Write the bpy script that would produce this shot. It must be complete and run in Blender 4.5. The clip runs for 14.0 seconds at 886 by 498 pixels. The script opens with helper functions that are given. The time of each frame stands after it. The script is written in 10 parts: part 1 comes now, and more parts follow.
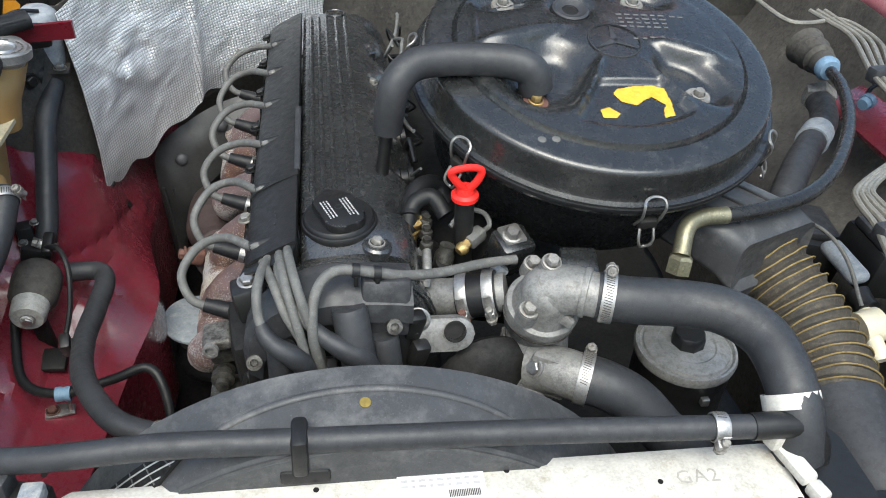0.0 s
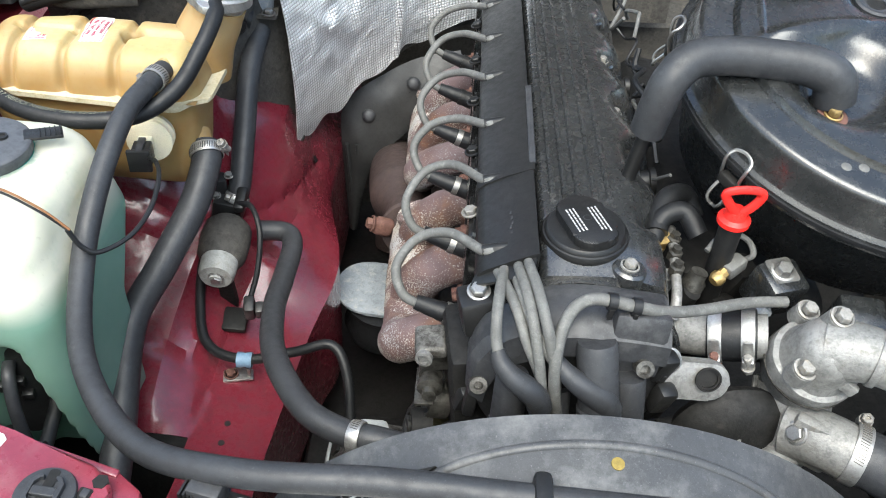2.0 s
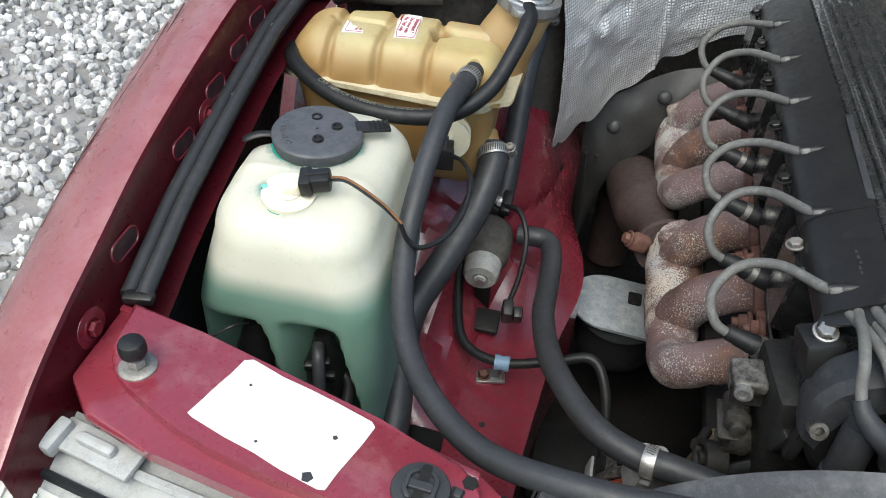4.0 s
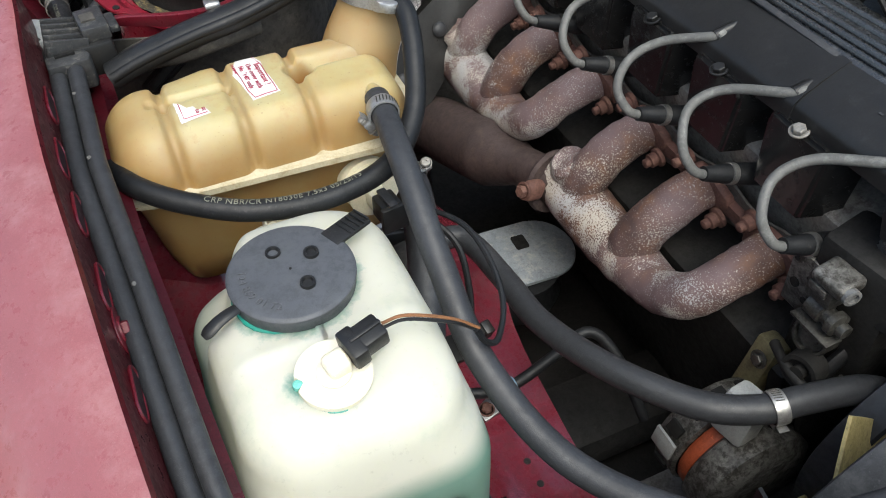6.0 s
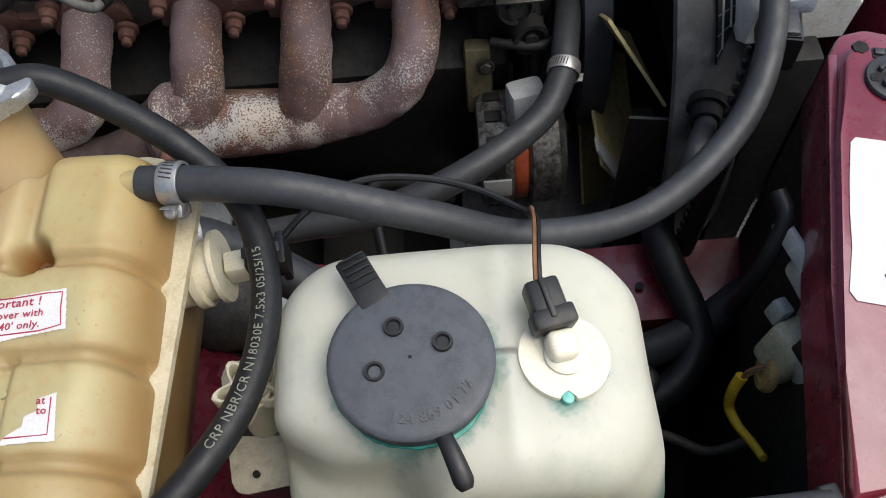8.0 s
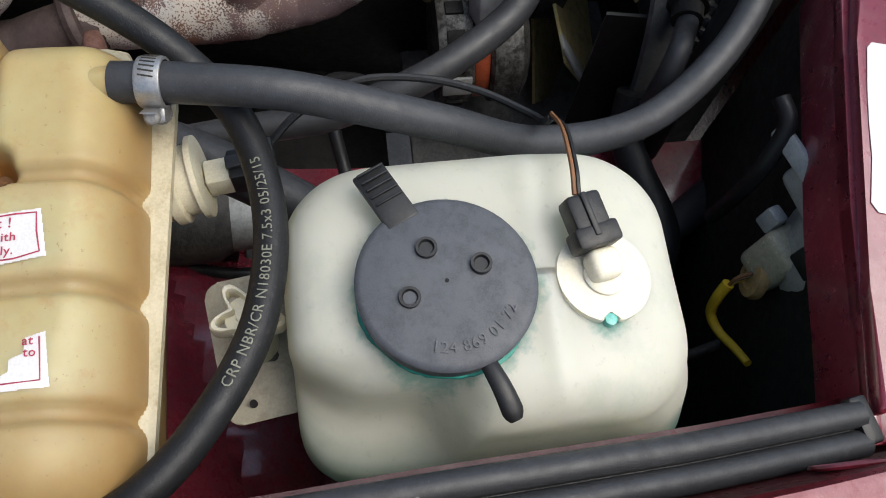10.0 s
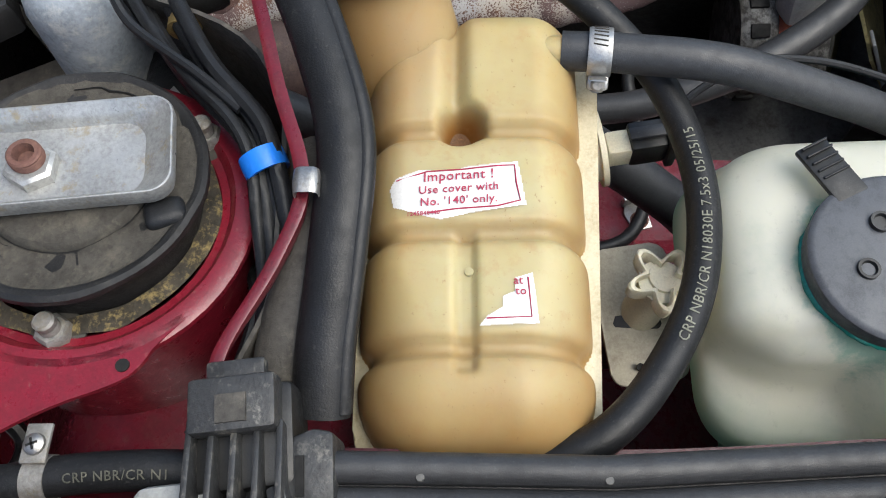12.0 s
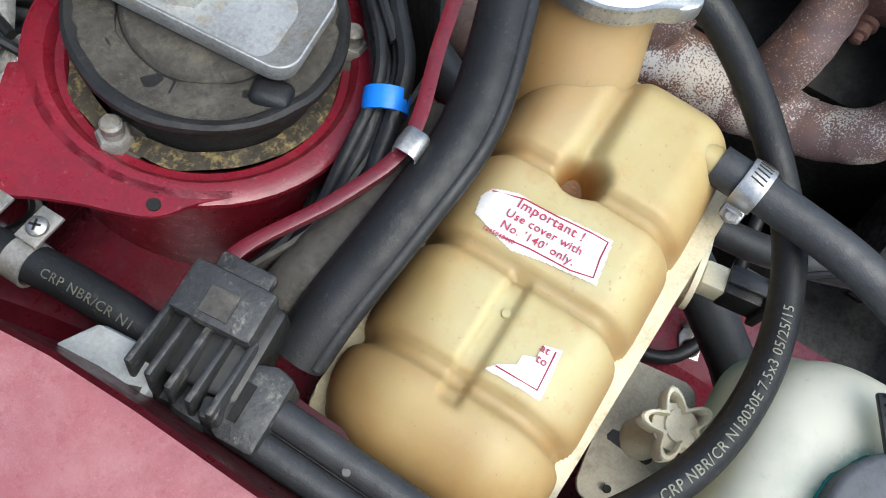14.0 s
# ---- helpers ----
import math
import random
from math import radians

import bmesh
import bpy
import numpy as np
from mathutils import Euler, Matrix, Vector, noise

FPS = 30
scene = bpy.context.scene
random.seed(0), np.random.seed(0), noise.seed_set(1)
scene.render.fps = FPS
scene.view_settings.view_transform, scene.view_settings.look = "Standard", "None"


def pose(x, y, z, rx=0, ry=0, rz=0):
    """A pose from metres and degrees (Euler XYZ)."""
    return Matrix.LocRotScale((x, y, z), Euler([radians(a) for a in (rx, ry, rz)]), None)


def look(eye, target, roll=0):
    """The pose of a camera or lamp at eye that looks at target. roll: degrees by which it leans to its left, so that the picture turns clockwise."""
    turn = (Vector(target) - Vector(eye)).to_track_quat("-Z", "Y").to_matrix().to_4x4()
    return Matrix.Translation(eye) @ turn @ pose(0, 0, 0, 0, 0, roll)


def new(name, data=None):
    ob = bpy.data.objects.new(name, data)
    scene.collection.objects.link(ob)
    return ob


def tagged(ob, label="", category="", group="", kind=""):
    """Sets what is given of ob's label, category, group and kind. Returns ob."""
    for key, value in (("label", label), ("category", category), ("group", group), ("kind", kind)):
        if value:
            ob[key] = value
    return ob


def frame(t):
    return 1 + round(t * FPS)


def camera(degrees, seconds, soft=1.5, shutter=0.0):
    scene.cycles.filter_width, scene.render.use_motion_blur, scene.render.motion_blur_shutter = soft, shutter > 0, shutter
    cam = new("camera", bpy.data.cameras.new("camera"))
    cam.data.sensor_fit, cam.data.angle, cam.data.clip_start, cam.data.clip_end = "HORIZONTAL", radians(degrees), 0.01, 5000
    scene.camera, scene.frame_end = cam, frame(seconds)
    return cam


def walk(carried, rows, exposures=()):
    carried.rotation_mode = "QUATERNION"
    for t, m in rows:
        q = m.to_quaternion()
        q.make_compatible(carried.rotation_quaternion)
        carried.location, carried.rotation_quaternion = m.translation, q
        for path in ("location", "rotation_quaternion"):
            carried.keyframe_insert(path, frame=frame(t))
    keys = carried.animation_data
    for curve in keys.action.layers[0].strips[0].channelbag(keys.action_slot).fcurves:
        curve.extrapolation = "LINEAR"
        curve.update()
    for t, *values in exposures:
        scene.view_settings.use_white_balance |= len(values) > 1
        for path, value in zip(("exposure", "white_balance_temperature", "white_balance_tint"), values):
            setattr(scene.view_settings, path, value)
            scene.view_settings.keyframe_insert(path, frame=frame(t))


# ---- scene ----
cam = camera(57.4, 14.0, soft=1.0)
PATH = [
    (0, (-0.122, -0.404, 1.288), (0.162, 1.185, 0.107), 4.2),
    (0.5, (-0.137, -0.3, 1.28), (0.121, 1.248, 0.04), 5.4),
    (1, (-0.159, -0.296, 1.275), (0.033, 1.223, -0.012), 5.3),
    (1.5, (-0.179, -0.301, 1.276), (-0.053, 1.217, -0.021), 5.4),
    (2, (-0.22, -0.297, 1.27), (-0.21, 1.22, -0.033), 5.1),
    (2.5, (-0.277, -0.303, 1.267), (-0.378, 1.2, -0.049), 4.8),
    (3, (-0.33, -0.315, 1.264), (-0.536, 1.175, -0.054), 4.3),
    (3.5, (-0.363, -0.316, 1.262), (-0.64, 1.164, -0.054), 3.9),
    (3.7, (-0.366, -0.315, 1.263), (-0.658, 1.162, -0.054), 3.8),
    (5.8, (-0.605, -0.116, 1.243), (-0.241, 1.235, -0.187), -1.5),
    (6, (-0.64, -0.097, 1.237), (-0.091, 1.173, -0.208), -1.1),
    (6.5, (-0.779, -0.05, 1.235), (0.096, 0.964, -0.25), -4.0),
    (7, (-0.807, 0.03, 1.234), (0.31, 0.709, -0.279), -4.1),
    (7.5, (-0.772, 0.13, 1.237), (0.352, 0.539, -0.366), -8.6),
    (8, (-0.731, 0.204, 1.226), (0.248, 0.262, -0.517), -7.4),
    (8.2, (-0.722, 0.217, 1.221), (0.174, 0.233, -0.567), -8.3),
    (10.3, (-0.702, 0.283, 1.199), (0.014, 0.086, -0.658), 9.9),
    (10.5, (-0.706, 0.299, 1.198), (0.023, 0.158, -0.659), 6.4),
    (11, (-0.726, 0.356, 1.197), (0.05, 0.308, -0.646), 0.2),
    (11.5, (-0.723, 0.389, 1.203), (0.02, 0.431, -0.654), -4.3),
    (12, (-0.719, 0.403, 1.209), (0.034, 0.523, -0.64), -9.5),
    (12.5, (-0.723, 0.43, 1.214), (0.054, 0.729, -0.604), -20.0),
    (13, (-0.73, 0.451, 1.216), (0.042, 0.797, -0.596), -21.3),
    (13.5, (-0.729, 0.444, 1.209), (0.041, 0.762, -0.609), -12.7),
    (14, (-0.703, 0.407, 1.198), (-0.022, 0.656, -0.666), 12.5),
]
EXPOSURES = ((0.0, 1.06, 6200, 2.0), (0.5, 1.58, 6240, 2.0), (1.0, 2.03, 6260, 2.0), (1.5, 2.03, 6290, 2.0), (2.0, 1.60, 6230, 2.0), (2.5, 1.22, 6245, 2.0), (3.0, 0.98, 6260, 2.0), (3.5, 0.88, 6263, 2.2), (5.8, 0.92, 6279, 2.9), (6.5, 1.0, 6298, 4.0), (7.0, 0.71, 6315, 5.0), (7.5, 0.55, 6332, 6.0), (8.2, 0.57, 6348, 6.9), (10.3, 0.60, 6322, 6.1), (11.0, 0.79, 6296, 5.6), (11.5, 0.80, 6272, 5.2), (12.0, 0.90, 6248, 4.8), (13.0, 0.96, 6200, 4.0), (14.0, 1.07, 6050, 3.0))
walk(cam, [(t, look(eye, target, roll)) for t, eye, target, roll in PATH], EXPOSURES)
import itertools


# ---- light ----
world = bpy.data.worlds.new("world")
scene.world = world
world.use_nodes = True
wn = world.node_tree
sky = wn.nodes.new("ShaderNodeTexSky")
sky.sky_type = "NISHITA"
sky.sun_disc = False
sky.sun_elevation = radians(58)
sky.sun_rotation = radians(200)
sky.air_density, sky.dust_density, sky.ozone_density = 1.0, 4.0, 0.6
wn.links.new(sky.outputs[0], wn.nodes["Background"].inputs[0])
wn.nodes["Background"].inputs[1].default_value = 0.15
sun = new("sun", bpy.data.lights.new("sun", "SUN"))
sun.data.energy, sun.data.angle, sun.data.color = 1.5, radians(50), (1.0, 0.97, 0.93)
sun.matrix_world = look((0.2, -2.2, 4.6), (0, 0, 0))
tagged(sun, kind="structure")


# ---- materials ----
def nodes_of(name):
    m = bpy.data.materials.new(name)
    m.use_nodes = True
    return m, m.node_tree, m.node_tree.nodes["Principled BSDF"]


def noise_tex(nt, scale, detail=4.0, rough=0.55):
    n = nt.nodes.new("ShaderNodeTexNoise")
    n.inputs["Scale"].default_value, n.inputs["Detail"].default_value, n.inputs["Roughness"].default_value = scale, detail, rough
    geo = nt.nodes.new("ShaderNodeNewGeometry")
    nt.links.new(geo.outputs["Position"], n.inputs["Vector"])
    return n.outputs["Fac"]


def ramp(nt, fac, stops):
    r = nt.nodes.new("ShaderNodeValToRGB")
    e = r.color_ramp.elements
    while len(e) < len(stops):
        e.new(0.5)
    for el, (p, c) in zip(e, stops):
        el.position, el.color = p, (*c, 1) if len(c) == 3 else c
    nt.links.new(fac, r.inputs[0])
    return r.outputs[0]


def mix(nt, fac, a, b):
    n = nt.nodes.new("ShaderNodeMix")
    n.data_type = "RGBA"
    for sock, v in ((n.inputs[0], fac), (n.inputs[6], a), (n.inputs[7], b)):
        if isinstance(v, (int, float)):
            sock.default_value = v
        elif isinstance(v, tuple):
            sock.default_value = (*v, 1)
        else:
            nt.links.new(v, sock)
    return n.outputs[2]


def bump(nt, bsdf, height, strength, distance=0.001, base=None):
    b = nt.nodes.new("ShaderNodeBump")
    b.inputs["Strength"].default_value, b.inputs["Distance"].default_value = strength, distance
    nt.links.new(height, b.inputs["Height"])
    if base is not None:
        nt.links.new(base, b.inputs["Normal"])
    nt.links.new(b.outputs[0], bsdf.inputs["Normal"])
    return b.outputs[0]


def grey(v):
    return (v, v, v)


def surface(name, dark, light, rough, metal=0.0, big=30.0, fine=500.0, bumpy=0.25, dust=None, dust_at=(0.52, 0.72), coat=0.0, sss=0.0, spec=0.4, wear=0.45):
    """Mottled surface at three scales, with grime, specks and patches of dust or wear where given."""
    m, nt, b = nodes_of(name)
    f1, f2, f3 = noise_tex(nt, big), noise_tex(nt, fine, 3.0), noise_tex(nt, 120.0, 8.0, 0.72)
    col = ramp(nt, f1, ((0.3, dark), (0.7, light)))
    if wear:
        col = mix(nt, ramp(nt, f3, ((0.46, grey(0.0)), (0.60, grey(wear)))), col, tuple(c * 0.5 for c in dark))
    col = mix(nt, ramp(nt, f2, ((0.35, grey(0.0)), (0.75, grey(0.35)))), col, tuple(min(1.0, c * 1.35) for c in light))
    speck = ramp(nt, noise_tex(nt, fine * 0.45, 5.0, 0.7), ((0.60, grey(0.0)), (0.70, grey(0.5))))
    col = mix(nt, speck, col, tuple(min(1.0, c * 2.2 + 0.012) for c in light) if not dust else dust)
    if dust:
        d = ramp(nt, noise_tex(nt, big * 2.3, 9.0, 0.75), ((dust_at[0], grey(0.0)), (dust_at[1], grey(0.85))))
        col = mix(nt, d, col, dust)
    nt.links.new(col, b.inputs["Base Color"])
    nt.links.new(ramp(nt, f3, ((0.32, grey(max(0.0, rough - 0.10))), (0.66, grey(min(1.0, rough + 0.16))))), b.inputs["Roughness"])
    b.inputs["Metallic"].default_value = metal
    b.inputs["Coat Weight"].default_value = coat
    b.inputs["Coat Roughness"].default_value = 0.12
    b.inputs["Specular IOR Level"].default_value = spec
    if sss:
        b.inputs["Subsurface Weight"].default_value = sss
        b.inputs["Subsurface Radius"].default_value = (1.0, 0.7, 0.35)
        b.inputs["Subsurface Scale"].default_value = 0.008
    if bumpy:
        base = bump(nt, b, f3, bumpy * 0.7, 0.0012)
        bump(nt, b, f2, bumpy, 0.0006, base)
    return m


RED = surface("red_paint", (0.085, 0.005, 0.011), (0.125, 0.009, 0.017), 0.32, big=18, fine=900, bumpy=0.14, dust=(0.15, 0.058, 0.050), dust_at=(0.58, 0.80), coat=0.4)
# faded paint, with the sky's pale sheen also put into base and dust colours
RED_OUT = surface("faded_sky_sheen_red_paint", (0.385, 0.130, 0.145), (0.465, 0.170, 0.185), 0.30, big=9, fine=1400, bumpy=0.08, dust=(0.62, 0.35, 0.35), dust_at=(0.48, 0.76), coat=1.0, wear=0.10)
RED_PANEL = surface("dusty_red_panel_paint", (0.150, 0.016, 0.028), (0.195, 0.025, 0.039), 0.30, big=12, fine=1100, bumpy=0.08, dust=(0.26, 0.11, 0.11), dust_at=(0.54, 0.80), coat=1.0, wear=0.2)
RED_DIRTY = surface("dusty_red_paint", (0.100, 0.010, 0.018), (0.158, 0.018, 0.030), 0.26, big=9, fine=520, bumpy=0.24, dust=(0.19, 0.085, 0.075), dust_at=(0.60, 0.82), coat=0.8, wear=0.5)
PLASTIC = surface("black_plastic", grey(0.007), grey(0.014), 0.38, fine=1500, bumpy=0.16, dust=grey(0.045), dust_at=(0.58, 0.86))
COVER = surface("black_painted_alloy", (0.014, 0.0148, 0.0152), (0.028, 0.029, 0.0295), 0.24, big=16, fine=700, bumpy=0.16, dust=(0.12, 0.123, 0.12), dust_at=(0.60, 0.80), wear=0.3, spec=0.8, coat=0.6)
GREYPLASTIC = surface("grey_black_plastic", (0.020, 0.021, 0.023), (0.036, 0.037, 0.040), 0.45, big=12, fine=1200, bumpy=0.15, dust=(0.095, 0.095, 0.095), dust_at=(0.54, 0.78))
SHROUDPLASTIC = surface("dusty_grey_shroud_plastic", (0.033, 0.0345, 0.037), (0.052, 0.0535, 0.056), 0.40, big=10, fine=1200, bumpy=0.12, dust=(0.16, 0.16, 0.158), dust_at=(0.50, 0.80), wear=0.25)
LAMPGREY = surface("light_grey_lamp_plastic", (0.24, 0.25, 0.245), (0.34, 0.35, 0.345), 0.5, big=20, fine=800, bumpy=0.12, dust=(0.30, 0.28, 0.24), wear=0.3)
SHIELDMETAL = surface("dark_grey_shield_metal", (0.020, 0.020, 0.020), (0.038, 0.038, 0.037), 0.36, big=14, fine=700, bumpy=0.25, dust=(0.055, 0.053, 0.05), dust_at=(0.58, 0.80))
ZINC = surface("dusty_dull_zinc", (0.17, 0.165, 0.152), (0.30, 0.29, 0.27), 0.5, metal=0.45, big=70, fine=600, bumpy=0.4, dust=(0.20, 0.165, 0.11), dust_at=(0.52, 0.68), wear=0.5)
RUBBER = surface("black_rubber", (0.007, 0.0074, 0.0081), (0.013, 0.0137, 0.015), 0.43, big=40, fine=1200, bumpy=0.25, dust=(0.06, 0.059, 0.057), dust_at=(0.60, 0.82), spec=0.3)
HOSE = surface("grey_black_hose_rubber", (0.020, 0.0212, 0.0238), (0.034, 0.0355, 0.0385), 0.44, big=22, fine=1600, bumpy=0.22, dust=(0.095, 0.095, 0.095), dust_at=(0.60, 0.82))
LEAD = surface("grey_lead_rubber", (0.075, 0.075, 0.072), (0.12, 0.12, 0.112), 0.55, big=60, fine=1200, bumpy=0.15, dust=(0.2, 0.2, 0.19))
# oily metal; also the black put into holes, gaps and unlit depths
DARK = surface("oily_black_metal_and_depths", (0.004, 0.004, 0.004), (0.016, 0.0155, 0.0145), 0.6, big=22, fine=300, bumpy=0.4, dust=(0.03, 0.027, 0.024), dust_at=(0.57, 0.8), spec=0.25)
UNDERSEAL = surface("grey_brown_underseal", (0.034, 0.032, 0.029), (0.070, 0.065, 0.057), 0.7, big=14, fine=260, bumpy=0.7, dust=(0.13, 0.118, 0.095), dust_at=(0.55, 0.72), spec=0.25)
ALU = surface("cast_aluminium", (0.14, 0.14, 0.135), (0.265, 0.263, 0.254), 0.46, metal=0.4, big=28, fine=420, bumpy=0.5, dust=(0.14, 0.125, 0.10), dust_at=(0.52, 0.68), wear=0.6)
ALUBRIGHT = surface("satin_cast_aluminium", (0.140, 0.140, 0.133), (0.235, 0.233, 0.222), 0.47, metal=0.30, big=34, fine=520, bumpy=0.55, dust=(0.115, 0.105, 0.085), dust_at=(0.55, 0.70), wear=0.55)
WHITECORR = surface("white_corroded_aluminium", (0.36, 0.36, 0.345), (0.58, 0.575, 0.555), 0.5, metal=0.35, big=34, fine=420, bumpy=0.5, dust=(0.30, 0.26, 0.17), dust_at=(0.57, 0.72), wear=0.4)
STEEL = surface("zinc_steel", (0.27, 0.265, 0.25), (0.44, 0.43, 0.415), 0.36, metal=0.9, big=60, fine=700, bumpy=0.2, dust=(0.28, 0.24, 0.19), dust_at=(0.58, 0.75))
CLAMPSTEEL = surface("bright_clamp_steel", (0.30, 0.297, 0.285), (0.44, 0.437, 0.425), 0.38, metal=0.8, big=60, fine=700, bumpy=0.2, dust=(0.28, 0.24, 0.19), dust_at=(0.58, 0.75))
BRASS = surface("dull_brass", (0.35, 0.24, 0.09), (0.5, 0.36, 0.15), 0.4, metal=0.8, big=60, fine=600, dust=(0.2, 0.15, 0.09))
RUSTY = surface("rusty_steel", (0.080, 0.040, 0.032), (0.145, 0.070, 0.054), 0.75, metal=0.1, big=60, fine=500, bumpy=0.6, dust=(0.20, 0.11, 0.075))
PIPEMETAL = surface("mauve_brown_pipe_steel", (0.035, 0.026, 0.025), (0.065, 0.045, 0.042), 0.65, metal=0.2, big=30, fine=500, bumpy=0.3, dust=(0.10, 0.07, 0.055))
GREYPAINT = surface("weathered_grey_casting", (0.17, 0.19, 0.215), (0.25, 0.275, 0.30), 0.6, big=30, fine=500, bumpy=0.4, dust=(0.36, 0.36, 0.34), dust_at=(0.52, 0.66))
WHITEMETAL = surface("chalky_white_radiator_tank", (0.40, 0.385, 0.345), (0.56, 0.545, 0.50), 0.55, big=22, fine=400, bumpy=0.2, dust=(0.30, 0.26, 0.19), dust_at=(0.54, 0.70), wear=0.2)
IVORY = surface("ivory_plastic", (0.56, 0.51, 0.36), (0.68, 0.63, 0.48), 0.4, big=60, fine=900, bumpy=0.08, dust=(0.38, 0.32, 0.21), dust_at=(0.60, 0.78), sss=0.15, wear=0.15)
PAPER = surface("white_paper", (0.52, 0.51, 0.495), (0.58, 0.572, 0.562), 0.5, big=60, fine=900, bumpy=0.05, dust=(0.62, 0.58, 0.51), dust_at=(0.66, 0.85), wear=0.04)
INK = surface("maroon_ink", (0.28, 0.02, 0.05), (0.33, 0.03, 0.07), 0.6, bumpy=0, wear=0.12)
YELLOW = surface("yellow_sticker_remains", (0.54, 0.29, 0.018), (0.62, 0.37, 0.03), 0.5, big=80, dust=(0.8, 0.58, 0.16), bumpy=0.3, wear=0.2)
REDPLASTIC = surface("red_plastic", (0.60, 0.018, 0.014), (0.68, 0.025, 0.02), 0.3, bumpy=0.05, wear=0.12)
BLUE = surface("blue_plastic", (0.01, 0.12, 0.50), (0.015, 0.16, 0.6), 0.4, bumpy=0.05, wear=0.12)
PALEBLUE = surface("pale_blue_plastic", (0.10, 0.17, 0.26), (0.16, 0.25, 0.34), 0.5, bumpy=0.1, wear=0.2)
GREYTEXT = surface("pale_grey_print", (0.30, 0.30, 0.30), (0.4, 0.4, 0.4), 0.6, bumpy=0, wear=0.1)
WHITEPRINT = surface("white_print", (0.42, 0.43, 0.44), (0.52, 0.53, 0.54), 0.4, bumpy=0, wear=0.1)
FAINTTEXT = surface("faint_khaki_print", (0.060, 0.060, 0.045), (0.10, 0.10, 0.078), 0.6, bumpy=0, wear=0.5)
HOSETEXT = surface("khaki_print", (0.145, 0.148, 0.112), (0.20, 0.203, 0.158), 0.6, bumpy=0, wear=0.45)
ORANGE = surface("orange_print", (0.38, 0.16, 0.012), (0.48, 0.21, 0.02), 0.35, bumpy=0, wear=0.1)
COPPERWIRE = surface("brown_wire", (0.15, 0.068, 0.028), (0.22, 0.10, 0.042), 0.5, bumpy=0.05)
BROWNWIRE = surface("dusty_brown_wire", (0.085, 0.040, 0.020), (0.14, 0.068, 0.034), 0.6, big=90, bumpy=0.1, dust=(0.16, 0.11, 0.075))
YELLOWWIRE = surface("yellow_wire", (0.46, 0.30, 0.015), (0.56, 0.385, 0.03), 0.5, bumpy=0.05, wear=0.12)
FANPLASTIC = surface("cream_fan_plastic", (0.38, 0.31, 0.13), (0.52, 0.43, 0.20), 0.45, bumpy=0.1, dust=(0.12, 0.10, 0.06))
CORR = surface("dark_brown_corrugated_duct", (0.022, 0.020, 0.017), (0.055, 0.048, 0.038), 0.6, big=60, fine=500, bumpy=0.5, dust=(0.11, 0.09, 0.06))
DUCTCORD = surface("yellow_duct_cord", (0.13, 0.095, 0.035), (0.26, 0.19, 0.07), 0.6, big=90, bumpy=0.1, dust=(0.16, 0.12, 0.06), wear=0.5)


def manifold_metal():
    m, nt, b = nodes_of("scaled_rusty_cast_iron")
    zones = ramp(nt, noise_tex(nt, 19, 3.0), ((0.40, grey(0.0)), (0.58, grey(1.0))))
    mask = nt.nodes.new("ShaderNodeMath")
    mask.operation = "MULTIPLY"
    # the scale has built up most on the lower, hotter collector
    geo = nt.nodes.new("ShaderNodeNewGeometry")
    sep = nt.nodes.new("ShaderNodeSeparateXYZ")
    nt.links.new(geo.outputs["Position"], sep.inputs[0])
    low = nt.nodes.new("ShaderNodeMapRange")
    low.inputs[1].default_value, low.inputs[2].default_value, low.inputs[3].default_value, low.inputs[4].default_value = 0.722, 0.655, 0.18, 1.0
    nt.links.new(sep.outputs[2], low.inputs[0])
    amount = nt.nodes.new("ShaderNodeMath")
    amount.operation = "MULTIPLY"
    nt.links.new(zones, amount.inputs[0]), nt.links.new(low.outputs[0], amount.inputs[1])
    # thick scale where the zone is strong, lone flakes where it is weak
    mask.operation = "MULTIPLY_ADD"
    nt.links.new(amount.outputs[0], mask.inputs[0])
    mask.inputs[1].default_value = 0.235
    nt.links.new(noise_tex(nt, 640, 5.0, 0.62), mask.inputs[2])
    scale = ramp(nt, mask.outputs[0], ((0.625, grey(0.0)), (0.680, grey(0.9))))
    chalk = ramp(nt, noise_tex(nt, 24, 4.0), ((0.40, (0.46, 0.425, 0.37)), (0.60, (0.40, 0.405, 0.405))))
    rust = ramp(nt, noise_tex(nt, 60, 6.0), ((0.3, (0.070, 0.043, 0.040)), (0.52, (0.115, 0.064, 0.050)), (0.72, (0.17, 0.085, 0.045))))
    mauve = ramp(nt, noise_tex(nt, 9, 2.0), ((0.40, grey(0.0)), (0.56, grey(0.85))))
    rust = mix(nt, mauve, rust, (0.160, 0.114, 0.120))
    nt.links.new(mix(nt, scale, rust, chalk), b.inputs["Base Color"])
    b.inputs["Roughness"].default_value = 0.72
    b.inputs["Metallic"].default_value = 0.15
    bump(nt, b, noise_tex(nt, 420, 6.0, 0.75), 0.4, 0.0007)
    return m


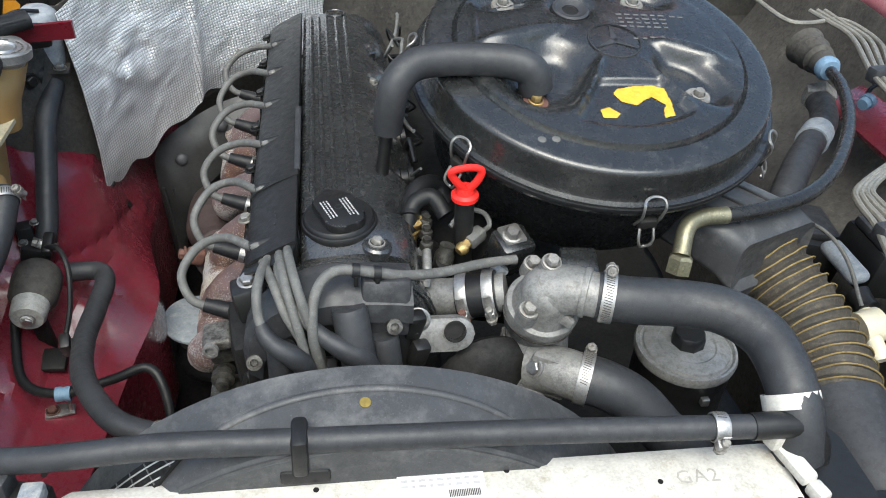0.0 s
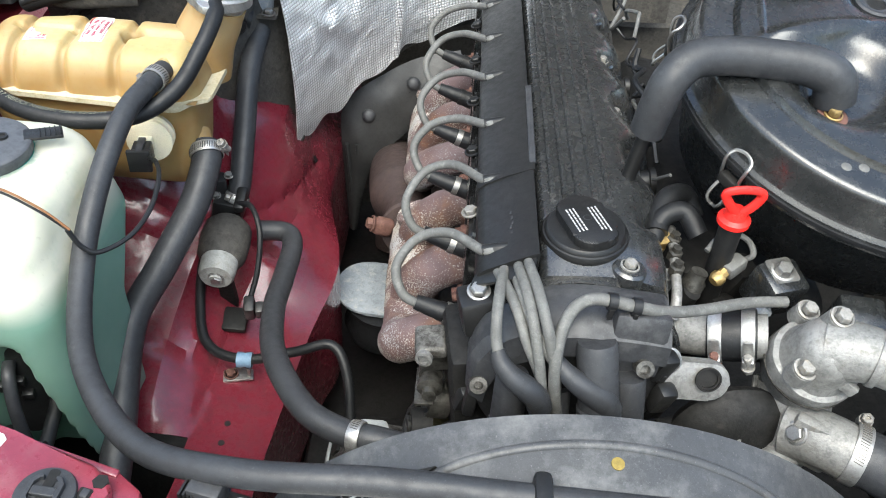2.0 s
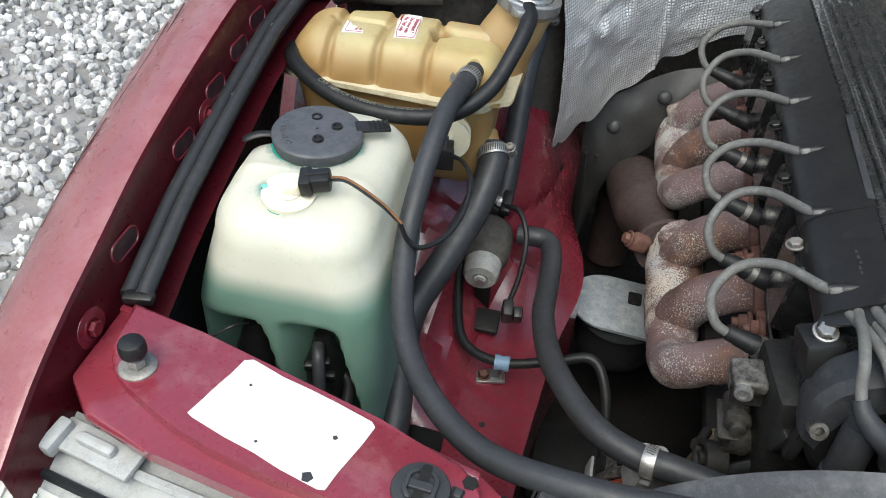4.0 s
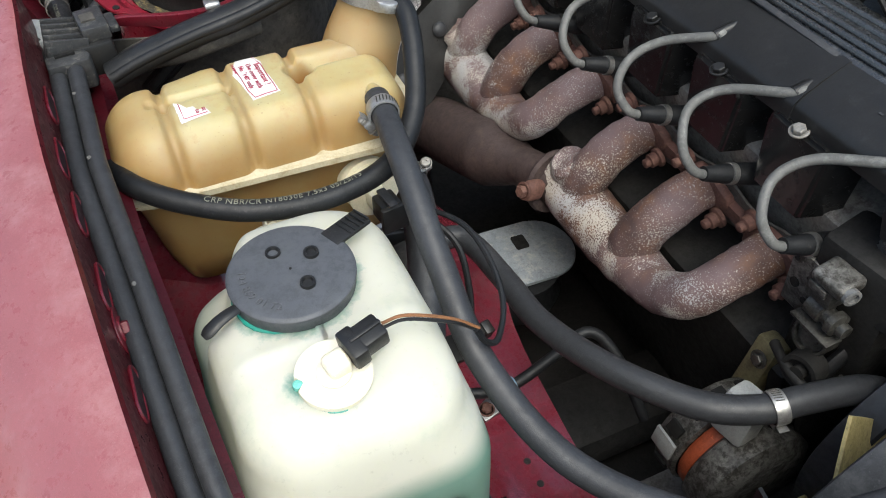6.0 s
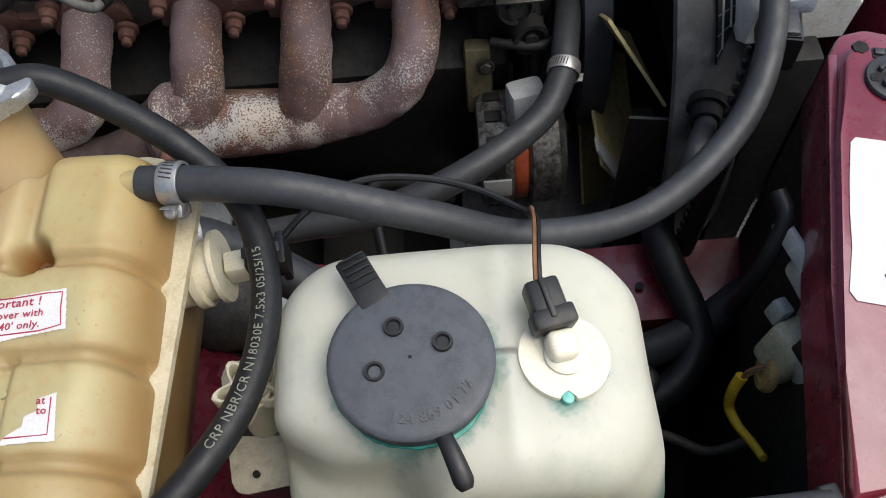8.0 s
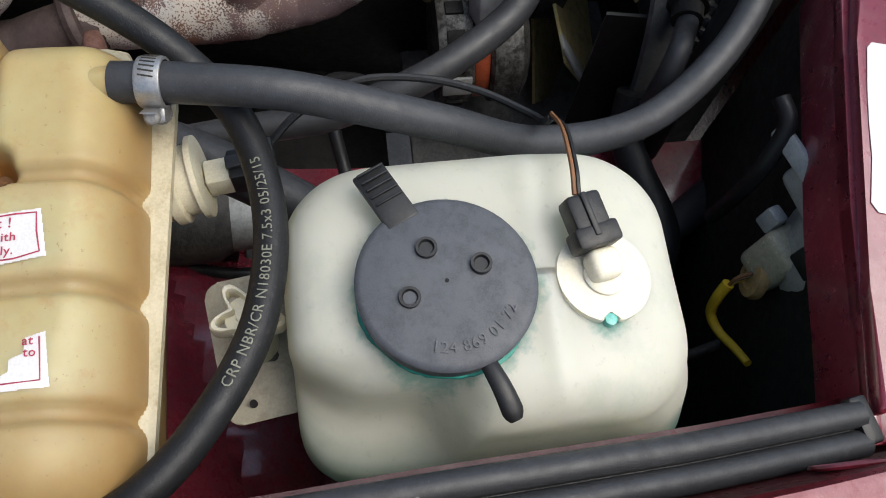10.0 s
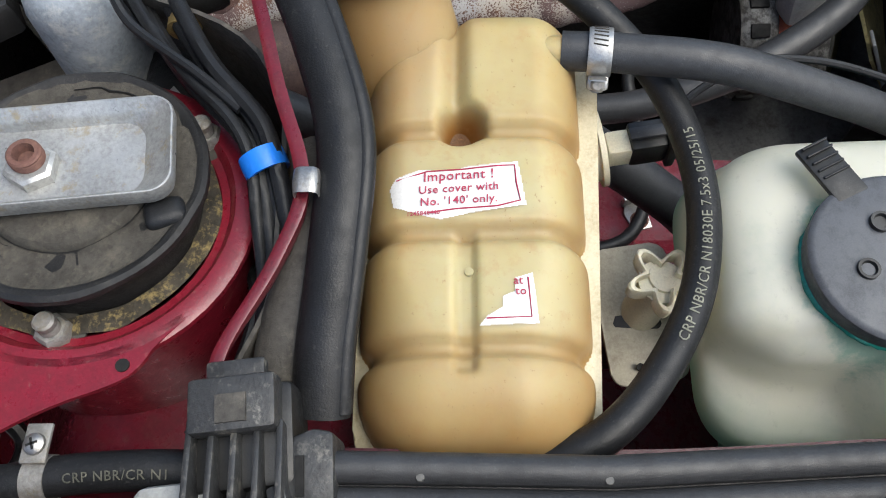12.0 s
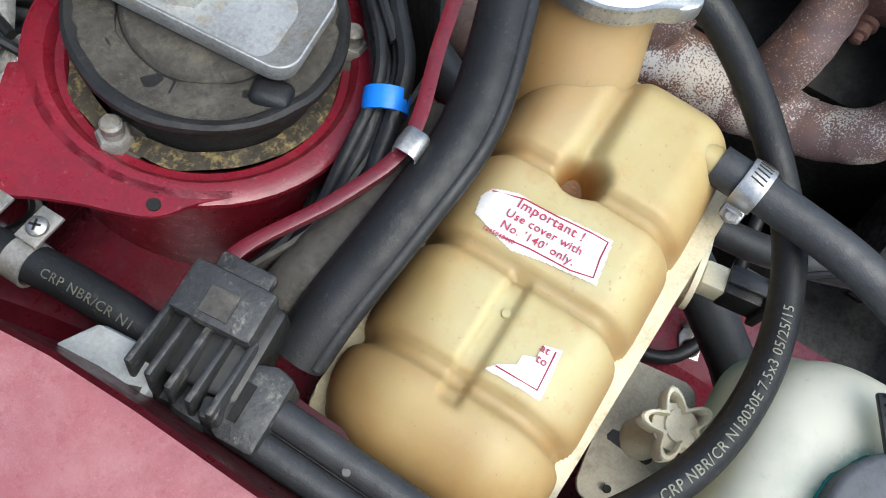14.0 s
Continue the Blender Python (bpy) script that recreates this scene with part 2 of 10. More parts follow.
def foil_metal():
    """Aluminium foil embossed with a fine square grid of raised cells, with shade painted into the grooves."""
    m, nt, b = nodes_of("embossed_aluminium_foil")
    geo = nt.nodes.new("ShaderNodeNewGeometry")
    cells = []
    for way in ((0.62, 0.76, 0.10), (-0.10, -0.10, 0.99)):
        dot = nt.nodes.new("ShaderNodeVectorMath")
        dot.operation = "DOT_PRODUCT"
        dot.inputs[1].default_value = [k * math.pi / 0.0040 for k in way]
        nt.links.new(geo.outputs["Position"], dot.inputs[0])
        sn, ab = nt.nodes.new("ShaderNodeMath"), nt.nodes.new("ShaderNodeMath")
        sn.operation, ab.operation = "SINE", "ABSOLUTE"
        nt.links.new(dot.outputs["Value"], sn.inputs[0]), nt.links.new(sn.outputs[0], ab.inputs[0])
        cells.append(ab.outputs[0])
    low = nt.nodes.new("ShaderNodeMath")
    low.operation = "MINIMUM"
    nt.links.new(cells[0], low.inputs[0]), nt.links.new(cells[1], low.inputs[1])
    height = ramp(nt, low.outputs[0], ((0.0, grey(0.0)), (0.45, grey(0.8)), (0.9, grey(1.0))))
    base = bump(nt, b, noise_tex(nt, 30, 5.0), 0.9, 0.009)
    bump(nt, b, height, 0.8, 0.0010, base)
    col = ramp(nt, noise_tex(nt, 26, 6.0, 0.7), ((0.3, grey(0.74)), (0.7, grey(0.93))))
    col = mix(nt, ramp(nt, noise_tex(nt, 90, 6.0, 0.7), ((0.60, grey(0.0)), (0.72, grey(0.5)))), col, (0.36, 0.33, 0.28))
    # groove shade put into the colour so that the cells stand out
    col = mix(nt, ramp(nt, low.outputs[0], ((0.14, grey(0.80)), (0.42, grey(0.0)))), col, (0.20, 0.195, 0.185))
    nt.links.new(col, b.inputs["Base Color"])
    b.inputs["Metallic"].default_value, b.inputs["Roughness"].default_value = 0.62, 0.38
    return m


def tank_plastic():
    """Aged translucent plastic, browner where the coolant stands; the channels' darker depth is painted in brown."""
    m, nt, b = nodes_of("yellowed_translucent_plastic")
    geo = nt.nodes.new("ShaderNodeNewGeometry")
    sep = nt.nodes.new("ShaderNodeSeparateXYZ")
    nt.links.new(geo.outputs["Position"], sep.inputs[0])

    def calc(op, a, c):
        n = nt.nodes.new("ShaderNodeMath")
        n.operation = op
        for sock, v in zip(n.inputs, (a, c)):
            if isinstance(v, (int, float)):
                sock.default_value = v
            else:
                nt.links.new(v, sock)
        return n.outputs[0]
    f3 = noise_tex(nt, 30, 7.0, 0.7)
    col = ramp(nt, noise_tex(nt, 13, 5.0), ((0.3, (0.370, 0.275, 0.115)), (0.5, (0.418, 0.350, 0.172)), (0.72, (0.448, 0.406, 0.238))))
    # channels and long edges: darkening of the thick translucent wall painted in as brown
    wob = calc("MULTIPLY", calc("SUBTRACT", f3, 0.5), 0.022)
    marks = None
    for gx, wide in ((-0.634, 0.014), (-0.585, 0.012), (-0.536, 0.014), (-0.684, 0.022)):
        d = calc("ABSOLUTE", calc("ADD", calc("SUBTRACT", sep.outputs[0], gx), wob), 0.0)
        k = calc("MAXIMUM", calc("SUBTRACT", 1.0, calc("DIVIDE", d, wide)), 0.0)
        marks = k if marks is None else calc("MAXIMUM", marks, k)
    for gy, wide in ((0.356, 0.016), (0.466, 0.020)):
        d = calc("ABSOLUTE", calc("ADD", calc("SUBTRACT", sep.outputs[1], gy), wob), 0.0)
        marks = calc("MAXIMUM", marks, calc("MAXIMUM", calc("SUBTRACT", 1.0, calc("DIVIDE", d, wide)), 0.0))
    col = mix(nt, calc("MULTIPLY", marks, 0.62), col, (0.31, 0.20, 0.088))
    # the chamber under the neck is browned through
    zone = nt.nodes.new("ShaderNodeMapRange")
    zone.inputs[1].default_value, zone.inputs[2].default_value = 0.405, 0.435
    nt.links.new(calc("ADD", sep.outputs[1], calc("MULTIPLY", calc("ADD", sep.outputs[0], 0.50), 0.5)), zone.inputs[0])
    east = nt.nodes.new("ShaderNodeMapRange")
    east.inputs[1].default_value, east.inputs[2].default_value = -0.555, -0.520
    nt.links.new(sep.outputs[0], east.inputs[0])
    col = mix(nt, calc("MULTIPLY", calc("MULTIPLY", zone.outputs[0], east.outputs[0]), 0.6), col, (0.33, 0.205, 0.100))
    # the end chamber, the bulkhead side and the lower flanks are browner in cloudy patches
    cloud = ramp(nt, noise_tex(nt, 26, 5.0, 0.6), ((0.32, grey(0.50)), (0.62, grey(1.0))))
    for sock, lo, hi, most in ((0, -0.630, -0.658, 0.88), (1, 0.425, 0.455, 0.75), (2, 0.8962, 0.876, 0.95)):
        part_of = nt.nodes.new("ShaderNodeMapRange")
        part_of.inputs[1].default_value, part_of.inputs[2].default_value, part_of.inputs[4].default_value = lo, hi, most
        nt.links.new(sep.outputs[sock], part_of.inputs[0])
        col = mix(nt, calc("MULTIPLY", part_of.outputs[0], cloud), col, (0.315, 0.186, 0.066))
    # browner colour inside the drain hole
    hx, hy = calc("SUBTRACT", sep.outputs[0], -0.531), calc("SUBTRACT", sep.outputs[1], 0.4155)
    r2 = calc("SQRT", calc("ADD", calc("MULTIPLY", hx, hx), calc("MULTIPLY", hy, hy)), 0.0)
    hole = nt.nodes.new("ShaderNodeMapRange")
    hole.inputs[1].default_value, hole.inputs[2].default_value = 0.0105, 0.0068
    nt.links.new(r2, hole.inputs[0])
    col = mix(nt, calc("MULTIPLY", hole.outputs[0], 0.85), col, (0.26, 0.105, 0.018))
    stain = ramp(nt, noise_tex(nt, 55, 8.0, 0.72), ((0.55, grey(0.0)), (0.74, grey(0.6))))
    col = mix(nt, stain, col, (0.36, 0.21, 0.085))
    speck = ramp(nt, noise_tex(nt, 420, 5.0, 0.7), ((0.63, grey(0.0)), (0.70, grey(0.6))))
    col = mix(nt, speck, col, (0.22, 0.13, 0.06))
    nt.links.new(col, b.inputs["Base Color"])
    thin_wall(m, nt, b, col, 0.10)
    nt.links.new(ramp(nt, f3, ((0.35, grey(0.36)), (0.7, grey(0.58)))), b.inputs["Roughness"])
    b.inputs["Specular IOR Level"].default_value = 0.38
    b.inputs["Subsurface Weight"].default_value = 0.50
    b.inputs["Subsurface Radius"].default_value = (1.0, 0.70, 0.35)
    b.inputs["Subsurface Scale"].default_value = 0.012
    bump(nt, b, noise_tex(nt, 90, 6.0), 0.12, 0.0012)
    return m


def thin_wall(m, nt, b, colour, share):
    """Let part of the light pass through a moulded wall."""
    glow = nt.nodes.new("ShaderNodeBsdfTranslucent")
    nt.links.new(colour, glow.inputs["Color"])
    both = nt.nodes.new("ShaderNodeMixShader")
    both.inputs[0].default_value = share
    nt.links.new(b.outputs[0], both.inputs[1]), nt.links.new(glow.outputs[0], both.inputs[2])
    nt.links.new(both.outputs[0], nt.nodes["Material Output"].inputs["Surface"])


def washer_plastic():
    """White translucent plastic with green fluid standing inside up to a level."""
    m, nt, b = nodes_of("white_plastic_with_green_fluid")
    geo = nt.nodes.new("ShaderNodeNewGeometry")
    sep = nt.nodes.new("ShaderNodeSeparateXYZ")
    nt.links.new(geo.outputs["Position"], sep.inputs[0])
    level = nt.nodes.new("ShaderNodeMapRange")
    level.inputs[1].default_value, level.inputs[2].default_value = 0.822, 0.800
    nt.links.new(sep.outputs[2], level.inputs[0])
    white = ramp(nt, noise_tex(nt, 12, 4.0), ((0.3, (0.680, 0.668, 0.555)), (0.65, (0.740, 0.732, 0.625))))
    stain = ramp(nt, noise_tex(nt, 22, 7.0, 0.7), ((0.52, grey(0.0)), (0.80, grey(0.45))))
    white = mix(nt, stain, white, (0.36, 0.46, 0.37))
    grime = ramp(nt, noise_tex(nt, 160, 8.0, 0.75), ((0.58, grey(0.0)), (0.72, grey(0.35))))
    white = mix(nt, grime, white, (0.34, 0.33, 0.26))
    green = ramp(nt, noise_tex(nt, 10, 4.0), ((0.3, (0.19, 0.34, 0.27)), (0.7, (0.27, 0.43, 0.35))))
    # dried fluid spreading round the filler lid and the sender
    for cx, cy, r0, r1, most in ((-0.596, 0.2315, 0.0362, 0.0425, 0.62), (-0.612, 0.1635, 0.004, 0.012, 0.75)):
        away = nt.nodes.new("ShaderNodeVectorMath")
        away.operation = "DISTANCE"
        flat = nt.nodes.new("ShaderNodeVectorMath")
        flat.operation = "MULTIPLY"
        flat.inputs[1].default_value = (1, 1, 0)
        nt.links.new(geo.outputs["Position"], flat.inputs[0])
        nt.links.new(flat.outputs[0], away.inputs[0])
        away.inputs[1].default_value = (cx, cy, 0)
        wob = nt.nodes.new("ShaderNodeMath")
        wob.operation = "MULTIPLY_ADD"
        nt.links.new(noise_tex(nt, 70, 6.0, 0.7), wob.inputs[0])
        wob.inputs[1].default_value = 0.026
        nt.links.new(away.outputs["Value"], wob.inputs[2])
        spread = nt.nodes.new("ShaderNodeMapRange")
        spread.inputs[1].default_value, spread.inputs[2].default_value = r0 + 0.013, r1 + 0.013
        spread.inputs[3].default_value, spread.inputs[4].default_value = most, 0.0
        nt.links.new(wob.outputs[0], spread.inputs[0])
        white = mix(nt, spread.outputs[0], white, (0.10, 0.34, 0.27))
    col = mix(nt, level.outputs[0], white, green)
    nt.links.new(col, b.inputs["Base Color"])
    thin_wall(m, nt, b, col, 0.35)
    b.inputs["Roughness"].default_value = 0.42
    b.inputs["Subsurface Weight"].default_value = 0.80
    b.inputs["Subsurface Radius"].default_value = (1.0, 1.0, 0.85)
    b.inputs["Subsurface Scale"].default_value = 0.030
    bump(nt, b, noise_tex(nt, 260), 0.08, 0.0006)
    return m


def gravel_stone():
    m, nt, b = nodes_of("grey_gravel_stone")
    geo = nt.nodes.new("ShaderNodeNewGeometry")
    col = ramp(nt, geo.outputs["Random Per Island"], ((0.0, (0.18, 0.18, 0.18)), (0.4, (0.36, 0.36, 0.355)), (0.75, (0.52, 0.515, 0.50)), (1.0, (0.68, 0.67, 0.65))))
    col = mix(nt, ramp(nt, noise_tex(nt, 160, 4.0), ((0.4, grey(0.0)), (0.75, grey(0.5)))), col, (0.20, 0.19, 0.18))
    nt.links.new(col, b.inputs["Base Color"])
    b.inputs["Roughness"].default_value = 0.85
    bump(nt, b, noise_tex(nt, 300), 0.4, 0.001)
    return m


MANIFOLD, FOIL, TANK, WASHER, STONE = manifold_metal(), foil_metal(), tank_plastic(), washer_plastic(), gravel_stone()
SOIL = surface("grey_stony_ground", (0.13, 0.125, 0.12), (0.25, 0.245, 0.235), 0.9, big=8, fine=120, bumpy=0.8, dust=(0.34, 0.33, 0.31))
m_lamp, nt_lamp, b_lamp = nodes_of("clear_lamp_glass")
b_lamp.inputs["Transmission Weight"].default_value, b_lamp.inputs["Roughness"].default_value = 0.35, 0.12
b_lamp.inputs["Base Color"].default_value = (0.75, 0.76, 0.72, 1)
LAMPGLASS = m_lamp


# ---- shapes ----
V = Vector


def spline(pts, seg=8):
    pts = [V(p) for p in pts]
    if len(pts) == 2:
        return [pts[0].lerp(pts[1], k / seg) for k in range(seg + 1)]
    ext = [2 * pts[0] - pts[1]] + pts + [2 * pts[-1] - pts[-2]]
    out = []
    for i in range(1, len(ext) - 2):
        a, b, c, d = ext[i - 1 : i + 3]
        for k in range(seg):
            t = k / seg
            out.append(0.5 * (2 * b + (c - a) * t + (2 * a - 5 * b + 4 * c - d) * t * t + (3 * b - a - 3 * c + d) * t**3))
    return out + [pts[-1]]


def sweep(bm, line, radius, n=12, caps=True, flat=1.0, up=None):
    """A tube along a line of points; radius is a number or a function of 0..1; flat squashes it across."""
    line = [V(p) for p in line]
    rings, side = [], None
    last = len(line) - 1
    for i, p in enumerate(line):
        d = (line[min(i + 1, last)] - line[max(i - 1, 0)]).normalized()
        if up is not None:
            side = d.cross(V(up)).normalized()
        elif side is None:
            side = d.cross(V((0, 0, 1)) if abs(d.z) < 0.9 else V((1, 0, 0))).normalized()
        else:
            side = (side - d * side.dot(d)).normalized()
        top = side.cross(d)
        r = radius(i / last) if callable(radius) else radius
        rings.append([bm.verts.new(p + side * (math.cos(a) * r) + top * (math.sin(a) * r * flat)) for a in (2 * math.pi * k / n for k in range(n))])
    for r1, r2 in zip(rings, rings[1:]):
        for k in range(n):
            bm.faces.new((r1[k], r1[(k + 1) % n], r2[(k + 1) % n], r2[k]))
    if caps:
        bm.faces.new(rings[0][::-1]), bm.faces.new(rings[-1])
    return bm


def tube(pts, radius, n=12, seg=8, bm=None, flat=1.0, up=None, caps=True):
    return sweep(bm or bmesh.new(), spline(pts, seg), radius, n, caps, flat, up)


def frame_of(axis):
    z = V(axis).normalized()
    x = z.cross(V((0, 1, 0)) if abs(z.y) < 0.9 else V((1, 0, 0))).normalized()
    return Matrix((x, z.cross(x), z)).transposed()


def lathe(at, axis, profile, n=28, bm=None):
    """A turned shape: (radius, height) pairs along the axis from the point at."""
    bm = bm or bmesh.new()
    f, at = frame_of(axis), V(at)
    rings = []
    for r, h in profile:
        if r < 1e-5:
            rings.append([bm.verts.new(at + f @ V((0, 0, h)))])
        else:
            rings.append([bm.verts.new(at + f @ V((r * math.cos(a), r * math.sin(a), h))) for a in (2 * math.pi * k / n for k in range(n))])
    for r1, r2 in zip(rings, rings[1:]):
        for k in range(n):
            j = (k + 1) % n
            if len(r1) == 1 and len(r2) == 1:
                continue
            if len(r1) == 1:
                bm.faces.new((r1[0], r2[k], r2[j]))
            elif len(r2) == 1:
                bm.faces.new((r1[k], r1[j], r2[0]))
            else:
                bm.faces.new((r1[k], r1[j], r2[j], r2[k]))
    return bm


def block(size, at, turn=(0, 0, 0), bevel=0.003, seg=2, bm=None):
    """A box with rounded edges, added to bm."""
    own = bmesh.new()
    bmesh.ops.create_cube(own, size=1)
    bmesh.ops.scale(own, vec=size, verts=own.verts)
    if bevel:
        bmesh.ops.bevel(own, geom=own.edges, offset=min(bevel, min(size) * 0.49), segments=seg, affect="EDGES", profile=0.5)
    own.transform(pose(*at, *turn))
    return join(bm, own)


def join(bm, own):
    if bm is None:
        return own
    me = bpy.data.meshes.new("tmp")
    own.to_mesh(me)
    own.free()
    bm.from_mesh(me)
    bpy.data.meshes.remove(me)
    return bm


def slab(outline, thick, m, bevel=0.002, bm=None, seg=2):
    """A plate from a flat outline (x, y), thickened upwards, rounded and laid by the pose m."""
    own = bmesh.new()
    low = [own.verts.new((x, y, 0)) for x, y in outline]
    top = [own.verts.new((x, y, thick)) for x, y in outline]
    own.faces.new(low[::-1]), own.faces.new(top)
    for i in range(len(low)):
        j = (i + 1) % len(low)
        own.faces.new((low[i], low[j], top[j], top[i]))
    if bevel:
        bmesh.ops.bevel(own, geom=[e for e in own.edges if not e.is_wire], offset=bevel, segments=seg, affect="EDGES", profile=0.5)
    own.transform(m)
    return join(bm, own)


def rounded(w, h, r, n=5):
    """Outline of a rounded rectangle about the origin."""
    out = []
    for cx, cy, a0 in ((w / 2 - r, h / 2 - r, 0), (-w / 2 + r, h / 2 - r, 90), (-w / 2 + r, -h / 2 + r, 180), (w / 2 - r, -h / 2 + r, 270)):
        for k in range(n + 1):
            a = radians(a0 + 90 * k / n)
            out.append((cx + r * math.cos(a), cy + r * math.sin(a)))
    return out


def loft(rings, bm=None, closed=True, caps=True):
    bm = bm or bmesh.new()
    vs = [[bm.verts.new(p) for p in ring] for ring in rings]
    n = len(vs[0])
    for a, b in zip(vs, vs[1:]):
        for k in range(n if closed else n - 1):
            j = (k + 1) % n
            bm.faces.new((a[k], a[j], b[j], b[k]))
    if caps and closed:
        bm.faces.new(vs[0][::-1]), bm.faces.new(vs[-1])
    return bm


def sheet(fn, nu, nv, thick=0.0015):
    """A thin sheet: fn(u, v) gives the place, u and v from 0 to 1."""
    bm = bmesh.new()
    g = [[bm.verts.new(fn(i / nu, j / nv)) for j in range(nv + 1)] for i in range(nu + 1)]
    for i in range(nu):
        for j in range(nv):
            bm.faces.new((g[i][j], g[i + 1][j], g[i + 1][j + 1], g[i][j + 1]))
    bm.normal_update()
    if thick:
        bmesh.ops.solidify(bm, geom=bm.faces[:], thickness=thick)
    return bm


def hexbolt(at, axis, r=0.006, h=0.005, bm=None, washer=True):
    bm = bm or bmesh.new()
    if washer:
        lathe(at, axis, ((0, 0), (r * 1.45, 0), (r * 1.45, h * 0.25), (r * 1.2, h * 0.3)), 16, bm)
    lathe(at, axis, ((r, h * 0.2), (r, h * 0.85), (r * 0.85, h), (0, h)), 6, bm)
    return bm


def thing(name, at, label, category, group="", kind=""):
    ob = new(name)
    ob.location = at
    ob.empty_display_size = 0.02
    tagged(ob, label, category, group, kind)
    return ob


def base_of(ob):
    while ob.parent:
        ob = ob.parent
    return ob.matrix_basis


def part(name, bm, material, parent=None, label="", sharp=40.0):
    """Links bm, given in world places, as one mesh under a thing or a part."""
    bmesh.ops.recalc_face_normals(bm, faces=bm.faces)
    lim = radians(sharp)
    for f in bm.faces:
        f.smooth = True
    for e in bm.edges:
        if len(e.link_faces) == 2 and e.calc_face_angle(0.0) > lim:
            e.smooth = False
    if parent:
        bm.transform(base_of(parent).inverted())
    me = bpy.data.meshes.new(name)
    bm.to_mesh(me)
    bm.free()
    me.materials.append(material)
    ob = new(name, me)
    ob.parent = parent
    return tagged(ob, label) if label else ob


def lettering(name, words, m, size, material, parent, spacing=1.0, bend=None, bold=0.0):
    """Flat raised words in the built-in font, laid by the pose m, as a mesh part."""
    cu = bpy.data.curves.new(name, "FONT")
    cu.body, cu.size, cu.extrude, cu.space_character = words, size, 0.00012, spacing
    cu.offset = bold
    cu.align_x, cu.align_y, cu.resolution_u = "CENTER", "CENTER", 2
    tmp = bpy.data.objects.new("tmp", cu)
    me = bpy.data.meshes.new_from_object(tmp)
    bpy.data.objects.remove(tmp)
    bm = bmesh.new()
    bm.from_mesh(me)
    bpy.data.meshes.remove(me)
    bpy.data.curves.remove(cu)
    if bend:
        for v in bm.verts:
            v.co = bend(v.co)
    else:
        bm.transform(m)
    return part(name, bm, material, parent, sharp=30)


def clamp_band(name, at, axis, r, parent, width=0.011, screw=(0, 0, 1), head=None):
    """A worm-drive hose clamp: band with a threaded stretch, housing, hex screw and loose tail."""
    at, ax = V(at), V(axis).normalized()
    bm = lathe(at, ax, ((r, -width / 2), (r + 0.0012, -width / 2), (r + 0.0015, -width / 2 + 0.001), (r + 0.0015, width / 2 - 0.001), (r + 0.0012, width / 2), (r, width / 2)), 32)
    ob = part(name, bm, CLAMPSTEEL, parent, "zinc worm-drive clamp band")
    s = V(screw) - ax * V(screw).dot(ax)
    s.normalize()
    q = ax.cross(s)
    p = at + s * (r + 0.0044)
    own = block((0.0085, width * 0.92, 0.0070), (0, 0, 0), (0, 0, 0), 0.0016)
    own.transform(Matrix.Translation(p - s * 0.0006) @ Matrix((q, ax, s)).transposed().to_4x4())
    part("clamp_housing", own, CLAMPSTEEL, ob)
    bm = lathe(p - q * 0.010, q, ((0, 0.001), (0.0022, 0.001), (0.0034, 0.002), (0.0030, 0.003), (0.0034, 0.004), (0.0030, 0.005), (0.0034, 0.006), (0.0030, 0.014)), 10)
    lathe(p + q * 0.0045, q, ((0, 0), (0.0052, 0), (0.0052, 0.001), (0.0044, 0.0012)), 14, bm)
    lathe(p + q * 0.0052, q, ((0.0044, 0), (0.0044, 0.0045), (0.0036, 0.0052), (0.0016, 0.0052), (0.0014, 0.0040), (0, 0.0040)), 6, bm)
    part("clamp_screw", bm, head or ZINC, ob)
    bm = bmesh.new()
    for k in range(20):
        a = 0.36 + k * 0.0021 / r
        mid = (s * math.cos(a) + q * math.sin(a)) * (r + 0.0015)
        tang = -s * math.sin(a) + q * math.cos(a)
        sweep(bm, (at + mid - ax * width * 0.30 - tang * 0.0005, at + mid + ax * width * 0.30 + tang * 0.0005), 0.00045, 4)
    part("clamp_thread", bm, UNDERSEAL, ob)
    tail = [at + (s * math.cos(a) + q * math.sin(a)) * (r + 0.0024 + lift) for a, lift in ((-0.25, 0.0), (-0.45, 0.0), (-0.62, 0.0016), (-0.76, 0.0042))]
    part("clamp_tail", sweep(bmesh.new(), tail, width * 0.36, 6, flat=0.12, up=(s * math.cos(-0.4) + q * math.sin(-0.4))), CLAMPSTEEL, ob)
    return ob


# ---- ground ----
G = (1 + math.sqrt(5)) / 2
ICO = [tuple(k / math.hypot(1, G) for k in p) for a in (-1, 1) for b in (-G, G) for p in ((0, a, b), (a, b, 0), (b, 0, a))]
ICO_FACES = [f for f in itertools.combinations(range(12), 3) if all(abs((V(ICO[a]) - V(ICO[b])).length - 2 / math.hypot(1, G)) < 0.01 for a, b in itertools.combinations(f, 2))]


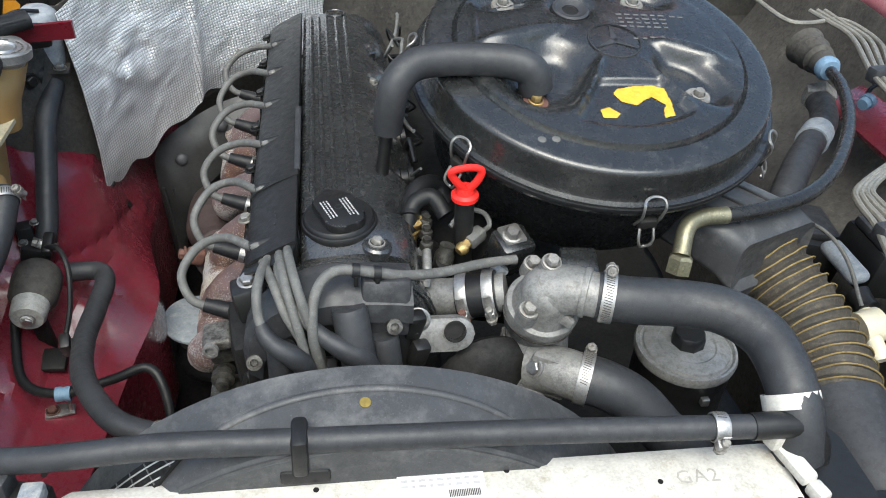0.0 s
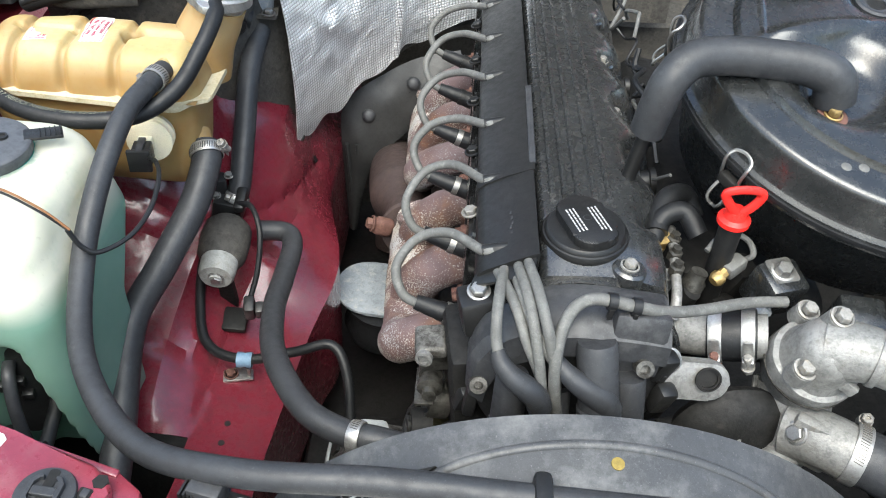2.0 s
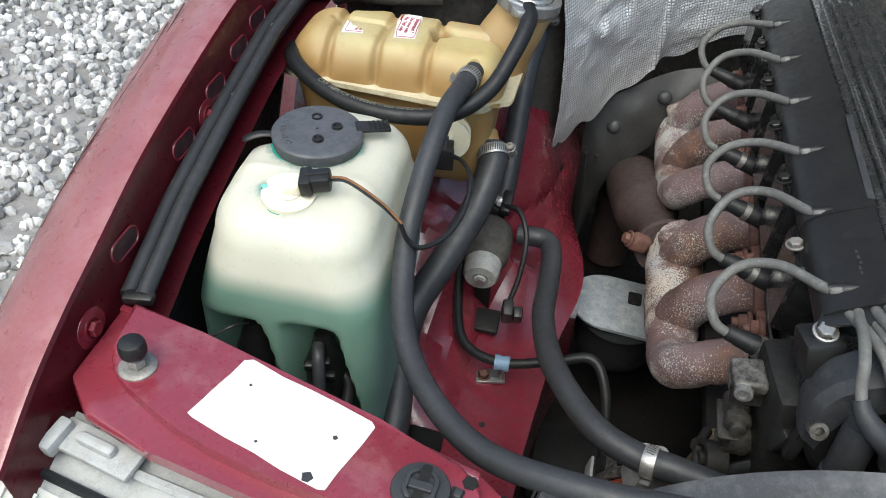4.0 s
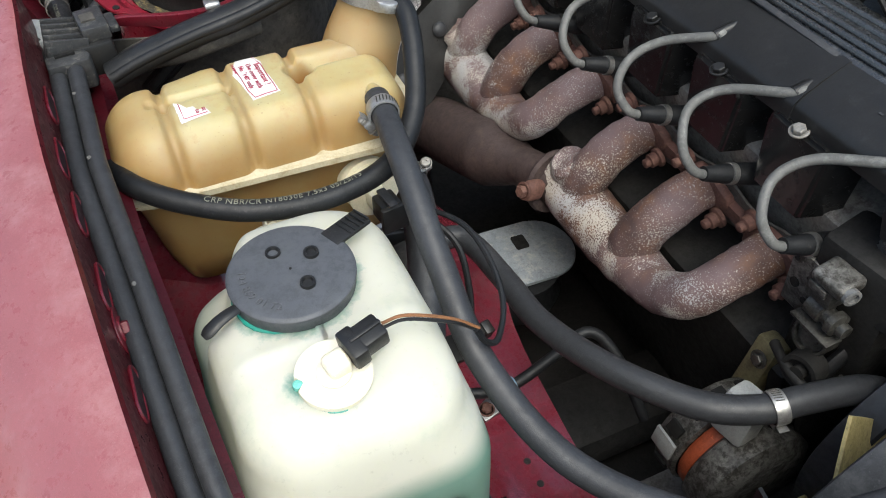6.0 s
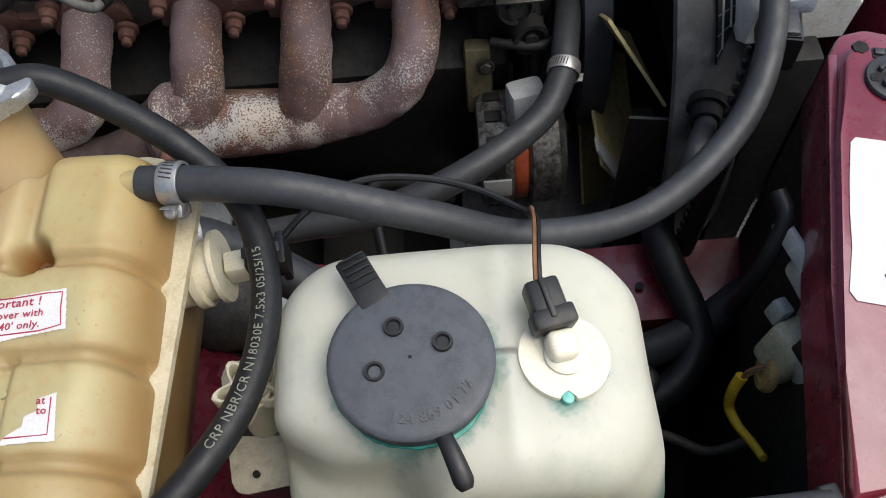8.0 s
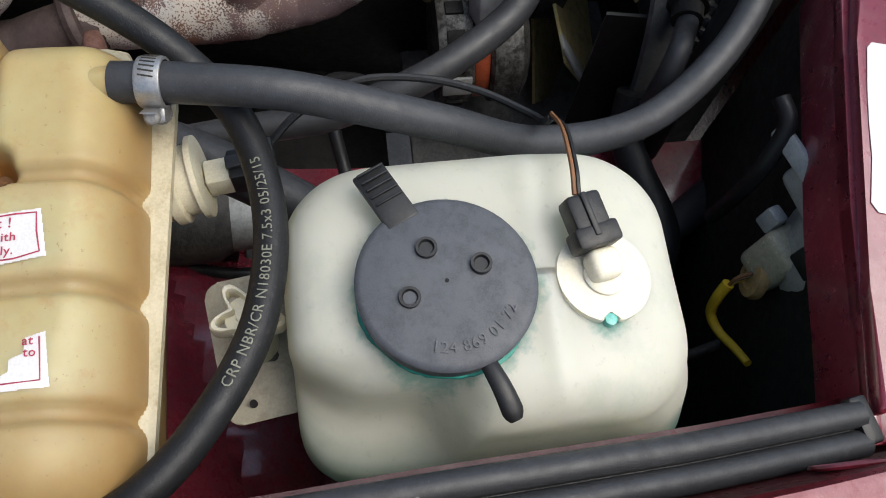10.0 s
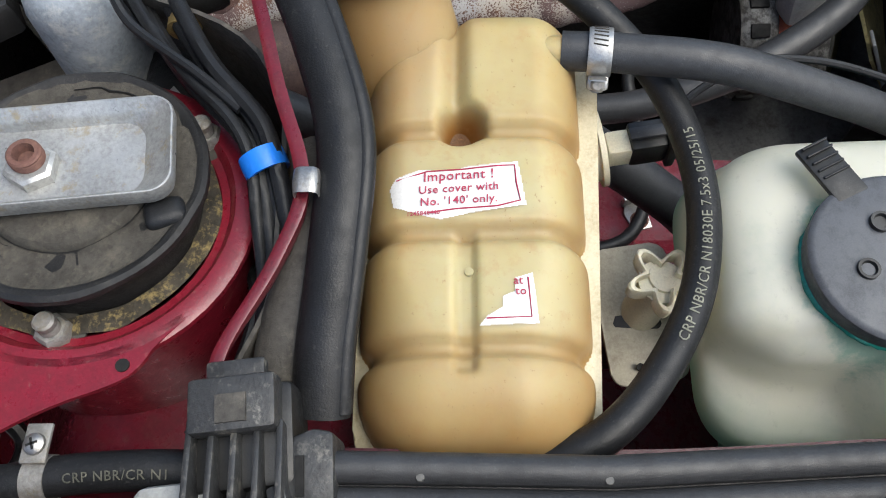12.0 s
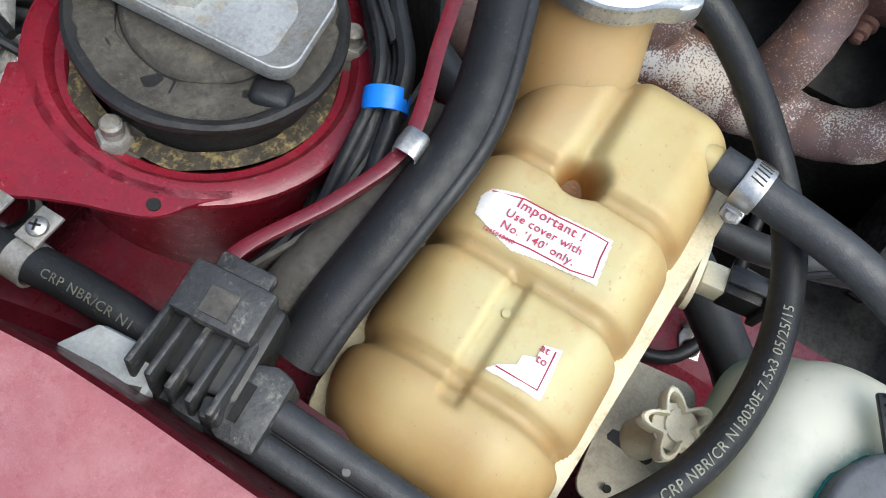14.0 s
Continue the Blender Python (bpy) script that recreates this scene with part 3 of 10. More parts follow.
def gravel():
    bm = sheet(lambda u, v: (-60 + 120 * u, -60 + 120 * v, 0.0), 40, 40, 0)
    tagged(part("ground", bm, SOIL), "grey gravel ground round the parked car", "ground", kind="structure")
    rng = random.Random(3)
    verts, faces = [], []
    for _ in range(24000):
        x, y = -1.02 - 3.2 * rng.random() ** 1.5, rng.uniform(-0.3, 5.2)
        r = rng.uniform(0.012, 0.024)
        m = Matrix.Translation((x, y, r * 0.35)) @ Euler((rng.random() * 6, rng.random() * 6, rng.random() * 6)).to_matrix().to_4x4() @ Matrix.Diagonal((r * rng.uniform(0.85, 1.25), r * rng.uniform(0.7, 1.0), r * rng.uniform(0.5, 0.8), 1))
        o = len(verts)
        for c in ICO:
            verts.append(m @ V([k * rng.uniform(0.82, 1.12) for k in c]))
        for f in ICO_FACES:
            faces.append([o + k for k in f])
    me = bpy.data.meshes.new("gravel")
    me.from_pydata(verts, [], faces)
    me.materials.append(STONE)
    tagged(new("gravel", me), "loose grey crushed stone gravel beside the car", "gravel", kind="stuff")
    for k in range(7):
        x, y = rng.uniform(-2.6, -1.3), rng.uniform(0.6, 3.2)
        bm = sheet(lambda u, v: (x + (u - 0.5) * 0.09 * math.sin(math.pi * min(1, v + 0.12)), y + 0.11 * v, 0.03 + 0.012 * math.sin(u * 3 + v * 4)), 5, 6, 0.001)
        tagged(part("fallen_leaf", bm, COPPERWIRE), "dry brown fallen leaf on the gravel", "leaf", "fallen leaves")


gravel()

# ---- car body ----
car = thing("car_body", (-0.06, 0.4, 0.0), "dark red car body with an open, dusty engine bay", "car body", kind="structure")

RAIL = ((-0.665, 0.050, 0.847), (-0.673, 0.14, 0.869), (-0.679, 0.25, 0.8885), (-0.686, 0.36, 0.903), (-0.685, 0.465, 0.912), (-0.684, 0.7, 0.922), (-0.682, 1.1, 0.928))


def rail_at(y):
    for a, b in zip(RAIL, RAIL[1:]):
        if y <= b[1] or b is RAIL[-1]:
            return V(a).lerp(V(b), (y - a[1]) / (b[1] - a[1]))


# maroon stands in for the shade inside the pressed red slots
MAROON = surface("slot_shade_maroon", (0.018, 0.005, 0.007), (0.034, 0.009, 0.012), 0.5, bumpy=0.2, dust=(0.07, 0.05, 0.045))


def crease(y):
    """Height of the fender's upper crease over its inner edge."""
    return 0.040 + 0.003 * max(0.0, min(1.0, (0.36 - y) / 0.26))


def fender():
    rings = []
    ys = [-0.10, -0.05, 0.0, 0.03, 0.07, 0.12, 0.18, 0.25, 0.33, 0.42, 0.52, 0.58, 0.64, 0.70, 0.80, 1.1]
    for y in ys:
        r = rail_at(y)
        lift = crease(y)
        drop = 0.0 if y > 0.0 else (y * y) * 1.6
        # the edge turns outwards behind the strut
        k = max(0.0, min(1.0, (y - 0.52) / 0.16))
        x0, z0 = r.x - 0.034 * k * k * (3 - 2 * k), r.z - drop
        ring = [(x0 + 0.014, y, z0 - 0.030), (x0 - 0.006, y, z0 - 0.028), (x0 - 0.0145, y, z0 - 0.020), (x0 - 0.0205, y, z0 + lift - 0.004), (x0 - 0.0225, y, z0 + lift - 0.001)]
        steep = 1 + 0.45 * max(0.0, min(1.0, (0.36 - y) / 0.36))
        for off, fall_ in ((0.026, 0.0), (0.045, 0.005), (0.070, 0.016), (0.100, 0.036), (0.124, 0.062), (0.142, 0.100), (0.155, 0.155)):
            ring.append((x0 - off, y, z0 + lift - fall_ * steep))
        rings.append(ring + [(x0 - 0.170, y, z0 - 0.25), (x0 - 0.176, y, z0 - 0.40), (x0 - 0.165, y, z0 - 0.6)])
    fine = []
    for k in range(len(rings[0])):
        fine.append(spline([r[k] for r in rings], 3))
    flange, fine = fine[:5], fine[4:]
    bm = loft([[c[i] for c in fine] for i in range(len(fine[0]))], closed=False, caps=False)
    bmesh.ops.solidify(bm, geom=bm.faces[:], thickness=0.0012)
    ob = part("fender", bm, RED_OUT, car, "faded dark red fender panel with sky sheen in its colour")
    bm = loft([[c[i] for c in flange] for i in range(len(flange[0]))], closed=False, caps=False)
    bmesh.ops.solidify(bm, geom=bm.faces[:], thickness=0.0012)
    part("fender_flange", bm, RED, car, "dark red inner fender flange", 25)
    # pressed oval slots and fixing bolts in the inner flange
    for y, kind in ((0.012, 1), (0.075, 0), (0.185, 0), (0.232, 1), (0.256, 0), (0.315, 0), (0.365, 0), (0.42, 0)):
        r = rail_at(y)
        low, high = V((r.x - 0.0145, y, r.z - 0.020)), V((r.x - 0.0205, y, r.z + crease(y) - 0.004))
        up = (high - low).normalized()
        n = V((0, 1, 0)).cross(up).normalized()
        n = n if n.x > 0 else -n
        at = low.lerp(high, (0.52 if y < 0.1 else 0.30) if kind else (0.62 if y < 0.1 else 0.46)) + n * 0.0004
        m = Matrix.Translation(at) @ Matrix((V((0, 1, 0)), n.cross(V((0, 1, 0))).normalized(), n)).transposed().to_4x4()
        if kind:
            part("bolt_pad", slab(rounded(0.030, 0.026, 0.012), 0.0012, m, 0.0006), RED, car)
            part("flange_bolt", hexbolt(at + n * 0.001, n, 0.006, 0.005), RED, car)
        else:
            part("flange_slot", slab(rounded(0.031, 0.0120, 0.0058, 8), 0.0010, m, 0), MAROON, car, "dark oval slot")
            ring = [m @ V((x, y_, 0.0006)) for x, y_ in rounded(0.034, 0.0150, 0.0073, 8)]
            part("slot_edge", sweep(bmesh.new(), ring + ring[:1], 0.0012, 6), RED, car)
    # scratches in the fender top
    for pts in (((0.335, 0.095), (0.271, 0.089), (0.212, 0.092)), ((0.20, 0.093), (0.15, 0.096), (0.09, 0.098)), ((0.36, 0.088), (0.31, 0.084))):
        line = []
        for y, off in pts:
            r = rail_at(y)
            steep = 1 + 0.45 * max(0.0, min(1.0, (0.36 - y) / 0.36))
            line.append((r.x - off, y, r.z + crease(y) - (0.016 + 0.020 * (off - 0.070) / 0.030) * steep + 0.0004))
        part("scratch", sweep(bmesh.new(), spline(line, 5), 0.0006, 5), UNDERSEAL, car, "grey scratch through the paint")


def inner_panel():
    secs = {
        -0.06: ((-0.385, 0.40), (-0.385, 0.585), (-0.455, 0.588), (-0.458, 0.54), (-0.462, 0.38), (-0.560, 0.345)),
        0.08: ((-0.382, 0.40), (-0.382, 0.580), (-0.455, 0.584), (-0.460, 0.54), (-0.464, 0.38), (-0.580, 0.345)),
        0.13: ((-0.380, 0.40), (-0.380, 0.570), (-0.455, 0.575), (-0.462, 0.54), (-0.48, 0.40), (-0.640, 0.38)),
        0.20: ((-0.378, 0.40), (-0.378, 0.562), (-0.455, 0.566), (-0.50, 0.575), (-0.60, 0.57), (-0.688, 0.56)),
        0.35: ((-0.365, 0.40), (-0.365, 0.560), (-0.452, 0.575), (-0.50, 0.63), (-0.60, 0.66), (-0.688, 0.70)),
        0.43: ((-0.345, 0.40), (-0.347, 0.575), (-0.430, 0.612), (-0.475, 0.68), (-0.57, 0.75), (-0.688, 0.84)),
        0.50: ((-0.350, 0.40), (-0.352, 0.575), (-0.405, 0.620), (-0.445, 0.70), (-0.52, 0.79), (-0.688, 0.835)),
        0.60: ((-0.375, 0.40), (-0.378, 0.575), (-0.398, 0.625), (-0.428, 0.72), (-0.495, 0.80), (-0.688, 0.835)),
        0.70: ((-0.375, 0.40), (-0.378, 0.585), (-0.402, 0.645), (-0.440, 0.74), (-0.50, 0.78), (-0.688, 0.72)),
        0.95: ((-0.375, 0.40), (-0.378, 0.59), (-0.42, 0.66), (-0.46, 0.74), (-0.55, 0.74), (-0.70, 0.68)),
    }
    cols = [spline([(p[k][0], y, p[k][1]) for y, p in secs.items()], 12) for k in range(6)]
    rows = []
    for i in range(len(cols[0])):
        rows.append([a_.lerp(b_, t_ / 10) for a_, b_ in zip([c[i] for c in cols], [c[i] for c in cols][1:]) for t_ in range(10)] + [cols[-1][i]])
    bm = loft(rows, closed=False, caps=False)
    bm.normal_update()
    for v in bm.verts:
        p = v.co
        # pressed beads, a welded overlap and shallow dents
        bead = 0.006 * math.exp(-(((p.y - 0.405 + 0.35 * (p.z - 0.70)) / 0.007) ** 2)) * (p.z > 0.60) + 0.005 * math.exp(-(((p.y - 0.315 - 0.25 * (p.z - 0.70)) / 0.006) ** 2)) * (p.z > 0.59)
        bead += 0.005 * math.exp(-(((p.z - 0.665 + 0.2 * (p.y - 0.4)) / 0.006) ** 2)) * (0.30 < p.y < 0.62)
        v.co += v.normal * (bead + 0.0055 * noise.noise(p * 13) + 0.0022 * noise.noise(p * 37)) * (0.25 if p.z < 0.60 and p.x > -0.46 else 1.0)
    # outside of the frame rail in front; the well's shade is put in as black
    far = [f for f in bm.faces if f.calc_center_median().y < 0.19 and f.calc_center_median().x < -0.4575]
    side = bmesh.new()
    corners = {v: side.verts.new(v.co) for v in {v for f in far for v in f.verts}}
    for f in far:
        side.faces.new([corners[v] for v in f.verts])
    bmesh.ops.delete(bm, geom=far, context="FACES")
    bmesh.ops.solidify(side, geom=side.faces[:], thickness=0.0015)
    part("rail_outside", side, DARK, car, "outside of the frame rail, coloured black for the well's shade", 22)
    bmesh.ops.solidify(bm, geom=bm.faces[:], thickness=0.0015)
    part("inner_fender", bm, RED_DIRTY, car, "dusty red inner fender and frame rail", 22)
    for y, x, r in ((0.239, -0.425, 0.0045), (0.215, -0.425, 0.0035), (0.255, -0.428, 0.0022), (0.19, -0.425, 0.0035), (0.057, -0.425, 0.004), (0.02, -0.426, 0.003), (0.12, -0.43, 0.003)):
        at = (x, y, 0.5745 - 0.045 * y if y > 0.1 else 0.589)
        part("rail_hole", lathe(at, (0, 0, 1), ((0, 0.0), (r, 0.0), (r, 0.0006), (0, 0.0006)), 14), DARK, car)
    # side wall of the well beside the tanks; deep shade painted in as black
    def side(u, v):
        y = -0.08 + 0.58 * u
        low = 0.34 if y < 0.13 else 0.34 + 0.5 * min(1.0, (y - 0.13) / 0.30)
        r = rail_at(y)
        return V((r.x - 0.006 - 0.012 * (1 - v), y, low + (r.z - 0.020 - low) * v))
    part("well_side", sheet(side, 24, 10, 0.002), DARK, car, "side of the well, coloured black for its deep shade")
    # oval hole in the wheelhouse
    m = pose(-0.402, 0.624, 0.633, 0, 74, 0)
    part("wheelhouse_hole", slab(rounded(0.018, 0.034, 0.008), 0.003, m, 0), DARK, car)


def crossmember():
    back = ((-0.676, 0.046), (-0.615, 0.031), (-0.555, 0.018), (-0.467, -0.006), (-0.400, -0.024))
    front = ((-0.383, -0.036), (-0.380, -0.052), (-0.392, -0.082), (-0.43, -0.086), (-0.471, -0.085), (-0.531, -0.074), (-0.60, -0.062), (-0.65, -0.048), (-0.676, -0.022))
    bm = slab(back + front, 0.010, pose(0, 0, 0.829), 0.004)
    bm = join(bm, slab([(x, y) for x, y in back] + [(x, y - 0.006) for x, y in back[::-1]], 0.05, pose(0, 0, 0.79), 0.001))
    ob = part("headlamp_panel", bm, RED_PANEL, car, "dark red painted front panel")
    # raised inner field of the panel
    inner = [(x + 0.012 * (x < -0.6) - 0.012 * (x > -0.42), y - 0.003) for x, y in back] + [(p.x, p.y) for p in spline(((-0.397, -0.040, 0), (-0.399, -0.058, 0), (-0.412, -0.071, 0), (-0.440, -0.0725, 0), (-0.479, -0.0695, 0), (-0.530, -0.063, 0), (-0.580, -0.050, 0), (-0.625, -0.030, 0), (-0.650, -0.012, 0), (-0.656, 0.006, 0)), 3)]
    part("raised_field", slab(inner, 0.0110, pose(0, 0, 0.8380), 0.0035, seg=3), RED_PANEL, ob)
    m = pose(-0.404, -0.039, 0.8470)
    part("hex_hole", slab([(0.0050 * math.cos(k * math.pi / 3), 0.0050 * math.sin(k * math.pi / 3)) for k in range(6)], 0.0025, m, 0), DARK, ob)
    # rubber bump stop with its washer
    at = V((-0.631, -0.011, 0.848))
    stop = thing("bump_stop", at, "black rubber bonnet bump stop on a dirty zinc washer", "bump stop")
    washer = lathe(at, (0, 0, 1), ((0, 0.001), (0.0125, 0.001), (0.0125, 0.0022), (0.0110, 0.0034), (0.0085, 0.0036), (0, 0.0036)), 32)
    hexbolt(at + V((0, 0, 0.003)), (0, 0, 1), 0.0062, 0.0065, washer, washer=False)
    part("washer", washer, ZINC, stop)
    part("stem", lathe(at, (0, 0, 1), ((0, 0.006), (0.0042, 0.006), (0.0042, 0.016), (0, 0.016))), ZINC, stop)
    part("knob", lathe(at, (0, 0, 1), ((0, 0.0125), (0.0065, 0.013), (0.0085, 0.015), (0.0090, 0.018), (0.0088, 0.0225), (0.0078, 0.0250), (0.0050, 0.0264), (0, 0.0267)), 30), RUBBER, stop)
    # twist lock: a slotted disc with two bracket-shaped lips
    at = V((-0.431, -0.051, 0.849))
    lock = thing("twist_lock", at, "grey-black plastic twist lock with raised lips in the red panel", "twist lock")
    part("disc", lathe(at, (0, 0, 1), ((0, 0.0004), (0.0172, 0.0004), (0.0176, 0.0016), (0.0170, 0.0030), (0.0150, 0.0034), (0, 0.0030)), 40), GREYPLASTIC, lock)
    lay = Matrix.Translation(at + V((0, 0, 0.0031))) @ pose(0, 0, 0, 0, 0, -4)
    part("slot", slab(rounded(0.0062, 0.0310, 0.0020, 4), 0.0006, lay, 0), DARK, lock, "dark slot")
    part("bar", slab(rounded(0.0150, 0.0060, 0.0012, 3), 0.0030, lay, 0.0008), GREYPLASTIC, lock)
    for s_ in (-1, 1):
        out = [(0.0036, -0.0100), (0.0062, -0.0104), (0.0100, -0.0058), (0.0100, 0.0058), (0.0062, 0.0104), (0.0036, 0.0100), (0.0036, 0.0078), (0.0056, 0.0078), (0.0078, 0.0048), (0.0078, -0.0048), (0.0056, -0.0078), (0.0036, -0.0078)]
        part("lip", slab([(s_ * x, y) for x, y in out][::s_], 0.0034, lay, 0.0005), GREYPLASTIC, lock)
    part("catch_hole", slab(rounded(0.0080, 0.0110, 0.001, 2), 0.0008, pose(-0.4105, -0.0495, 0.8488, 0, 0, -12), 0), DARK, lock)
    part("catch", block((0.005, 0.006, 0.003), (-0.4095, -0.0480, 0.8497), (0, 0, -12), 0.001), GREYPLASTIC, lock)
    # torn white sticker
    c = [V((-0.566, 0.015)), V((-0.468, -0.014)), V((-0.485, -0.068)), V((-0.584, -0.038))]
    pts = []
    for a, b in zip(c, c[1:] + c[:1]):
        pts += [a.lerp(b, t) + V((0.0006, 0.0006)) * math.sin(40 * t + a.x * 90) for t in (0.04, 0.3, 0.5, 0.7, 0.96)]
    st = part("sticker", slab([(p.x, p.y) for p in pts], 0.0004, pose(0, 0, 0.8493), 0), PAPER, None)
    tagged(st, "blank white paper sticker with small tears on the red panel", "sticker")
    for x, y, r in ((-0.497, -0.060, 0.0035), (-0.490, -0.030, 0.0016), (-0.555, -0.006, 0.001), (-0.535, -0.045, 0.001)):
        part("tear", slab([(r * 1.2, 0), (r * 0.3, r), (-r, r * 0.5), (-r * 0.6, -r * 0.9), (r * 0.5, -r)], 0.0003, pose(x, y, 0.84975), 0), GREYPLASTIC, st)


def headlamp():
    at = (-0.58, -0.10, 0.77)
    lamp = thing("headlamp", at, "headlamp with grey housing and ribbed clear glass", "headlamp")
    def edge(u):
        return V((-0.70 + 0.30 * u, -0.025 - 0.062 * u + 0.02 * u * u, 0.812))
    bm = loft([[edge(u), edge(u) + V((0, -0.055, -0.012)), edge(u) + V((0, -0.06, -0.03)), edge(u) + V((0, -0.01, -0.06)), edge(u) + V((0, 0.01, -0.03))] for u in (0, 0.25, 0.5, 0.75, 1)])
    part("housing", bm, LAMPGREY, lamp, "grey plastic lamp housing")
    for k in range(2):
        bm = bmesh.new()
        sweep(bm, [edge(u) + V((0, -0.022 - 0.022 * k, 0.000 - 0.006 * k)) for u in (0.05, 0.3, 0.6, 0.97)], 0.0035, 6)
        part("seam_rib", bm, RUBBER if k else LAMPGREY, lamp)
    bm = loft([[edge(u) + V((0, -0.052, -0.010)), edge(u) + V((0, -0.095, -0.03)), edge(u) + V((0, -0.11, -0.10)), edge(u) + V((0, -0.06, -0.10))] for u in (-0.05, 0.25, 0.5, 0.75, 1)])
    part("lens", bm, LAMPGLASS, lamp, "ribbed clear lens")
    for k in range(36):
        u = k / 36 * 0.95
        bm = bmesh.new()
        sweep(bm, (edge(u) + V((0, -0.056, -0.0095)), edge(u) + V((0, -0.094, -0.028))), 0.0016, 5)
        part("lens_rib", bm, LAMPGLASS, lamp)
    clip = edge(0.2) + V((0.0, -0.02, 0.006))
    bm = block((0.062, 0.022, 0.006), clip, (8, 0, -12), 0.002)
    block((0.030, 0.008, 0.010), clip + V((0, 0, 0.004)), (8, 0, -12), 0.003, bm=bm)
    block((0.010, 0.024, 0.012), clip + V((-0.028, 0, 0.003)), (8, 0, -12), 0.002, bm=bm)
    part("clip", bm, LAMPGREY, lamp, "grey plastic retaining clip")


def bay_shell():
    # black floors added to stop light from below and keep the depths dark
    part("bay_light_stop", block((1.5, 0.95, 0.02), (0.0, 0.70, 0.31), bevel=0), DARK, car)
    part("front_light_stop", block((0.9, 0.40, 0.02), (0.26, 0.03, 0.31), bevel=0), DARK, car)
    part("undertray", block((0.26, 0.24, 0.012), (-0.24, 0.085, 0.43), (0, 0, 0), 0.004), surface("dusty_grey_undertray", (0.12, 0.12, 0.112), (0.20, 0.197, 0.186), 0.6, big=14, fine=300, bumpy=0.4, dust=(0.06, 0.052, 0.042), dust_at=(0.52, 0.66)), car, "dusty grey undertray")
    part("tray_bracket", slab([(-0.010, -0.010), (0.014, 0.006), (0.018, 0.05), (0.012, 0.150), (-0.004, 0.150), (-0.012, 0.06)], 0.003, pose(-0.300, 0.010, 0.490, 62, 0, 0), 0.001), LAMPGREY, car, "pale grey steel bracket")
    # black floor and wall added to close the lamp corner and darken it
    part("lamp_light_stop", block((0.36, 0.34, 0.02), (-0.57, 0.04, 0.38), bevel=0), DARK, car)
    part("lamp_stop_wall", block((0.34, 0.012, 0.43), (-0.545, -0.005, 0.575), (0, 0, -14), 0.002), DARK, car, "black wall added behind the headlamp to keep the corner dark")
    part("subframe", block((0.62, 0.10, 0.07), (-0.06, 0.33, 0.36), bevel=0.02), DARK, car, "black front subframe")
    def wall(u, v):
        x = -0.72 + 1.55 * u
        return V((x, 0.93 + 0.10 * (v > 0.75), 0.32 + 0.56 * v)) + V((0, 0.012, 0.006)) * noise.noise(V((x * 9, v * 5, 1)))
    part("firewall", sheet(wall, 40, 14, 0.004), UNDERSEAL, car, "grey-brown undersealed bulkhead", 60)
    part("cowl", block((1.56, 0.22, 0.03), (0.06, 1.08, 0.89), bevel=0.008), UNDERSEAL, car)
    def left(u, v):
        y = -0.1 + 1.05 * u
        p = spline([(0.53, y, 0.34), (0.53, y, 0.66), (0.60, y, 0.72), (0.66, y, 0.80), (0.70, y, 0.90)], 4)[round(v * 16)]
        return p + V((0.006, 0, 0.006)) * noise.noise(p * 9)
    part("left_inner_fender", sheet(left, 24, 16, 0.003), UNDERSEAL, car, "grey-brown undersealed inner fender", 60)
    part("left_fender", block((0.16, 1.3, 0.05), (0.79, 0.45, 0.90), bevel=0.02), RED_OUT, car)
    part("front_wall", block((1.1, 0.02, 0.45), (0.07, -0.135, 0.55), bevel=0.004), RED_DIRTY, car)
    # red lock carrier in front of the radiator
    pts = [(-0.30, -0.145, 0.80), (-0.1, -0.150, 0.806), (0.1, -0.152, 0.808), (0.3, -0.15, 0.806), (0.6, -0.13, 0.80)]
    part("lock_carrier", tube(pts, 0.030, 14, 6, flat=0.55), RED, car, "dark red lock carrier bar")


def bulkhead_side():
    low = spline([(-0.665, 0.515, 0.80), (-0.60, 0.500, 0.77), (-0.50, 0.520, 0.715), (-0.428, 0.588, 0.668), (-0.372, 0.690, 0.690), (-0.256, 0.806, 0.732), (-0.12, 0.872, 0.74), (0.10, 0.90, 0.74)], 8)
    top = spline([(-0.665, 0.512, 0.900), (-0.60, 0.490, 0.905), (-0.50, 0.505, 0.912), (-0.446, 0.605, 0.915), (-0.382, 0.710, 0.935), (-0.262, 0.812, 0.945), (-0.12, 0.880, 0.945), (0.10, 0.905, 0.94)], 8)
    def wall(u, v):
        i = round(u * (len(low) - 1))
        p = low[i].lerp(top[i], v)
        return p + V((0.004, 0.004, 0)) * noise.noise(p * 16)
    part("bulkhead_side", sheet(wall, len(low) - 1, 12, 0.002), UNDERSEAL, car, "grey-brown undersealed side bulkhead", 60)
    part("bulkhead_bolt", hexbolt((-0.466, 0.548, 0.850), (0.75, -0.65, 0), 0.007, 0.006), PLASTIC, car)


bulkhead_side()
def bonnet():
    """The raised bonnet behind the bay: its dark lined underside shades the rear half."""
    b = thing("bonnet", (-0.06, 1.16, 0.95), "raised dark red bonnet with a dark lined underside", "bonnet", kind="structure")
    def skin(u, v):
        x = -0.06 + (u - 0.5) * 1.46
        return V((x, 1.18 - 0.06 * v + 0.03 * v * v, 0.97 + 1.06 * v)) + V((0, 0.03, 0)) * math.cos((u - 0.5) * math.pi)
    part("skin", sheet(skin, 16, 12, 0.003), RED_OUT, b)
    part("lining", sheet(lambda u, v: skin(0.04 + 0.92 * u, 0.04 + 0.92 * v) + V((0, -0.012, -0.004)), 16, 12, 0.006), DARK, b, "dark sound-deadening lining")


bonnet()
fender()
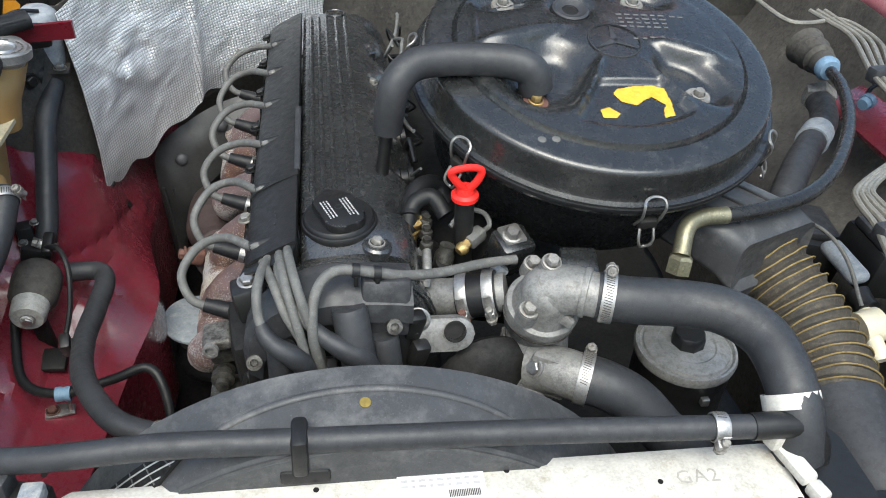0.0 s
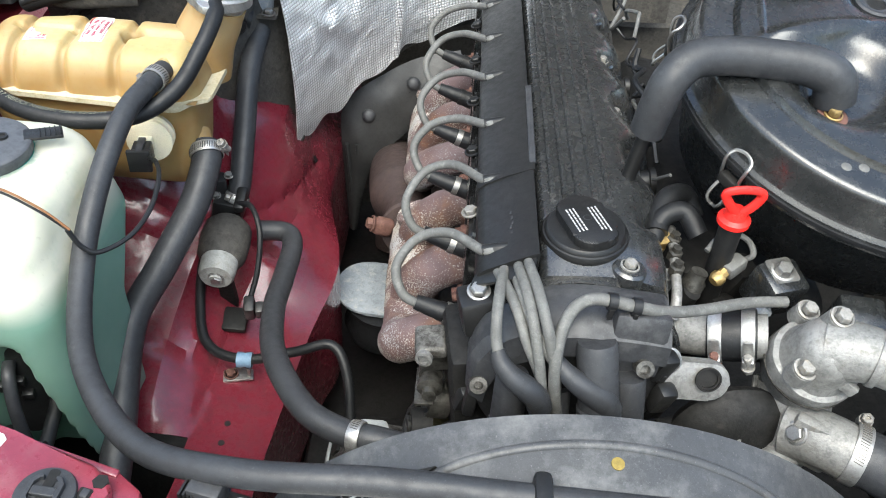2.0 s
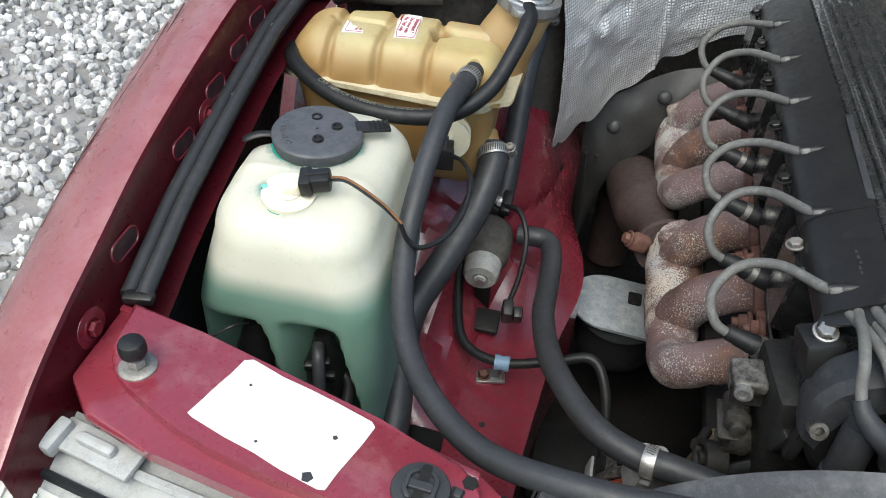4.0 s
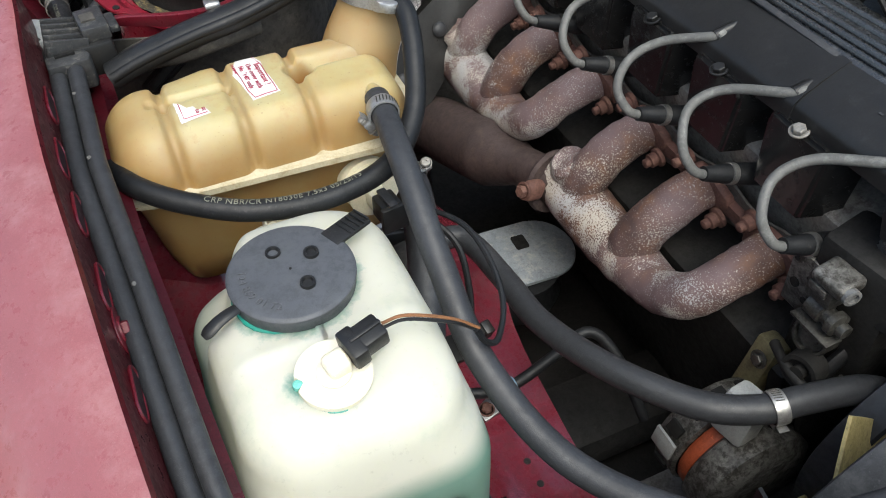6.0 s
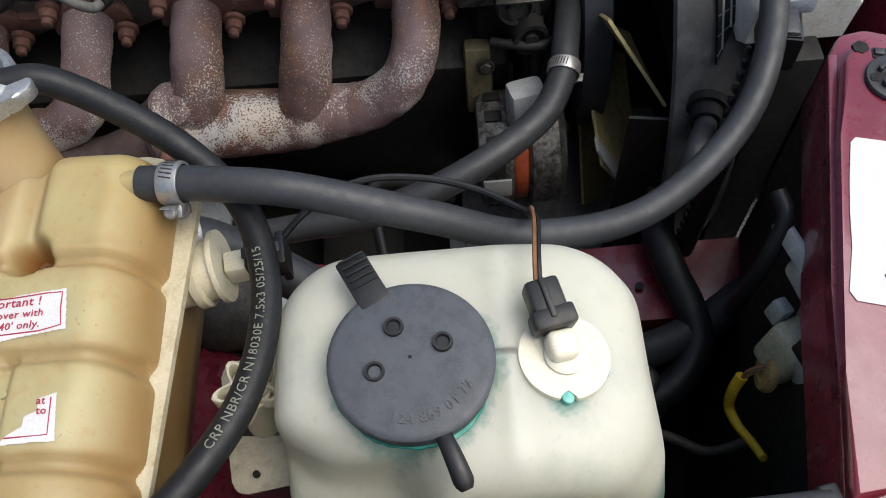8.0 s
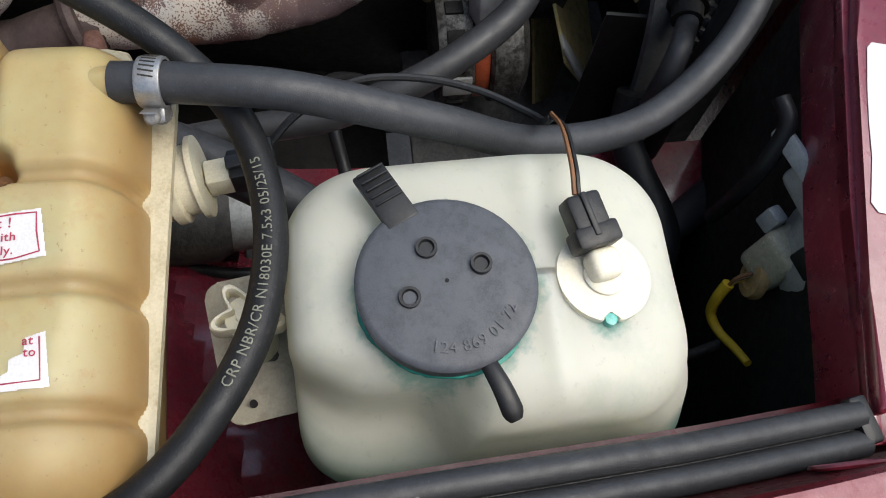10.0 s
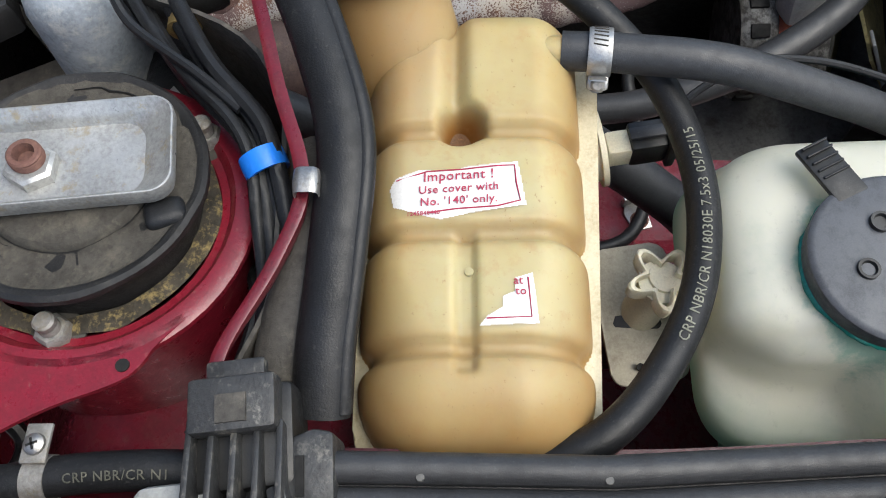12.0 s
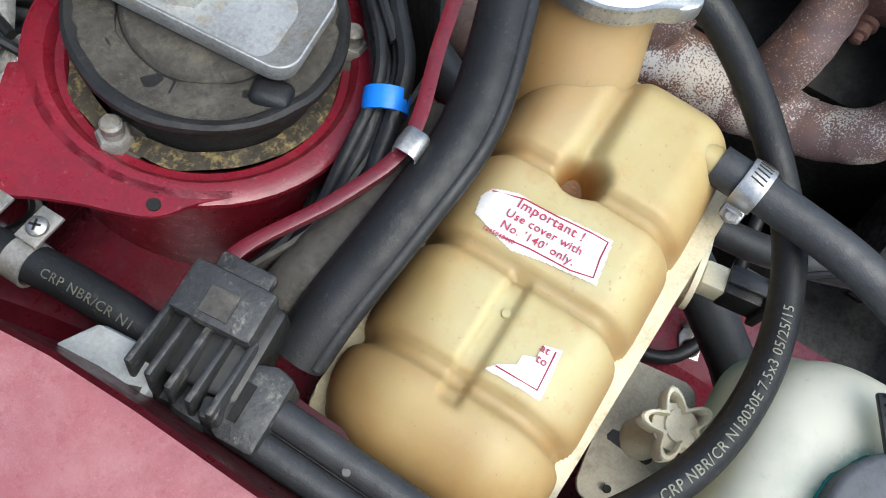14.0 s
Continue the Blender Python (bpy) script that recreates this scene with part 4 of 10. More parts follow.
inner_panel()
crossmember()
headlamp()
bay_shell()


# ---- strut tower ----
TOWER = V((-0.573, 0.579, 0.893))
TILT = pose(*TOWER, 4, 7, 0)


DIRT = surface("yellow_brown_dirt", (0.014, 0.013, 0.011), (0.042, 0.035, 0.023), 0.85, big=70, fine=400, bumpy=0.8, dust=(0.22, 0.165, 0.065), dust_at=(0.50, 0.63))
RED_RING = surface("bright_red_ring_paint", (0.125, 0.006, 0.014), (0.175, 0.010, 0.021), 0.30, big=30, fine=700, bumpy=0.20, dust=(0.22, 0.10, 0.085), dust_at=(0.60, 0.80), coat=0.2)

PLATEMETAL = surface("stained_pressed_aluminium", (0.27, 0.27, 0.26), (0.46, 0.46, 0.447), 0.36, metal=0.60, big=30, fine=620, bumpy=0.22, dust=(0.33, 0.25, 0.11), dust_at=(0.56, 0.70), wear=0.5)


def strut():
    n = TILT.to_3x3() @ V((0, 0, 1))
    bm = lathe(TOWER, n, ((0.052, -0.02), (0.055, -0.002), (0.0575, 0.0012), (0.0610, 0.0015), (0.0622, 0.0040), (0.0645, 0.0062), (0.0715, 0.0062), (0.0738, 0.0050), (0.0740, 0.0025), (0.0700, 0.001), (0.068, -0.03), (0.068, -0.16)), 48)
    tower = part("tower_flange", bm, RED_RING, car, "bright red strut tower ring")
    # tongue of the ring with its two holes
    inv = TILT.inverted()
    def loc(x, y):
        p = inv @ V((x, y, 0.90))
        return p.x, p.y
    out = [loc(*p) for p in ((-0.622, 0.527), (-0.634, 0.538), (-0.643, 0.542), (-0.650, 0.549), (-0.661, 0.577), (-0.678, 0.603), (-0.682, 0.613), (-0.674, 0.619), (-0.651, 0.619), (-0.640, 0.627), (-0.627, 0.634))]
    for _ in range(2):
        # rounded sheet metal corners
        cut = [out[0]]
        for a, b in zip(out, out[1:]):
            cut += [tuple(a[i] * 0.75 + b[i] * 0.25 for i in (0, 1)), tuple(a[i] * 0.25 + b[i] * 0.75 for i in (0, 1))]
        out = cut + [out[-1]]
    first, last = math.atan2(out[0][1], out[0][0]) % (2 * math.pi), math.atan2(out[-1][1], out[-1][0]) % (2 * math.pi)
    out += [(0.0680 * math.cos(last + (first - last) * k / 16), 0.0680 * math.sin(last + (first - last) * k / 16)) for k in range(17)]
    tongue = part("tongue", slab(out, 0.0022, TILT @ pose(0, 0, 0.0040), 0.0006), RED_RING, tower)
    for x, y in ((-0.643, 0.549), (-0.669, 0.611)):
        p = loc(x, y)
        part("tongue_hole", lathe(TILT @ V((*p, 0.0058)), n, ((0, 0), (0.0028, 0), (0.0028, 0.0012), (0, 0.0012)), 12), DARK, tower)
    for p in (V((-0.531, 0.534, 0.884)), V((-0.628, 0.581, 0.898)), V((-0.560, 0.640, 0.889))):
        bolt = thing("strut_bolt", p, "dusty zinc hex nut on the strut tower ring", "bolt", "strut tower bolts")
        part("washer", lathe(p, n, ((0, 0), (0.0115, 0), (0.0115, 0.002), (0.009, 0.003), (0, 0.003)), 24), UNDERSEAL, bolt)
        part("nut", hexbolt(p, n, 0.0075, 0.009, washer=False), ZINC, bolt)
        part("stud", lathe(p, n, ((0, 0.008), (0.0045, 0.008), (0.0045, 0.012), (0.0042, 0.0126), (0.0045, 0.013), (0.0045, 0.016), (0.0036, 0.017), (0, 0.017)), 14), ZINC, bolt)
    mount = thing("strut_mount", TOWER, "cracked black rubber strut mount under a white-corroded aluminium plate", "strut mount")
    mid = TOWER + V((0.004, 0, 0))
    bm = lathe(mid, n, ((0, 0.0), (0.050, -0.004), (0.0495, 0.006), (0.0500, 0.014), (0.0520, 0.019), (0.0555, 0.0215), (0.0570, 0.0240), (0.0568, 0.0268), (0.0550, 0.0284), (0.0525, 0.0280), (0.0500, 0.0262), (0, 0.0262)), 64)
    for v in bm.verts:
        v.co += V((1, 1, 0.5)) * 0.0010 * noise.noise(v.co * 60)
    rub = part("rubber", bm, surface("black_mount_rubber", (0.008, 0.008, 0.008), (0.018, 0.0175, 0.017), 0.48, big=45, fine=600, bumpy=0.4, dust=(0.050, 0.045, 0.036), dust_at=(0.58, 0.78), spec=0.35), mount, "black rubber wall and rolled rim")
    dusty = surface("dusty_cracked_rubber", (0.034, 0.031, 0.026), (0.062, 0.057, 0.048), 0.75, big=38, fine=420, bumpy=0.8, dust=(0.105, 0.094, 0.074), dust_at=(0.50, 0.72), spec=0.2)
    bm = lathe(mid, n, ((0.0520, 0.0276), (0.0500, 0.0268), (0.0420, 0.0262), (0.0362, 0.0264), (0.0352, 0.0258), (0.0346, 0.0290), (0.0330, 0.0305), (0.0200, 0.0310), (0, 0.0310)), 64)
    for v in bm.verts:
        v.co += V((1, 1, 0.3)) * 0.0009 * noise.noise(v.co * 60) + V((0, 0, 0.0007)) * noise.noise(v.co * 170)
    part("dusty_top", bm, dusty, rub, "dusty grey-brown cracked rubber top")
    for r0, z0, a0, long_ in ((0.0365, 0.0262, -2.9, 30), (0.0450, 0.0264, -2.2, 9), (0.0475, 0.0266, 2.4, 12)):
        line = []
        for k in range(long_):
            a = a0 + k * 0.085
            r = r0 + 0.0020 * noise.noise(V((k * 0.45, r0 * 90, 0))) + 0.0008 * noise.noise(V((k * 1.7, r0 * 50, 2)))
            line.append(mid + frame_of(n) @ V((r * math.cos(a), r * math.sin(a), z0 + 0.0003)))
        part("crack", sweep(bmesh.new(), line, lambda t: 0.0002 + 0.0005 * math.sin(math.pi * t), 4), DARK, rub)
    # rubber stop lugs beside the plate ends
    for p, turn_ in (((-0.5830, 0.5345, 0.9185), 20), ((-0.5905, 0.6230, 0.9205), -15)):
        lug = block((0.013, 0.017, 0.009), p, (6, 6, turn_), 0.004, 3)
        part("stop_lug", lug, RUBBER, rub)
        part("lug_gap", lathe((p[0] - 0.001, p[1] + (0.012 if p[1] < 0.58 else -0.012), p[2] - 0.003), n, ((0, -0.002), (0.0052, -0.002), (0.0055, 0.0006), (0, 0.0008)), 14), DARK, rub)
    dirt = lathe(TOWER, n, ((0.0490, 0.0030), (0.0520, 0.0028), (0.0545, 0.0024), (0.0568, 0.0012)), 120)
    for v in dirt.verts:
        d = (v.co - TOWER).xy.normalized()
        v.co += V((d.x, d.y, 0)) * 0.0030 * noise.noise(v.co * 45) + V((0, 0, 1)) * 0.0008 * noise.noise(v.co * 160)
    part("dirt_ring", dirt, DIRT, rub, "yellow-brown dirt caked round the rubber")
    # pressed aluminium plate: a deep tray with broad sloping ends
    m = pose(-0.5645, 0.5855, 0.928, 6, 4, 8)
    def rim(w, h, r, z, shift=0.0, slant=0.0):
        return [m @ V((x, y + shift, z + slant * y)) for x, y in rounded(w, h, r, 8)]
    bm = loft([rim(0.045, 0.108, 0.009, 0.000), rim(0.0470, 0.1105, 0.010, 0.004), rim(0.0472, 0.1110, 0.010, 0.0085), rim(0.0464, 0.1102, 0.0096, 0.0096), rim(0.0452, 0.1088, 0.009, 0.0097), rim(0.0440, 0.1070, 0.0085, 0.0090), rim(0.0400, 0.0990, 0.009, 0.0062, -0.0015), rim(0.0388, 0.0950, 0.009, 0.0056, -0.0020), rim(0.0372, 0.0850, 0.010, 0.0030, -0.0030), rim(0.0330, 0.0650, 0.010, -0.0030, -0.0055), rim(0.0300, 0.0600, 0.009, -0.0038, -0.0060), rim(0.0200, 0.045, 0.007, -0.0040, -0.0060)])
    bm.normal_update()
    for v in bm.verts:
        v.co += v.normal * 0.0004 * noise.noise(v.co * 90)
    part("plate", bm, PLATEMETAL, mount, "white-corroded pressed aluminium plate")
    nn = m.to_3x3() @ V((0, 0, 1))
    nut = lathe(m @ V((-0.002, 0.002, -0.0042)), nn, ((0, 0), (0.0150, 0), (0.0148, 0.0016), (0.0118, 0.0032), (0.0105, 0.0034)), 30)
    hexbolt(m @ V((-0.002, 0.002, -0.0022)), nn, 0.0108, 0.0085, nut, washer=False)
    part("hex_nut", nut, PLATEMETAL, mount)
    part("rod_end", lathe(m @ V((-0.001, 0.002, 0.006)), nn, ((0, 0), (0.0070, 0), (0.0066, 0.0006), (0.0071, 0.0012), (0.0066, 0.0018), (0.0071, 0.0024), (0.0066, 0.0030), (0.0071, 0.0036), (0.0066, 0.0042), (0.0069, 0.0050), (0.0062, 0.0056), (0.0044, 0.0056), (0.0036, 0.001), (0, 0.001)), 24), RUSTY, mount, "rust-brown threaded rod end")
    for y in (-0.022, 0.018):
        part("plate_hole", lathe(m @ V((-0.008, y, -0.0025)), nn, ((0, 0), (0.002, 0), (0.002, 0.001), (0, 0.001)), 10), DARK, mount)


strut()


# ---- coolant expansion tank ----
def coolant_tank():
    at = V((-0.57, 0.41, 0.72))
    tank = thing("coolant_tank", at, "yellowed translucent plastic coolant tank with brown stains", "coolant tank")
    x0, x1, y0, y1, zl = -0.681, -0.461, 0.3595, 0.4625, 0.858

    def top(u, v):
        # places run round the rounded outline so that the sides stand upright
        x, y = x0 + (x1 - x0) * u, y0 + (y1 - y0) * v
        dx, dy = min(x - x0, x1 - x), min(y - y0, y1 - y)
        rad = 0.024 + 0.012 * max(0.0, min(1.0, (-0.60 - x) / 0.03))
        ex, ey = max(0.0, rad - dx), max(0.0, rad - dy)
        d = max(0.0, rad - math.hypot(ex, ey))
        # the sides are nipped in at each channel
        nip = max(math.exp(-(((x - gx) / 0.0045) ** 2)) for gx in (-0.634, -0.585, -0.536))
        d = max(0.0, d - 0.0040 * nip * (1 - min(1, d / rad)))
        e = math.sqrt(max(0.0, 1 - (1 - min(1, d / rad)) ** 2))
        z = 0.0395 + 0.002 * math.sin(v * math.pi)
        for gx, depth in ((-0.634, 0.0062), (-0.585, 0.0050), (-0.536, 0.0058)):
            z -= depth / (1 + ((x - gx) / 0.0036) ** 6)
        if x < -0.57:
            z -= 0.0040 / (1 + ((y - 0.4140) / 0.0042) ** 8) * min(1, max(0, (x + 0.646) / 0.004)) * min(1, max(0, (-0.583 - x) / 0.004))
        if x > -0.545:
            k = min(1, (x + 0.545) / 0.012)
            z -= 0.0085 * k * math.exp(-(((y - 0.4185) / 0.0050) ** 2))
        z -= 0.022 * math.exp(-((((x + 0.532) ** 2 + (y - 0.4150) ** 2) / 0.0092**2) ** 2.2))
        return V((x, y, zl + z * e))

    def spaced(t):
        return 0.5 - 0.5 * math.cos(math.pi * t) * (0.72 + 0.28 * abs(math.cos(math.pi * t)))
    def shell(u, v):
        p = top(u, v)
        nip = max(math.exp(-(((p.x - gx) / 0.0045) ** 2)) for gx in (-0.634, -0.585, -0.536)) * max(0.0, min(1.0, (p.z - zl) / 0.006))
        side = 1 - min(1.0, min(v, 1 - v) / 0.22)
        p.y += (0.0032 if v < 0.5 else -0.0032) * nip * side
        return p
    bm = sheet(lambda u, v: shell(min(1, max(0, spaced(u))), min(1, max(0, spaced(v)))), 170, 90, 0)
    for v in bm.verts:
        v.co.z += 0.0006 * noise.noise(v.co * 30)
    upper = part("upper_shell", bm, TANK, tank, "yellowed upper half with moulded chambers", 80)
    # lower shell
    def ring(z, inset):
        return [(x - 0.571 + inset * 0.3, y + 0.411, z) for x, y in rounded(0.214 - 2 * inset, 0.100 - 2 * inset, 0.02, 5)]
    bm = loft([ring(0.745, 0.026), ring(0.752, 0.018), ring(0.78, 0.012), ring(0.856, 0.003)])
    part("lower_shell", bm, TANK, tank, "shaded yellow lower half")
    # welded lip round the middle, wavy on the engine side
    out = []
    for x, y in rounded(0.224, 0.107, 0.024, 7):
        px, py = x - 0.572, y + 0.411
        if py < 0.36 and px > -0.50:
            py -= 0.010 * math.sin((px + 0.50) / 0.045 * math.pi)
        if px > -0.465:
            px += 0.010
        out.append((px, py))
    part("welded_lip", slab(out, 0.005, pose(0, 0, 0.8545), 0.0015), surface("pale_lip_plastic", (0.40, 0.35, 0.22), (0.50, 0.45, 0.32), 0.45, big=40, fine=700, bumpy=0.2, dust=(0.30, 0.22, 0.11), wear=0.2), tank, "pale welded plastic lip")
    # filler neck
    neck = part("filler_neck", tube(((-0.482, 0.444, 0.850), (-0.474, 0.447, 0.880), (-0.463, 0.4500, 0.903), (-0.4555, 0.4505, 0.9225)), lambda t: 0.0330 - 0.0055 * min(1, t * 1.3), 28, 7), TANK, tank)
    # pressed metal cap with two grip ears
    cap_at, ax = V((-0.4545, 0.4505, 0.9235)), V((0.10, 0.06, 1))
    grip = frame_of(ax).transposed() @ V((-0.09, -0.99, 0))
    grip = math.atan2(grip.y, grip.x)
    out = []
    for k in range(72):
        a = 2 * math.pi * k / 72
        ear = max(0.0, math.cos(2 * (a - grip))) ** 5
        r = 0.0315 + 0.0105 * ear
        out.append((r * math.cos(a), r * math.sin(a)))
    f = frame_of(ax).to_4x4()
    m = Matrix.Translation(cap_at) @ f
    bm = slab(out, 0.0085, m, 0.002)
    lathe(cap_at, ax, ((0.024, -0.012), (0.025, 0.0), (0.0295, 0.006), (0.0295, 0.0085), (0.027, 0.010), (0.0175, 0.0085), (0.016, 0.0105), (0.0145, 0.0085), (0.010, 0.008), (0.006, 0.0095), (0.0035, 0.0095), (0, 0.008)), 40, bm)
    part("cap", bm, surface("bright_pressed_cap_metal", (0.36, 0.36, 0.35), (0.50, 0.50, 0.49), 0.36, metal=0.85, big=60, fine=700, bumpy=0.15, dust=(0.26, 0.24, 0.20), dust_at=(0.60, 0.78)), tank, "dull pressed metal pressure cap")
    for k in range(20):
        a = 2 * math.pi * k / 20
        if k % 7 == 0:
            continue
        part("cap_mark", block((0.0018, 0.005, 0.0006), m @ V((0.0225 * math.cos(a), 0.0225 * math.sin(a), 0.0094)), (0, 0, math.degrees(a)), 0), UNDERSEAL, tank)
    # outlet stub, level sensor on the front face, lower stub
    part("outlet_stub", lathe((-0.490, 0.364, 0.889), (0, -1, 0), ((0, -0.02), (0.0078, -0.02), (0.0078, 0.004), (0, 0.004)), 20), TANK, tank)
    part("sensor_socket", lathe((-0.508, 0.364, 0.822), (0.15, -1, 0.1), ((0, -0.02), (0.0185, -0.02), (0.0185, 0.004), (0.0215, 0.004), (0.0215, 0.009), (0.018, 0.010), (0.018, 0.018), (0.0215, 0.018), (0.0215, 0.021), (0.014, 0.022), (0, 0.022)), 28), IVORY, tank, "ivory level sensor socket")
    part("sensor_tip", block((0.014, 0.016, 0.016), (-0.506, 0.334, 0.824), (0, 0, 8), 0.002), IVORY, tank)
    plug = part("sensor_plug", block((0.017, 0.020, 0.019), (-0.5035, 0.320, 0.825), (0, 0, 8), 0.002), PLASTIC, tank, "black sensor plug")
    part("plug_frame", block((0.021, 0.005, 0.023), (-0.5025, 0.3085, 0.8255), (0, 0, 8), 0.0012), PLASTIC, plug)
    part("plug_latch", block((0.007, 0.022, 0.003), (-0.5035, 0.3195, 0.8360), (0, 0, 8), 0.001), GREYPLASTIC, plug)
    part("drain_stub", lathe((-0.47, 0.385, 0.79), (0.4, -0.7, -0.6), ((0, -0.02), (0.0135, -0.02), (0.0135, 0.004), (0, 0.004)), 20), TANK, tank)
    # dark brown disc as the floor of the hole
    part("drain_hole", lathe((-0.532, 0.4150, zl + 0.0185), (0, 0, 1), ((0, -0.002), (0.0075, -0.002), (0.0080, 0.0), (0.005, -0.0006), (0, -0.0008)), 32), surface("dark_brown_hole_floor", (0.060, 0.026, 0.008), (0.180, 0.080, 0.022), 0.5, big=120, fine=700, bumpy=0.6), tank, "dark brown drain hole")
    # torn paper labels
    def on_tank(x, y, lift=0.0006):
        u, v = (x - x0) / (x1 - x0), (y - y0) / (y1 - y0)
        return top(u, v) + V((0, 0, lift))
    def label(name, outline, says, lift=0.0005):
        bm = bmesh.new()
        # fine grid clipped to the outline, so that the paper follows the moulding
        xs, ys = [p[0] for p in outline], [p[1] for p in outline]
        nx, ny = 60, 100
        grid = {}
        def inside(px, py):
            c = False
            for (ax_, ay_), (bx_, by_) in zip(outline, outline[1:] + outline[:1]):
                if (ay_ > py) != (by_ > py) and px < (bx_ - ax_) * (py - ay_) / (by_ - ay_) + ax_:
                    c = not c
            return c
        for i in range(nx):
            for j in range(ny):
                q = [(min(xs) + (max(xs) - min(xs)) * (i + a) / nx, min(ys) + (max(ys) - min(ys)) * (j + b) / ny) for a, b in ((0, 0), (1, 0), (1, 1), (0, 1))]
                if inside(sum(p[0] for p in q) / 4, sum(p[1] for p in q) / 4):
                    vs = []
                    for k, (a, b) in enumerate(((i, j), (i + 1, j), (i + 1, j + 1), (i, j + 1))):
                        if (a, b) not in grid:
                            grid[a, b] = bm.verts.new(on_tank(*q[k], lift))
                        vs.append(grid[a, b])
                    bm.faces.new(vs)
        return part(name, bm, PAPER, tank, says, 80)
    big = label("warning_label", [(-0.553, 0.391), (-0.5735, 0.388), (-0.577, 0.412), (-0.5795, 0.424), (-0.5775, 0.432), (-0.573, 0.4445), (-0.564, 0.4465), (-0.5595, 0.444), (-0.556, 0.433), (-0.557, 0.419), (-0.555, 0.413)], "torn white label with maroon print")
    def printed(words, x, y, size, skew=0.0, over=on_tank):
        # letters run towards -y, tops towards +x
        def bend(co):
            return over(x + co.y + skew * co.x, y - co.x, 0.0011 + co.z)
        return lettering("print_line", words, None, size, INK, big, 1.06, bend, 0.004 * size)
    printed("Important !", -0.5595, 0.4165, 0.0062, 0.04)
    printed("Use cover with", -0.5655, 0.4165, 0.0052, 0.04)
    printed("No. '140' only.", -0.5712, 0.4165, 0.0052, 0.04)
    printed("1245840440", -0.5768, 0.4315, 0.0027, 0.04)
    def frame_line(pts, parent):
        bm = bmesh.new()
        sweep(bm, [on_tank(x, y, 0.0008) for x, y in pts], 0.00035, 4)
        part("print_frame", bm, INK, parent)
    frame_line([(-0.5605, 0.4435), (-0.557, 0.43), (-0.5565, 0.415), (-0.555, 0.40), (-0.5548, 0.3925), (-0.563, 0.392), (-0.5715, 0.3905), (-0.574, 0.40), (-0.575, 0.418), (-0.5765, 0.43)], big)
    small = label("torn_label", [(-0.604, 0.3865), (-0.6252, 0.3845), (-0.6262, 0.4085), (-0.622, 0.405), (-0.6185, 0.399), (-0.614, 0.399), (-0.612, 0.394), (-0.606, 0.3935)], "torn corner of a white label")
    big = small
    printed("at", -0.6075, 0.3925, 0.005)
    printed("to", -0.6120, 0.3915, 0.005)
    frame_line([(-0.606, 0.3885), (-0.6225, 0.3875), (-0.6232, 0.4055)], small)
    # moulded nib and mark on the top
    part("moulded_nib", lathe(on_tank(-0.602, 0.4125, -0.001), (0, 0, 1), ((0, 0), (0.0023, 0), (0.0018, 0.0022), (0, 0.0025)), 12), TANK, tank)
    return on_tank


coolant_tank()


